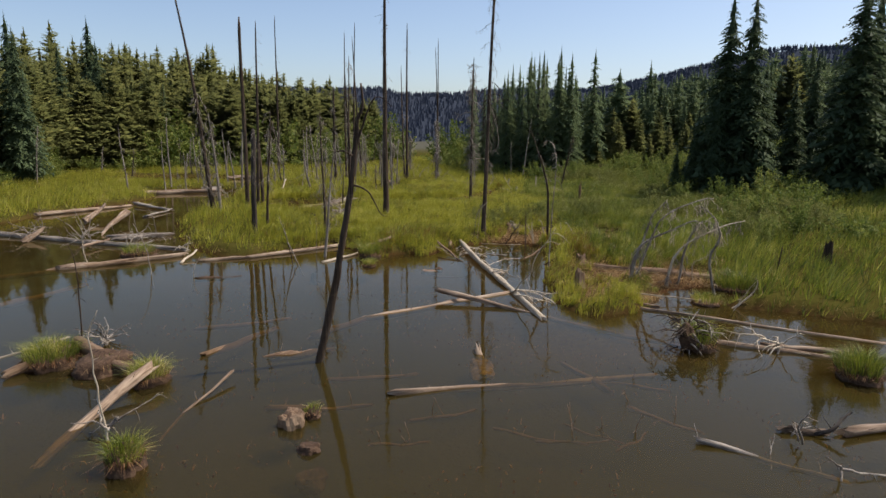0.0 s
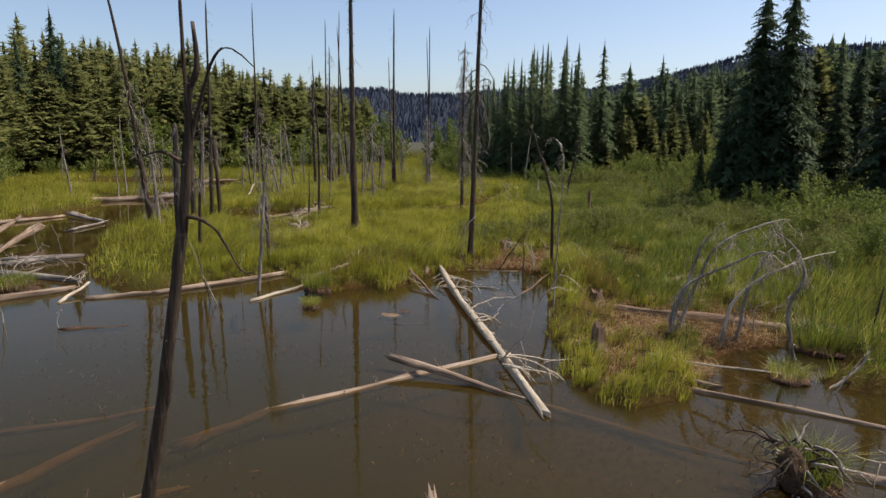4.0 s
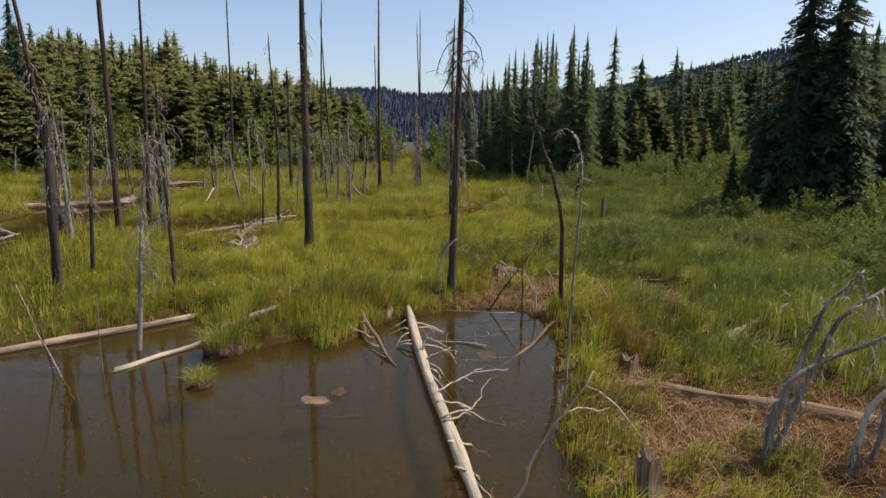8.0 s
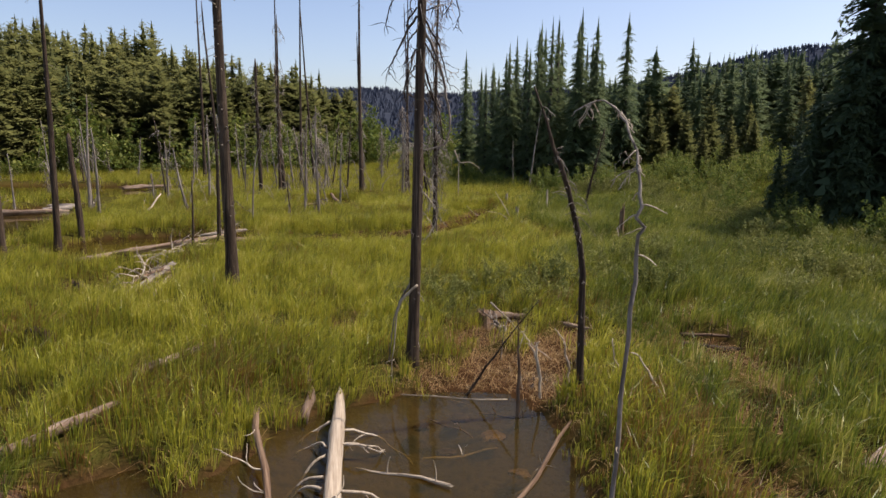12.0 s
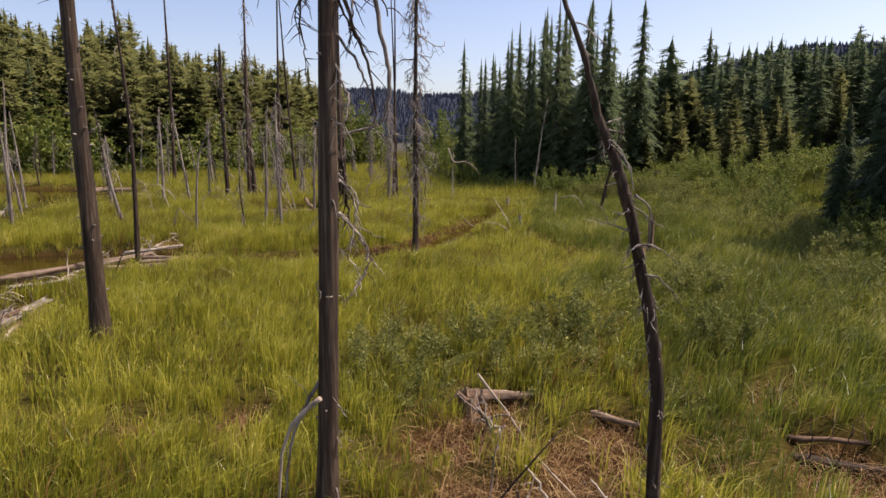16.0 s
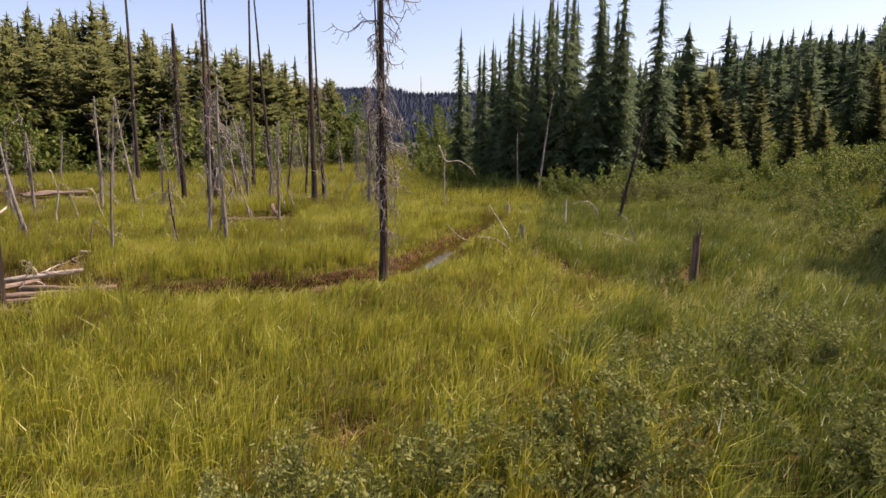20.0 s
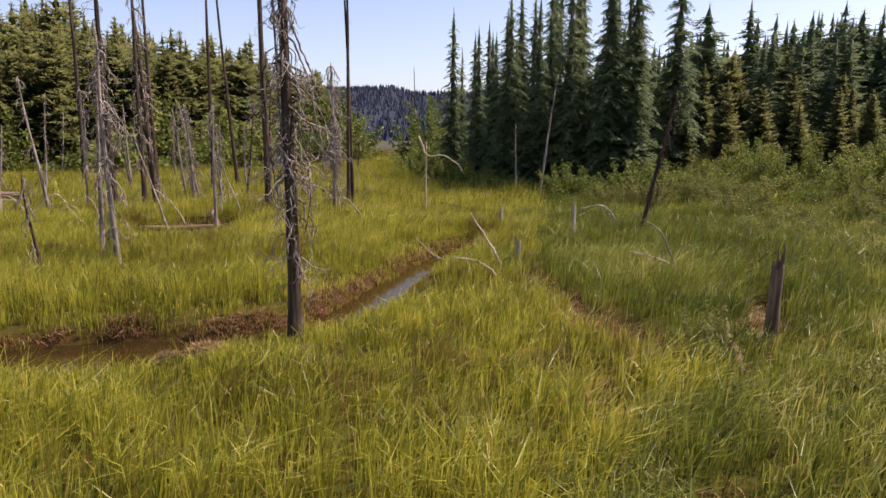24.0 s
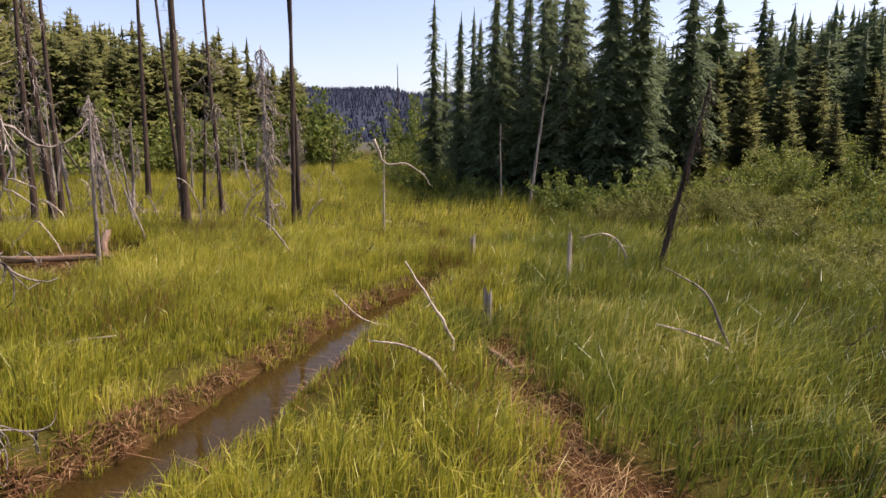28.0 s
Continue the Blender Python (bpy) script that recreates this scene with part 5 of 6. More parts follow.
log((-3.9, 18.3, 0.0), (-2.7, 19.2, -0.05), 0.22, M_ROT, "rotten sunken log by a leaning snag", 3)
log((4.2, 13.1, 0.12), (6.2, 12.0, -0.15), 0.11, M_GREY, "thin dead branch lying in shallow water", 4, stub_len=0.5)
log((5.85, 13.7, 0.08), (6.5, 13.5, 0.1), 0.16, M_SNAG, "short dark broken log", 2)
log((6.8, 13.5, 0.12), (9.2, 14.2, 0.12), 0.18, M_LOG, "tan log lying in shallow water", 2)
log((6.3, 13.4, 0.1), (6.9, 13.6, 0.45), 0.07, M_CHAR, "dark arched branch over the water", 3, 0.3)
log((3.4, 16.2, -0.08), (2.7, 18.5, -0.12), 0.16, M_WETLOG, "short sunken log on the pond bed")
log((-21.5, 39.5, 0.1), (-10.8, 34.5, 0.12), 0.3, M_GREY, "long grey log across the channel mouth", 8, 0.02, stub_len=0.5)
log((-14.0, 29.6, 0.05), (-10.5, 33.2, 0.12), 0.3, M_LOG, "tan log with a ragged root end", 5)
log((-19.0, 43.9, 0.2), (-19.6, 48.2, 0.7), 0.34, M_LOG, "splintered pale log rearing from the channel", taper=0.35)
log((-17.1, 45.0, 0.62), (-16.3, 39.6, 0.12), 0.36, M_LOG, "splintered pale log rearing from the channel", taper=0.35)
log((-18.7, 36.8, 0.05), (-18.4, 38.2, 0.5), 0.3, M_LOG, "broken stub of a pale log", taper=0.6)
log((-16.0, 28.2, -0.1), (-11.9, 32.6, -0.08), 0.24, M_WETLOG, TIP)
log((-13.4, 23.2, -0.12), (-12.0, 27.6, -0.1), 0.22, M_WETLOG, TIP)
log((-24.0, 64.4, 0.15), (-19.0, 68.4, 0.15), 0.4, M_LOG, "tan log lying across the channel end")
log((-15.8, 39.0, 0.08), (-13.2, 40.2, 0.1), 0.18, M_GREY, "grey log floating by the bank", 3)
log((-20.5, 55.2, 0.2), (-17.2, 52.0, 0.1), 0.2, M_GREY, "grey log floating in the channel", 2)
log((-23.5, 48.0, 0.16), (-20.6, 54.9, 0.12), 0.24, M_LOG, "tan log along the far bank")
log((-7.75, 32.8, 0.08), (-4.35, 36.7, 0.12), 0.2, M_LOG, "tan peeled log along the meadow bank", 3, 0.02)
log((-9.5, 31.9, 0.06), (-7.7, 32.9, 0.08), 0.19, M_LOG, "tan peeled log along the meadow bank")
log((-4.7, 31.8, 0.06), (-3.6, 34.0, 0.1), 0.13, M_PALE, "pale thin log at the meadow shore", 1)
log((-3.25, 37.6, 0.16), (-2.2, 39.8, 0.2), 0.17, M_LOG, "pale log half hidden in the sedge")
log((-9.8, 51.1, 0.2), (-7.2, 56.2, 0.25), 0.22, M_LOG, "tan log across the mud pool", 6, stub_len=0.5)
log((-7.4, 54.8, 0.2), (-5.1, 56.0, 0.22), 0.15, M_LOG, "thin tan log across the mud pool", 4)
log((-5.6, 44.2, 0.4), (-5.95, 48.9, 0.5), 0.26, M_GREY, "grey log with roots lying in the sedge", 7, stub_len=0.6)
log((-6.2, 44.6, 0.36), (-5.7, 47.2, 0.6), 0.14, M_ROT, "rotten log lying in the sedge", 3, stub_len=0.5)
log((-8.1, 74.4, 0.5), (-6.0, 70.7, 0.2), 0.24, M_ROT, "reddish broken log by a bare hollow")
log((-6.9, 73.0, 0.22), (-3.9, 73.9, 0.25), 0.2, M_ROT, "dark log across a bare hollow", 2)
log((-5.2, 76.0, 0.7), (-4.3, 73.6, 0.3), 0.2, M_ROT, "pale broken log leaning in a bare hollow", taper=0.8)
log((-20.0, 69.6, 0.15), (-17.2, 72.6, 0.15), 0.3, M_GREY, "grey log in the marsh pool", 2)
log((-26.0, 70.0, 0.15), (-19.8, 71.6, 0.15), 0.3, M_GREY, "grey log in the marsh pool", 2)
log((-13.1, 64.6, 0.25), (-15.0, 71.0, 0.7), 0.14, M_PALE, "pale pole leaning in the marsh", 1)
log((-13.3, 75.4, 0.2), (-14.4, 86.0, 0.25), 0.3, M_GREY, "long grey log in the marsh", 4)
log((-22.4, 85.9, 0.2), (-20.5, 89, 0.2), 0.3, M_LOG, "tan log in the far pool")
log((-13.2, 72.2, 0.2), (-11.0, 76.6, 0.2), 0.22, M_GREY, "grey log in the marsh", 3)
log((-22.0, 87.2, 0.25), (-18.6, 89.4, 0.2), 0.26, M_LOG, "tan log in the far pool")
log((-7.8, 57.7, 0.25), (-6.2, 58.5, 0.4), 0.15, M_PALE, "pale log by the mud pool", 4, stub_len=0.5)
log((-7.0, 57.0, 0.2), (-4.8, 57.2, 0.22), 0.14, M_LOG, "tan log by the mud pool", 2)
log((-9.05, 51.89, 0.3), (-6.82, 57.41, 0.3), 0.2, M_LOG, "long tan log lying over the mud pool", 6, 0.03, stub_len=0.5)
log((-6.52, 55.44, 0.3), (-4.68, 56.5, 0.3), 0.16, M_LOG, "tan log at the mud pool edge", 3, 0.03, stub_len=0.5)
log((-5.87, 53.97, 0.3), (-4.8, 53.84, 0.3), 0.16, M_ROT, "rotten log at the mud pool edge", 3, 0.03, stub_len=0.5)
log((-8.1, 51.06, 0.3), (-6.86, 52.84, 0.3), 0.12, M_GREY, "grey log over the mud pool", 4, 0.03, stub_len=0.5)
log((-5.45, 44.31, 0.3), (-5.18, 47.43, 0.5), 0.2, M_LOG, "split tan log heaped at a muddy hollow", 4, 0.03, stub_len=0.5)
log((-5.8, 44.96, 0.4), (-5.65, 45.96, 0.4), 0.16, M_GREY, "grey log heaped at a muddy hollow", 3, 0.03, stub_len=0.5)
log((-4.99, 44.25, 0.3), (-5.19, 46.24, 0.5), 0.14, M_PALE, "bleached log heaped at a muddy hollow", 5, 0.03, stub_len=0.5)
log((-5.99, 47.12, 0.4), (-5.64, 48.1, 0.4), 0.2, M_ROT, "rotten log heaped at a muddy hollow", 3, 0.03, stub_len=0.5)
log((-19.64, 70.34, 0.2), (-17.04, 72.26, 0.2), 0.3, M_GREY, "grey log across the channel", 3, 0.03, stub_len=0.5)
log((-16.79, 67.3, 0.2), (-15.18, 68.01, 0.2), 0.2, M_LOG, "tan log in the channel", 2, 0.03, stub_len=0.5)
log((-22.63, 87.1, 0.2), (-21.32, 88.56, 0.2), 0.26, M_LOG, "tan log across the channel end", 2, 0.03, stub_len=0.5)
log((-13.66, 74.71, 0.3), (-14.22, 85.79, 0.3), 0.24, M_PALE, "bleached log in the far marsh", 3, 0.03, stub_len=0.5)
log((-12.6, 69.53, 0.3), (-11.66, 74.6, 0.3), 0.2, M_GREY, "grey log in the far marsh", 3, 0.03, stub_len=0.5)
log((-12.67, 63.97, 0.2), (-12.72, 67.11, 1.2), 0.12, M_PALE, "bleached pole leaning in the marsh", 2, 0.03, stub_len=0.5)
log((-13.58, 29.98, 0.05), (-11.78, 31.32, 0.15), 0.26, M_ROT, "rotten log with a mossy end in the log jam", 3, 0.03, stub_len=0.45, group="log jam in the channel")
log((-14.95, 37.42, 0.15), (-13.05, 39.70, 0.15), 0.2, M_GREY, "grey log in the log jam", 4, 0.03, stub_len=0.45, group="log jam in the channel")
log((-20.94, 56.64, 0.15), (-16.79, 51.48, 0.15), 0.16, M_PALE, "bleached log in the channel", 2, 0.03, stub_len=0.45, group="log jam in the channel")
log((-17.30, 47.91, 0.1), (-17.02, 52.14, 0.15), 0.14, M_GREY, "grey log in the channel", 2, 0.03, stub_len=0.45, group="log jam in the channel")
log((-22.09, 66.20, 0.2), (-18.06, 67.92, 0.2), 0.24, M_LOG, "tan log across the channel", 3, 0.03, stub_len=0.45, group="log jam in the channel")
log((-10.02, 31.33, 0.05), (-9.92, 33.17, 0.3), 0.11, M_PALE, "short bleached log at the spit", 0, 0.03, stub_len=0.45, group="log jam in the channel")
log((-8.40, 28.20, 0.0), (-7.15, 28.61, 0.0), 0.2, M_PEAT, "waterlogged mossy log off the spit", 0, 0.03, stub_len=0.45, group="log jam in the channel")
log((-15.07, 34.59, 0.2), (-14.80, 36.74, 0.2), 0.15, M_LOG, "tan log in the log jam", 3, 0.03, stub_len=0.45, group="log jam in the channel")
log((-12.94, 33.35, 0.1), (-12.64, 35.86, 0.3), 0.14, M_GREY, "short grey log in the log jam", 2, 0.03, stub_len=0.45, group="log jam in the channel")
log((-11.50, 32.33, 0.08), (-10.52, 33.37, 0.12), 0.16, M_LOG, "tan log with a ragged root end", 4, 0.03, stub_len=0.45, group="log jam in the channel")
log((-2.64, 37.1, 0.52), (-2.03, 38.9, 0.54), 0.18, M_LOG, "tan log half hidden in the meadow sedge", 1, 0.03)
log((-3.08, 33.9, 0.42), (-2.35, 35.4, 0.54), 0.19, M_LOG, "tan log half hidden in the meadow sedge", 1, 0.03)
log((0.18, 38.17, 0.2), (0.11, 39.07, 0.3), 0.15, M_ROT, "short tan log end in the sedge", 0, 0.03)
log((7.65, 34.07, 0.2), (9.12, 35.61, 0.35), 0.13, M_PALE, "pale peeled log lying in tall sedge", 1, 0.03)
log((5.35, 30.9, 0.14), (10.4, 28.3, 0.12), 0.34, M_ROT, "rotten reddish log with mossy side behind the inlet", 5, 0.02, stub_len=0.35)
log((5.0, 24.8, 0.1), (6.2, 23.8, 0.1), 0.19, M_LOG, "tan log at the inlet mouth")
log((7.7, 34.1, 0.22), (10.6, 37.3, 0.45), 0.2, M_LOG, "pale peeled log lying in tall sedge", 1)
log((5.3, 25.3, 0.3), (7.8, 24.6, 0.12), 0.045, M_PALE, "thin bleached pole lying over the inlet", 0, 0.12)
log((0.3, 36.4, 0.06), (0.05, 38.3, 0.42), 0.2, M_LOG, "short tan log end in the bank")
log((1.0, 37.9, 0.06), (3.5, 37.6, 0.05), 0.03, M_PALE, "thin bleached stick in the shallow water")
log((2.6, 34.0, 0.1), (1.3, 34.6, 0.03), 0.05, M_PALE, "thin bleached stick in the shallow water", 2)
log((2.8, 32.4, -0.02), (4.4, 36.3, 0.16), 0.07, M_ROT, "reddish stick in the shallow water")
log((-0.3, 35.8, 0.4), (0.75, 32.4, 0.0), 0.11, M_ROT, "thin brown pole sloping into the water", 5, stub_len=0.6, limb=(-0.7, -0.4, 0.1))
log((3.25, 43.1, 0.3), (4.5, 43.6, 0.14), 0.2, M_LOG, "splintered pale log end among shrubs", 3, stub_len=0.35, taper=0.7)
log((4.7, 42.9, 0.2), (6.2, 41.9, 0.18), 0.11, M_LOG, "pale rotting log in the sedge", 1)
log((3.5, 43.5, 0.5), (4.5, 39.9, 0.1), 0.035, M_PALE, "thin bleached pole leaning in the sedge")
log((9.2, 57.0, 0.15), (9.6, 55.4, 0.15), 0.12, M_LOG, "pale rotten log end by a broken post", 1)
log((13.8, 49.0, 0.3), (15.5, 51.0, 0.35), 0.12, M_GREY, "grey stick lying under the spruces")
log((7.36, 41.39, 0.12), (9.16, 40.69, 0.12), 0.13, M_SNAG, "dark log in a wet hollow", 5, stub_len=0.5)
log((7.56, 41.79, 0.2), (8.66, 41.49, 0.25), 0.09, M_ROT, "rotten stick in a wet hollow", 3, stub_len=0.4)
log((8.66, 58.33, 0.42), (8.18, 55.89, 0.36), 0.14, M_LOG, "pale thin log hidden in the sedge", 1)
log((5.6, 65.5, 0.12), (6.2, 63.5, 0.14), 0.14, M_ROT, "rotten log in the wet hollow", 2)
for k in range(15):
    x, y = rng.uniform(-15, -5), rng.uniform(59, 78)
    a = rng.uniform(-0.5, 0.6)
    l = rng.uniform(1.2, 3.4)
    log((x, y, 0.3), (x + l * math.cos(a), y + l * math.sin(a), 0.36), rng.uniform(0.1, 0.22), (M_GREY, M_LOG, M_PALE)[k % 3], "weathered log lying in the marsh sedge", 2, 0.06, seed=k + 40, stub_len=0.4, group="logs of the marsh")
for k in range(16):
    x, y = rng.uniform(-22, -3), rng.uniform(76, 118)
    a = rng.uniform(-0.7, 0.7)
    l = rng.uniform(2, 5)
    log((x, y, 0.28), (x + l * math.cos(a), y + l * math.sin(a), 0.3), rng.uniform(0.16, 0.3), M_GREY if k % 2 else M_LOG, "fallen log in the far marsh", 2, seed=k, group="logs of the far marsh")


def fan(x, y, z, n, length, label, way, material, seed=0, radius=1.0):
    """A spray of bleached branches reaching over the water."""
    r = np.random.default_rng(seed)
    ob = empty("dead_branches", *site(x, y), z)
    for k in range(n):
        d = Vector(way) + Vector((r.normal(0, 0.4), r.normal(0, 0.5), r.normal(0, 0.25)))
        s = (r.uniform(-0.5, 0.5) * radius, r.uniform(-2.4, 2.4) * radius, 0.02)
        s = (-s[1] * 0.14, s[1], s[2])
        part("branch", branch_mesh(s, d, length * r.uniform(0.4, 1.15), 0.021, 1.2, r, 3, 0.7), material, ob)
    return tagged(ob, label, "branches")


fan(1.85, 27.4, 0.16, 13, 2.2, "bleached bare branches fanned beside a long bleached log", (1.0, 0.3, 0.45), M_PALE, 5)
fan(1.2, 33.4, 0.14, 9, 1.6, "bleached bare branches beside a long bleached log in shallow water", (0.9, -0.3, 0.35), M_PALE, 6, 0.7)
fan(0.9, 34.6, 0.12, 5, 1.2, "bleached twigs over the pond beside a long bleached log", (-1, -0.2, 0.05), M_PALE, 7, 0.5)
fan(-8.0, 19.4, 0.0, 14, 0.9, "twiggy dead bush standing in the pond", (0.1, 0, 1.1), M_GREY, 8, 0.06)
fan(-5.4, 13.1, 0.2, 6, 0.8, "dead twigs beside a leaning pole", (0.1, 0, 0.4), M_GREY, 9, 0.06)
fan(7.9, 19.2, 0.1, 9, 1.3, "dry branches piled on logs in the pond", (-0.6, -0.3, 0.4), M_PALE, 10, 0.15)
fan(-13.6, 36.6, 0.1, 9, 1.6, "grey dead branches on a floating log", (0.3, 0, 1.0), M_GREY, 11, 0.5)
fan(-19.2, 38.6, 0.15, 12, 1.4, "grey dead branches tangled in the log jam", (0.3, 0, 0.8), M_GREY, 22, 0.4)
fan(-16.0, 37.2, 0.15, 10, 1.2, "grey dead branches tangled in the log jam", (0.2, 0.1, 0.9), M_GREY, 23, 0.4)
fan(-11.0, 34.6, 0.1, 5, 1.2, "pale dead branches at the bank", (0.5, -0.4, 0.4), M_PALE, 12, 0.3)
fan(5.9, 12.6, 0.05, 6, 0.7, "dead twigs sticking out of shallow water", (0.2, 0, 1.0), M_GREY, 13, 0.25)
fan(-7.4, 53.5, 0.25, 9, 1.3, "pale dead branches over the mud pool", (0.2, -0.1, 0.8), M_PALE, 14, 0.5)
fan(-5.8, 46.2, 0.5, 14, 1.1, "pale roots and branches in the sedge", (0.1, -0.2, 0.6), M_PALE, 15, 0.4)
fan(-7.0, 57.8, 0.2, 7, 1.1, "pale dead branches by the mud pool", (0.4, -0.1, 0.7), M_PALE, 16, 0.2)
fan(-3.6, 78.2, 0.2, 8, 0.8, "pale branches piled round a trunk foot", (0.1, -0.3, 0.4), M_PALE, 17, 0.12)
fan(-0.6, 77.6, 0.2, 7, 0.9, "pale branches piled round a trunk foot", (0.5, -0.3, 0.5), M_PALE, 18, 0.12)
fan(1.9, 56.4, 0.15, 5, 0.6, "pale twigs round a trunk foot", (0.3, -0.4, 0.3), M_GREY, 19, 0.05)
fan(3.6, 41.9, 0.15, 8, 0.8, "dead grey twigs standing on bare peat", (0, 0, 1.1), M_GREY, 20, 0.1)


def stump(x, y, h, dia, material, label, seed=0, moss=False):
    """A broken stump with a splintered rim and spreading roots."""
    r = np.random.default_rng(seed + 300)
    ob = empty("stump", *site(x, y), height_at(x, y))
    bm = bmesh.new()
    n, rings = 14, []
    for lv, (u, k) in enumerate(((-0.3, 1.5), (0.05, 1.25), (0.4, 1.0), (0.8, 0.92), (1.0, 0.86))):
        ring = []
        for i in range(n):
            a = 6.283 * i / n
            rr = dia / 2 * k * (1 + 0.16 * math.sin(3 * a + seed) + r.uniform(-0.07, 0.07))
            zz = h * u if u < 0 or u < 1 else h * (0.68 + r.uniform(0.0, 0.42))
            ring.append(bm.verts.new((rr * math.cos(a), rr * math.sin(a), zz)))
        rings.append(ring)
    for a, b in zip(rings, rings[1:]):
        for i in range(n):
            bm.faces.new((a[i], a[(i + 1) % n], b[(i + 1) % n], b[i]))
    c = bm.verts.new((0, 0, h * 0.72))
    for i in range(n):
        bm.faces.new((rings[-1][i], rings[-1][(i + 1) % n], c))
    part("body", bm, material, ob)
    for k in range(5):
        a = r.uniform(0, 6.28)
        part("root", branch_mesh((0.3 * dia * math.cos(a), 0.3 * dia * math.sin(a), 0.1), (math.cos(a), math.sin(a), -0.1), dia * 1.2, dia * 0.1, 0.6, r, 1), material, ob)
    return tagged(ob, label, "stump")


stump(3.3, 42.8, 0.42, 0.32, M_ROT, "rotten tan stump on bare peat", 31)
stump(5.3, 31.9, 0.42, 0.36, M_ROT, "dark broken stump on the muddy bank", 1)
stump(4.3, 26.1, 0.62, 0.32, M_ROT, "brown splintered stump among sedge tufts", 2)
stump(-4.8, 30.4, 0.5, 0.22, M_SNAG, "small dark stump standing in the pond", 3)
stump(-5.5, 39.6, 0.4, 0.3, M_SNAG, "short grey stump in the sedge", 4)
stump(-7.1, 45.0, 0.45, 0.3, M_SNAG, "short dark stump in the sedge", 5)
stump(9.52, 58.6, 1.6, 0.2, M_ROT, "broken grey-brown post-like trunk in tall sedge", 6)
stump(5.55, 72.2, 0.8, 0.14, M_GREY, "thin broken stub in the sedge", 7)
stump(7.58, 69.5, 1.2, 0.1, M_PALE, "bleached split stub standing in the sedge", 8)
stump(5.75, 66.6, 0.8, 0.17, M_GREY, "splintered grey stub beside the wet hollow", 9)
stump(16.6, 88.5, 0.7, 0.8, M_ROT, "upturned brown root clump on the bank", 11)
stump(14.0, 30.0, 0.9, 0.3, M_SNAG, "dark broken trunk in the sedge", 12)
stump(-5.2, 39.5, 0.35, 0.22, M_SNAG, "short grey stump in the sedge", 13)
stump(14.6, 78.0, 0.6, 0.5, M_CHAR, "dark root clump among bushes", 14)

# upturned root in the pond
ob = empty("root_wad", *site(5.75, 19.1), 0.0)
r = np.random.default_rng(77)
bm = bmesh.new()
bmesh.ops.create_icosphere(bm, subdivisions=3, radius=0.2)
for v in bm.verts:
    v.co *= 1 + 0.5 * noise.noise(v.co * 5)
    v.co.z = v.co.z * 1.6 + 0.35
part("root_ball", bm, M_PEAT, ob)
for k in range(46):
    a = r.uniform(0, 6.28)
    u = r.uniform(-0.1, 1.0)
    part("root", branch_mesh((0.2 * math.cos(a), 0.2 * math.sin(a), 0.1 + 0.7 * u), (math.cos(a), math.sin(a) * 0.7, r.uniform(-0.6, 0.9)), r.uniform(0.25, 0.75), 0.02, 0.8, r, 3), M_SNAG if k % 3 else M_GREY, ob)
tagged(ob, "upturned mass of dark roots and peat in the pond", "root wad")


def rock(x, y, z, size, material, label, seed, name="rock"):
    bm = bmesh.new()
    bmesh.ops.create_icosphere(bm, subdivisions=3, radius=1)
    for v in bm.verts:
        k = 1 + 0.35 * noise.noise(v.co * 1.3 + Vector((seed * 7.3, 0, 0))) + 0.16 * noise.noise(v.co * 4 + Vector((seed, 3, 0))) + 0.12 * noise.noise(v.co * 9 + Vector((seed, 3, 5)))
        v.co = Vector((v.co.x * size[0] * k, v.co.y * size[1] * k, max(-1, min(v.co.z * 1.2, 0.75)) * size[2] * k))
    ob = part(name, bm, material, None)
    ob.location = (*site(x, y), z)
    return tagged(ob, label, name.replace("_", " "))


rock(-2.12, 12.7, 0.0, (0.2, 0.17, 0.13), M_PEAT, "small reddish stone breaking the pond surface", 2)
rock(-2.6, 13.9, 0.0, (0.24, 0.26, 0.26), M_ROT, "blocky brown rotten stump breaking the pond surface", 21, "sunken_stump")
rock(-2.0, 12.2, -0.3, (0.25, 0.25, 0.15), M_PEAT, "dark sunken stone on the pond bed", 3)
log((1.0, 18.1, -0.4), (0.78, 18.8, 0.13), 0.22, M_LOG, "pale tip of a sunken log breaking the surface", taper=0.75)
for x, y, a, l, dia in ((0.9, 14.2, -0.4, 1.7, 0.06), (1.6, 13.6, 0.1, 1.3, 0.05), (2.2, 14.4, -0.7, 1.2, 0.05), (-0.6, 14.6, 0.5, 1.4, 0.07), (-1.2, 13.4, 0.2, 1.0, 0.06), (2.9, 13.2, 0.9, 1.2, 0.05), (-3.3, 15.2, 0.15, 1.9, 0.12), (3.6, 15.4, -0.9, 1.6, 0.09), (-2.4, 17.1, 0.3, 1.9, 0.1), (4.6, 16.4, 2.6, 1.5, 0.08), (-0.4, 29.8, 0.2, 0.9, 0.07), (-6.5, 21.5, 0.6, 2.6, 0.14)):
    log((x, y, -0.12), (x + l * math.cos(a), y + l * math.sin(a), -0.16), dia, M_WETLOG, "crooked branch sunk on the silty pond bed", 3, 0.12, seed=int(x * 9), stub_len=0.5, group="sunken branches")
rock(0.85, 18.0, -0.2, (0.28, 0.6, 0.16), M_STONE, "sunken brown stone on the pond bed", 5)
rock(-0.57, 30.2, -0.07, (0.3, 0.2, 0.10), M_ROT, "flat brown clod breaking the pond surface", 6, "peat_clod")
rock(-0.18, 30.7, -0.06, (0.15, 0.2, 0.1), M_PEAT, "small brown clod breaking the pond surface", 7, "peat_clod")
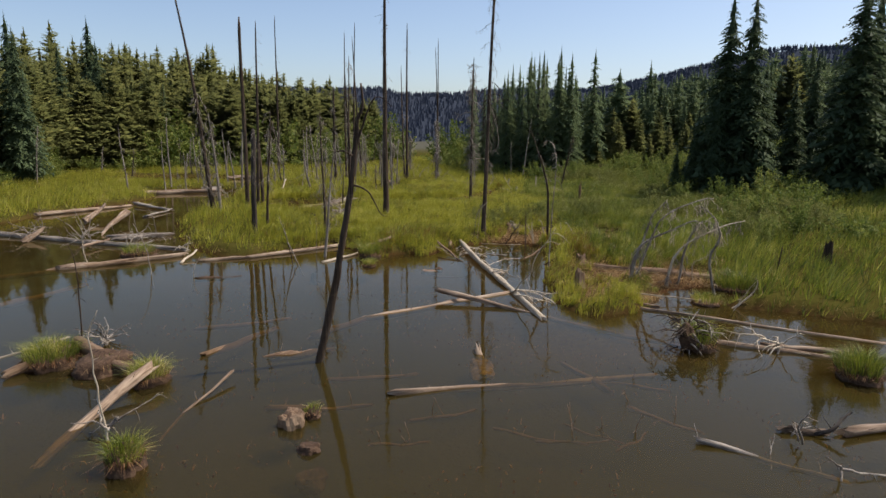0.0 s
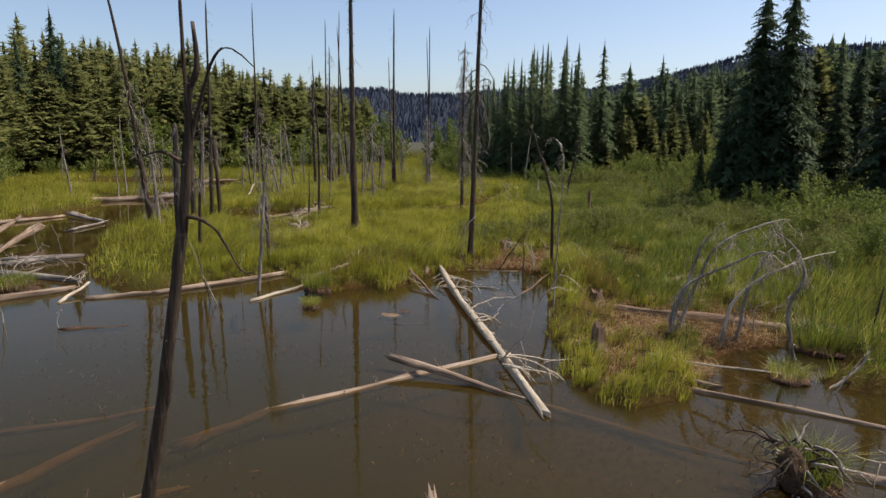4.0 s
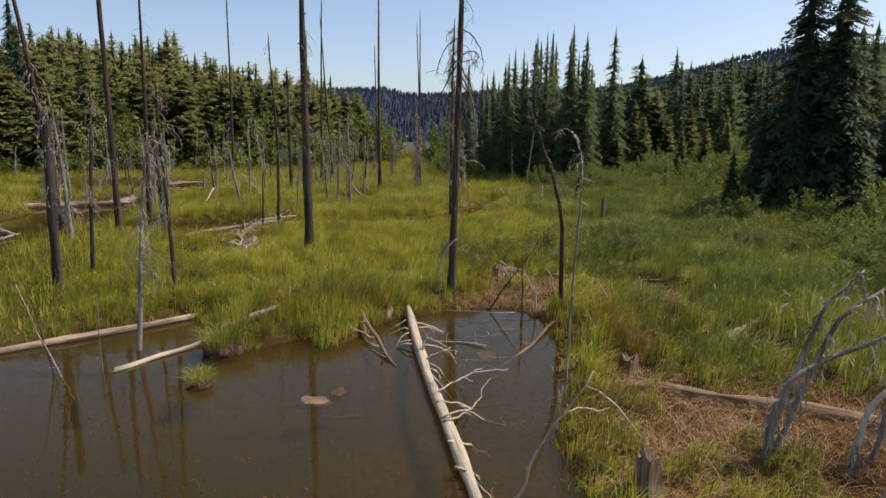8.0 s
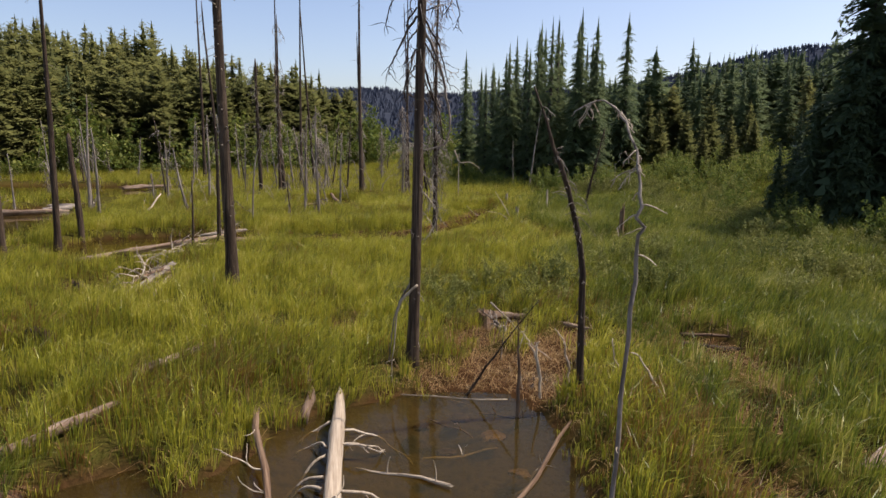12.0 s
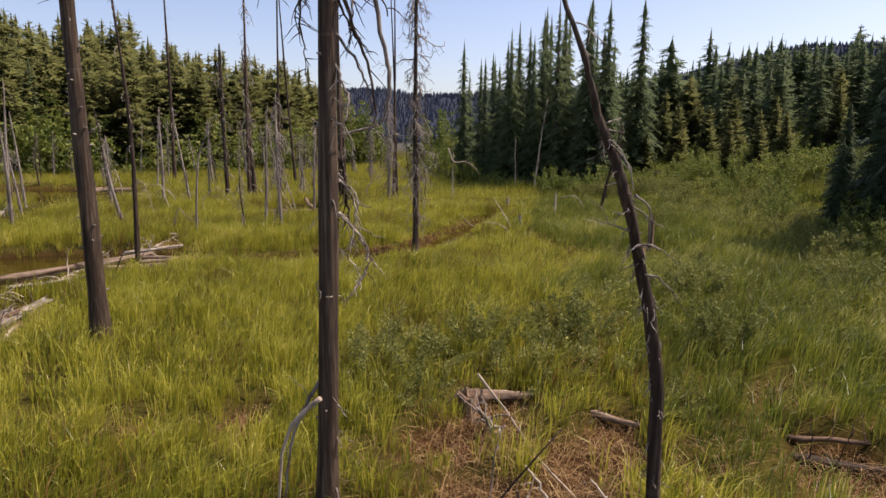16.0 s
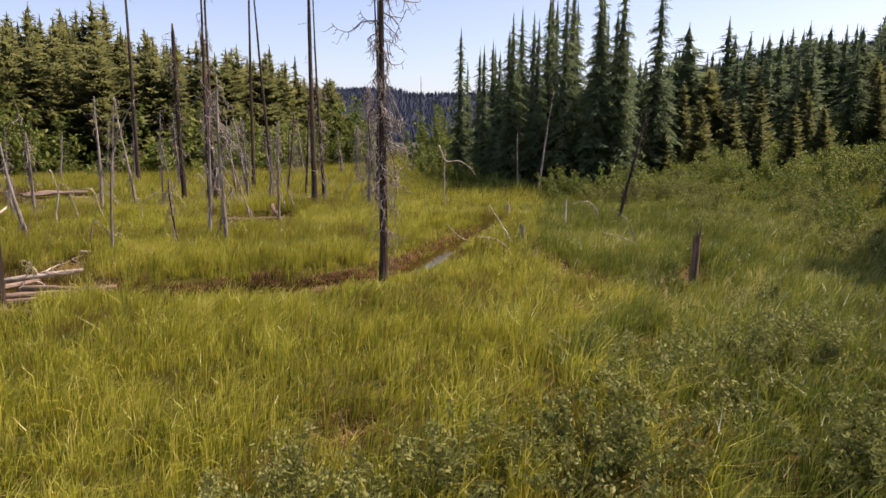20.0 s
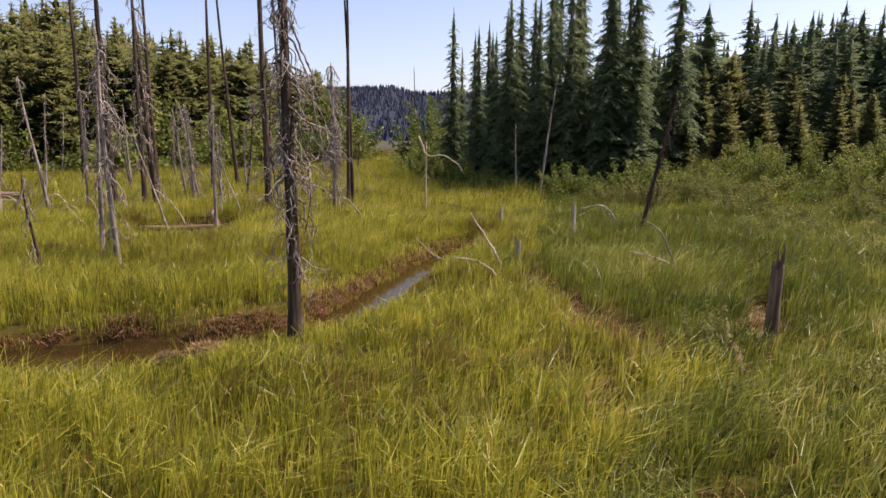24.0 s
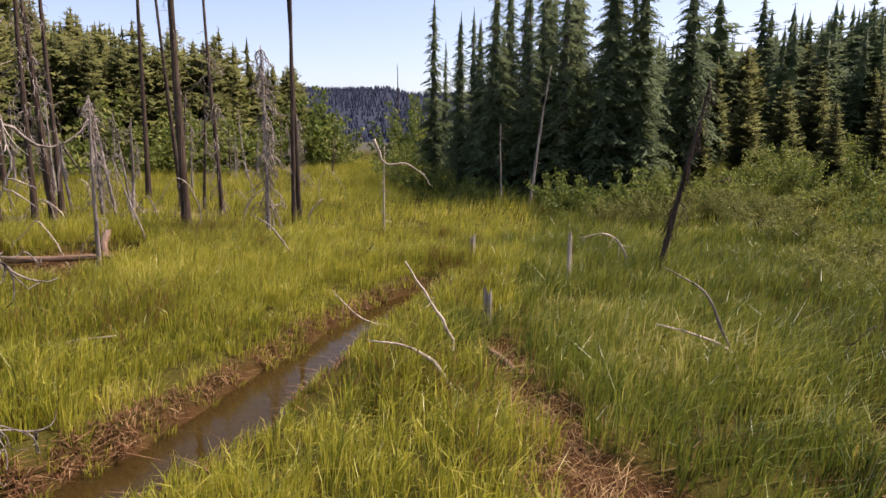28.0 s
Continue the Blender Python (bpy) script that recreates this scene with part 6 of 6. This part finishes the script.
for k, (x, y, s) in enumerate(((2.5, 35.4, 0.3), (3.2, 36.1, 0.35), (2.1, 36.5, 0.25), (3.5, 34.7, 0.3), (2.7, 36.9, 0.3))):
    rock(x, y, -0.09, (s * 0.5, s * (0.3 + 0.2 * (k % 3)), 0.045), M_ROT if k % 2 else M_PEAT, "brownish clump of algae in shallow water", 40 + k, "algae_clump")
for k, (x, y, a, l) in enumerate(((2.2, 35.0, 0.4, 1.1), (2.9, 35.9, 2.4, 0.9), (3.4, 33.9, 1.2, 1.2), (2.0, 33.0, 0.2, 1.0), (3.0, 37.0, -0.3, 0.9), (2.4, 31.5, 0.9, 1.1))):
    log((x, y, 0.02), (x + l * math.cos(a), y + l * math.sin(a), 0.04), 0.035, (M_PALE, M_ROT, M_GREY)[k % 3], "thin stick floating in shallow water", 2, 0.15, seed=k, stub_len=0.3, group="sticks in the shallows")
rock(2.6, 33.4, -0.06, (0.24, 0.26, 0.07), M_ROT, "orange clump of algae in shallow water", 8, "algae_clump")
# ---- blades and leaves ----


def blade_mesh(name, x, y, z, h, w, lean_x, lean_y, bend, simple=False):
    """Grass blades, each bent once above its middle, from arrays."""
    n = len(x)
    a = rng.uniform(0, 6.283, n)
    ux, uy = np.cos(a) * w / 2, np.sin(a) * w / 2
    lx, ly = lean_x * h, lean_y * h
    if simple:
        V = np.empty((n, 3, 3), np.float32)
        V[:, 0] = np.stack([x - ux, y - uy, z - 0.03], 1)
        V[:, 1] = np.stack([x + ux, y + uy, z - 0.03], 1)
        V[:, 2] = np.stack([x + lx * (1 + 0.5 * bend), y + ly * (1 + 0.5 * bend), z + h * (1 - 0.2 * bend)], 1)
        return mesh_of(name, V.reshape(-1, 3), np.arange(3 * n, dtype=np.int32).reshape(-1, 3))
    V = np.empty((n, 5, 3), np.float32)
    V[:, 0] = np.stack([x - ux, y - uy, z - 0.03], 1)
    V[:, 1] = np.stack([x + ux, y + uy, z - 0.03], 1)
    mx, my, mz = x + lx * 0.38, y + ly * 0.38, z + h * 0.6
    V[:, 2] = np.stack([mx - ux * 0.85, my - uy * 0.85, mz], 1)
    V[:, 3] = np.stack([mx + ux * 0.85, my + uy * 0.85, mz], 1)
    V[:, 4] = np.stack([x + lx * (1 + bend), y + ly * (1 + bend), z + h * (1 - 0.3 * bend)], 1)
    k = np.arange(n, dtype=np.int32)[:, None, None] * 5
    T = (np.array([(0, 1, 3), (0, 3, 2), (2, 3, 4)], np.int32)[None] + k).reshape(-1, 3)
    return mesh_of(name, V.reshape(-1, 3), T)


def meadow(name, n, per, x0, x1, y0, y1, h0, h1, w, spread, label, material, keep, simple=False):
    """Sedge in tufts: n tuft places tried, each with that many blades leaning out of it."""
    x, y = rng.uniform(x0, x1, n), rng.uniform(y0, y1, n)
    ok = keep(x, y)
    x, y = x[ok], y[ok]
    z, d, mud = land(x, y)
    m = len(x)
    thin = smooth_noise(x, y, 1.6, 21) + 0.5 * smooth_noise(x, y, 0.5, 26)
    ok = (d > -0.1) & (mud < rng.uniform(0.12, 1.0, m)) & (thin > rng.uniform(-0.1, 0.74, m)) & (d + 0.1 > rng.uniform(-0.2, 0.28, m))
    x, y, d = x[ok], y[ok], d[ok]
    m = len(x)
    size = rng.uniform(0.65, 1.25, m) * (0.42 + 0.45 * smooth_noise(x, y, 3.5, 24) + 0.62 * smooth_noise(x, y, 0.9, 27)) * np.clip(0.42 + 0.8 * d, 0.45, 1)
    spit = np.clip(1.5 - np.hypot((x - 6.4) / 2.6, (y - 27) / 3.4), 0, 1)
    size = size * (1 - 0.5 * spit) * np.where(line_distance(x, y, BROOK) < 0.9, 0.66, 1.0)
    wind = 0.07 + 0.17 * smooth_noise(x, y, 2.5, 25)
    count = rng.integers(int(per * 0.6), int(per * 1.4) + 1, m)
    i = np.repeat(np.arange(m), count)
    q = len(i)
    a, rad = rng.uniform(0, 6.283, q), spread * np.sqrt(rng.random(q))
    px, py = x[i] + rad * np.cos(a), y[i] + rad * np.sin(a)
    pz = np.maximum(land(px, py)[0], -0.03)
    h = rng.uniform(h0, h1, q) * size[i]
    out = 0.36 * rad / spread
    lx = wind[i] + out * np.cos(a) + rng.normal(0, 0.12, q)
    ly = -0.04 + out * np.sin(a) + rng.normal(0, 0.12, q)
    me = blade_mesh(name, *site(px, py), pz, h, w * rng.uniform(0.7, 1.3, q), lx, ly, rng.uniform(0.05, 0.9, q), simple)
    return tagged(part(name, me, material, None), label, "grass", kind="stuff")


near = lambda x, y: (x > -1.0 - 0.30 * np.abs(y - 30) - 5) & (x < 6 + 0.42 * np.clip(y - 22, 0, 30))
meadow("sedge_meadow", 54000, 14, -16, 19, 21, 78, 0.35, 0.72, 0.0125, 0.11, "tall yellow-green sedge of the marsh meadow", M_SEDGE, lambda x, y: near(x, y) & (x < 6.2 + 3.0 * (smooth_noise(x, y, 2.5, 41) - 0.5)))
meadow("sedge_east", 19000, 13, 4, 19, 21, 78, 0.35, 0.72, 0.0125, 0.11, "deeper green sedge along the eastern side of the meadow", M_SEDGE_GREEN, lambda x, y: near(x, y) & (x >= 6.2 + 3.0 * (smooth_noise(x, y, 2.5, 41) - 0.5)))
beyond = lambda x, y: (~near(x, y) | (y > 76)) & (x > edge_x(y, LEFT_EDGE) - 4) & (x < edge_x(y, RIGHT_EDGE) + 32)
meadow("sedge_far", 50000, 7, -40, 8, 14, 150, 0.42, 0.74, 0.030, 0.16, "pale green sedge beyond the brook and channel", M_SEDGE, beyond, True)
meadow("sedge_bank", 30000, 7, 8, 46, 14, 112, 0.42, 0.74, 0.030, 0.16, "deeper green sedge of the eastern bank", M_SEDGE_GREEN, beyond, True)


def straw():
    """Flattened dead stalks on mud patches and along the banks."""
    n = 90000
    x, y = rng.uniform(-12, 14, n), rng.uniform(22, 76, n)
    z, d, mud = land(x, y)
    ok = ((mud > rng.uniform(0.3, 1.2, n)) | ((d > 0) & (d < 0.35) & (rng.random(n) < 0.4) & (line_distance(x, y, BROOK) > 1.0))) & (d > -0.02)
    x, y = x[ok], y[ok]
    for mx, my, s in MUD_SPOTS:
        k = int(750 * s)
        px, py = rng.normal(mx, s * 0.75, k), rng.normal(my, s * 1.3, k)
        x, y = np.concatenate([x, px]), np.concatenate([y, py])
    k = 1500
    u = rng.uniform(0, len(SEEP) - 1.001, k)
    px, py = (np.interp(u, range(len(SEEP)), [p[q] for p in SEEP]) + rng.normal(0, 0.35, k) for q in (0, 1))
    x, y = np.concatenate([x, px]), np.concatenate([y, py])
    z, d, mud = land(x, y)
    ok = d > 0.02
    x, y, z = x[ok], y[ok], z[ok]
    m = len(x)
    me = blade_mesh("dead_straw", *site(x, y), z + 0.03, rng.uniform(0.07, 0.17, m), rng.uniform(0.006, 0.012, m), rng.normal(0, 1.6, m), rng.normal(0, 1.6, m), rng.uniform(0.5, 1.0, m))
    tagged(part("dead_straw", me, M_STRAW, None), "reddish flattened dead stalks on the mud", "dead grass", kind="stuff")


straw()


def litter():
    """Leaves, bark and twigs lying on the silt of the pond."""
    n = 5200
    x, y = rng.uniform(-9, 9, n), rng.uniform(7, 31, n)
    z, d, mud = land(x, y)
    ok = (d < -0.15) & (smooth_noise(x, y, 1.4, 61) + 0.4 * smooth_noise(x, y, 0.4, 62) > 0.72)
    x, y, z = x[ok], y[ok], z[ok]
    m = len(x)
    me = blade_mesh("pond_litter", *site(x, y), z + 0.04, rng.uniform(0.02, 0.06, m), rng.uniform(0.012, 0.05, m), rng.normal(0, 1.0, m), rng.normal(0, 1.0, m), rng.uniform(0.2, 0.6, m))
    tagged(part("pond_litter", me, M_RUST, None), "brown leaf and bark litter on the pond bed", "leaf litter", kind="stuff")


litter()


def brook_fringe():
    """Rusty dead sedge and peat crumbs hanging over the brook's edge."""
    n = 6000
    u = rng.uniform(1.0, len(BROOK) - 1.001, n)
    k = np.arange(len(BROOK))
    x, y, w = (np.interp(u, k, [p[q] for p in BROOK]) for q in (0, 1, 2))
    side = np.where(rng.random(n) < 0.8, -1, 1)
    off = side * (w + rng.uniform(0.0, 0.34, n))
    i = np.minimum(u.astype(int), len(BROOK) - 2)
    tx, ty = (np.array([BROOK[q + 1][c] - BROOK[q][c] for q in range(len(BROOK) - 1)])[i] for c in (0, 1))
    tl = np.hypot(tx, ty)
    x, y = x + ty / tl * off, y - tx / tl * off
    z, d, mud = land(x, y)
    ok = (d > 0.0) & (smooth_noise(x, y, 0.5, 51) > 0.36)
    x, y, z = x[ok], y[ok], np.maximum(z[ok], 0.0)
    m = len(x)
    me = blade_mesh("brook_fringe", *site(x, y), z + 0.02, rng.uniform(0.04, 0.12, m), rng.uniform(0.010, 0.02, m), rng.normal(0, 1.2, m), rng.normal(0, 1.2, m), rng.uniform(0.4, 1.3, m))
    tagged(part("brook_fringe", me, M_RUST, None), "rusty brown dead sedge along the brook banks", "dead grass", kind="stuff")


brook_fringe()


def tussock(x, y, radius, h, n, label, green=M_SEDGE_GREEN, seed=0, mound=0.25):
    """A grassy hummock: peat mound and its own blades."""
    r = np.random.default_rng(seed + 500)
    ob = empty("sedge_tussock", *site(x, y), 0.0)
    bm = bmesh.new()
    bmesh.ops.create_icosphere(bm, subdivisions=3, radius=1)
    for v in bm.verts:
        k = 1 + 0.4 * noise.noise(v.co * 2.1 + Vector((seed, 0, 0)))
        v.co = Vector((v.co.x * radius * k, v.co.y * radius * k * 1.15, v.co.z * mound * k + 0.02))
    for f in bm.faces:
        f.smooth = True
    part("mound", bm, M_PEAT, ob, "brown peaty mound")
    a, q = r.uniform(0, 6.283, n), np.sqrt(r.random(n)) * radius * 0.9
    px, py = q * np.cos(a), q * np.sin(a) * 1.1
    pz = mound * np.sqrt(np.clip(1 - (q / radius) ** 2, 0.02, 1)) * 0.8
    me = blade_mesh("grass", px, py, pz, r.uniform(0.6, 1.15, n) * h, r.uniform(0.007, 0.013, n), px / radius * 0.7 + r.normal(0, 0.2, n), py / radius * 0.5 + r.normal(0, 0.2, n), r.uniform(0.2, 1.0, n))
    part("grass", me, green, ob, "green sedge blades")
    m = n // 3
    a, q = r.uniform(0, 6.283, m), radius * r.uniform(0.7, 1.05, m)
    me = blade_mesh("dead_skirt", q * np.cos(a), q * np.sin(a) * 1.1, np.full(m, mound * 0.45), r.uniform(0.08, 0.17, m), r.uniform(0.008, 0.014, m), np.cos(a) * 0.6, np.sin(a) * 0.6, r.uniform(1.2, 3.4, m))
    part("dead_skirt", me, M_RUST, ob, "rusty dead blades")
    return tagged(ob, label, "grass tussock", "tussocks in the pond")


tussock(-8.4, 17.5, 0.52, 0.42, 900, "grassy hummock on old logs in the pond", seed=1, mound=0.3)
tussock(-7.2, 17.2, 0.55, 0.12, 150, "bare peaty hummock on old logs in the pond", seed=2, mound=0.32)
tussock(-5.9, 16.3, 0.36, 0.36, 520, "grassy hummock beside a propped log", seed=3)
tussock(-4.72, 11.9, 0.25, 0.34, 420, "small grassy stump hummock in the pond", seed=4, mound=0.36)
tussock(8.75, 16.9, 0.42, 0.55, 800, "tall grassy hummock in the pond", seed=5)
tussock(-2.3, 14.3, 0.14, 0.2, 60, "tiny grass tuft on a pond stone", seed=6, mound=0.12)
tussock(-2.8, 31.0, 0.22, 0.32, 260, "small sedge tuft off the meadow shore", seed=7, mound=0.1)
tussock(-3.0, 33.4, 0.4, 0.5, 500, "sedge tuft at the meadow shore", seed=8)
tussock(6.1, 19.3, 0.35, 0.6, 450, "green sedge tuft behind an upturned root", seed=9)
tussock(7.9, 24.6, 0.38, 0.34, 300, "sedge tuft at the inlet", seed=10, mound=0.1)
tussock(9.6, 27.0, 0.6, 0.6, 900, "sedge tuft at the inlet", seed=11, mound=0.1)
tussock(-12.2, 33.2, 0.6, 0.4, 600, "sedge tuft on the spit", seed=12)
for k, (x, y, q) in enumerate(((0.3, 57.4, 0.26), (0.6, 57.25, 0.22), (0.95, 56.7, 0.16), (-0.1, 56.8, 0.16))):
    tussock(x, y, q, 0.16, int(1500 * q), "heap of pale dead straw between the brook pools", M_STRAW, 30 + k, 0.16)
log((-8.9, 16.4, 0.1), (-8.2, 18.2, 0.3), 0.24, M_ROT, "rotten log under a grassy hummock", 3)
log((-8.2, 18.3, 0.3), (-6.1, 16.4, 0.15), 0.3, M_ROT, "rotten log between two hummocks", 4)
log((-10.0, 16.6, 0.12), (-8.3, 18.1, 0.5), 0.07, M_PALE, "bleached stick leaning on a hummock", 2)


def bush(seed, radius, h, leaves, size, material, label, stems=5, clump=0.055):
    """An open bush: stems fanning out, each with leaves along its upper part."""
    r = np.random.default_rng(seed + 700)
    ob = empty("bush", 0, 0, 0)
    centres = []
    for k in range(stems * 6):
        a = r.uniform(0, 6.283)
        q = radius * r.uniform(0.1, 1.0)
        top = h * r.uniform(0.5, 1.1) * (1 - 0.35 * q / radius)
        line = twig_line((0.25 * q * math.cos(a), 0.25 * q * math.sin(a), -0.1), (q * math.cos(a), q * math.sin(a), top), math.hypot(q, top), 0.15, r, 6)
        if k < stems:
            bm = bmesh.new()
            tube(bm, line, [0.012 * (1 - 0.13 * i) for i in range(7)], 4)
            part("stem", bm, M_BARK, ob)
        n = leaves // (stems * 6)
        u = 0.25 + 0.75 * r.random(n) ** 0.7
        f = u * 5.999
        i0 = f.astype(int)
        pts = np.array([tuple(p) for p in line])
        c = pts[i0] + (pts[np.minimum(i0 + 1, 6)] - pts[i0]) * (f - i0)[:, None]
        centres.append(c + r.normal(0, clump * radius, (n, 3)) * [1, 1, 0.8])
    c = np.concatenate(centres)
    c[:, 2] = np.maximum(c[:, 2], 0.05)
    n = len(c)
    d = r.normal(0, 1, (n, 3)) + [0, 0, 0.4]
    d /= np.linalg.norm(d, axis=1)[:, None]
    e = np.cross(d, r.normal(0, 1, (n, 3)))
    e /= np.linalg.norm(e, axis=1)[:, None] + 1e-9
    s = size * r.uniform(0.6, 1.3, n)[:, None]
    V = np.stack([c - d * s, c + e * s * 0.45, c + d * s, c - e * s * 0.45], 1).reshape(-1, 3)
    T = (np.array([(0, 1, 2), (0, 2, 3)])[None] + np.arange(n)[:, None, None] * 4).reshape(-1, 3)
    part("leaves", mesh_of("leaves", V, T), material, ob)
    return tagged(ob, label, "bush")


WILLOWS = [bush(1, 1.1, 1.7, 1700, 0.06, M_WILLOW, "leafy yellow-green willow bush at the meadow edge"), bush(2, 0.9, 2.0, 1600, 0.06, M_WILLOW, "leafy yellow-green willow bush at the meadow edge"), bush(3, 1.4, 1.4, 1800, 0.06, M_WILLOW, "leafy yellow-green willow bush at the meadow edge")]
DWARFS = [bush(4, 0.85, 1.05, 3300, 0.03, M_DWARF, "low grey-green dwarf shrub in the sedge"), bush(5, 0.95, 0.95, 3500, 0.03, M_DWARF, "low grey-green dwarf shrub in the sedge"), bush(6, 0.7, 1.15, 3000, 0.03, M_DWARF, "low grey-green dwarf shrub in the sedge")]
seeded = set()


def set_bush(stock, x, y, k, group):
    b = stock[rng.integers(len(stock))]
    m = pose(*site(x, y), height_at(x, y) - 0.03, 0, 0, rng.uniform(0, 360)) @ Matrix.Diagonal((k, k, k * rng.uniform(0.85, 1.15), 1))
    if b.name in seeded:
        b = copy_thing(b, Matrix.Identity(4))
    seeded.add(b.name)
    b.matrix_basis = m
    tagged(b, group=group)


for x, y, k in ((2.5, 44.2, 1.0), (3.5, 45.4, 1.0), (5.2, 45.9, 1.2), (4.5, 43.9, 0.8), (5.5, 45.1, 1.0), (8.7, 50.1, 1.2), (8.0, 46.6, 1.1), (2.0, 44.9, 0.9), (7.6, 49.4, 1.1), (9.4, 51.0, 1.0), (6.4, 48.3, 1.2), (5.0, 46.9, 1.0), (7.9, 45.6, 1.1), (6.0, 49.5, 0.8),
                (5.6, 51.5, 0.7), (4.1, 46.3, 0.8), (2.5, 43.0, 0.7), (1.6, 43.9, 0.8), (9.9, 54.6, 0.9), (7.3, 53.6, 0.7), (10.4, 48.4, 1.1), (11.0, 45.5, 1.0), (8.0, 57.0, 0.7), (6.3, 42.6, 0.6)):
    set_bush(DWARFS, x, y, k, "dwarf shrubs in the meadow")
for k in range(60):
    y = rng.uniform(40, 86)
    x = edge_x(y, RIGHT_EDGE) - rng.uniform(-3, 3.0)
    set_bush(DWARFS, x, y, rng.uniform(0.9, 1.5), "dwarf shrubs on the right bank")
for x, y, k in ((13.0, 40.0, 0.8), (15.2, 42.5, 0.9), (17.0, 44.0, 1.1), (18.4, 42.0, 1.1), (16.2, 47.0, 1.0), (18.0, 48.5, 1.2), (19.6, 51.0, 1.2), (17.4, 53.0, 0.9), (15.8, 55.5, 0.9), (20.0, 46.0, 1.2), (21.5, 49.0, 1.2), (19.5, 56.0, 1.1), (17.0, 60.0, 1.0), (16.0, 65.0, 0.9), (18.5, 63.0, 1.1), (17.5, 69.0, 1.0), (22, 53, 1.2), (14.0, 36.0, 0.8), (16.0, 37.5, 0.9), (18.5, 36.5, 1.1)):
    set_bush(WILLOWS, x, y, k, "willows below the spruces")
for x, y, k in ((1.6, 103, 1.0), (2.4, 99, 0.9), (3.4, 97, 1.0), (4.4, 95, 1.1), (5.0, 92.5, 0.8), (6.0, 91, 0.9), (7.0, 89.5, 0.8), (9.4, 86.5, 1.1), (10.2, 86.0, 1.2), (11.2, 85.4, 1.1), (12.2, 85.0, 1.2), (13.2, 85.4, 1.2), (14.2, 86.0, 1.0), (15.4, 86.6, 0.9), (16.6, 87.6, 1.0), (17.6, 89.0, 1.1), (18.8, 90.4, 1.1), (20.0, 92, 1.2), (21.5, 93.4, 1.1), (23.0, 94.5, 1.1), (24.5, 93.5, 1.2), (26.0, 92.0, 1.2), (27.5, 90.5, 1.1), (29, 89, 1.2), (0.6, 108, 1.1), (-0.4, 114, 1.2), (0.4, 120, 1.6), (1.4, 117, 1.7), (-0.6, 126, 3.0), (1.2, 124, 3.3), (3.0, 126, 3.0), (0.3, 131, 2.8), (2.6, 121, 2.4), (19, 84, 1.0), (21, 81, 1.2), (23, 83, 1.2), (25, 85, 1.2), (18, 78, 0.9), (20.5, 76.5, 1.0)):
    set_bush(WILLOWS, x, y, k, "willows on the far bank")
for k in range(34):
    y = rng.uniform(58, 132)
    x = edge_x(y, LEFT_EDGE) + rng.uniform(-1, 3.0)
    set_bush(WILLOWS, x, y, rng.uniform(0.9, 1.7), "willows along the pine wood")
for k in range(46):
    y = rng.uniform(102, 138)
    set_bush(WILLOWS, edge_x(y, LEFT_EDGE) + rng.uniform(-1.5, 2.2), y, rng.uniform(2.4, 4.2), "leafy thicket before the pine wood")
for k in range(44):
    y = rng.uniform(84, 112)
    set_bush(WILLOWS, rng.uniform(18, 44), y, rng.uniform(0.8, 1.3), "willows on the far bank")
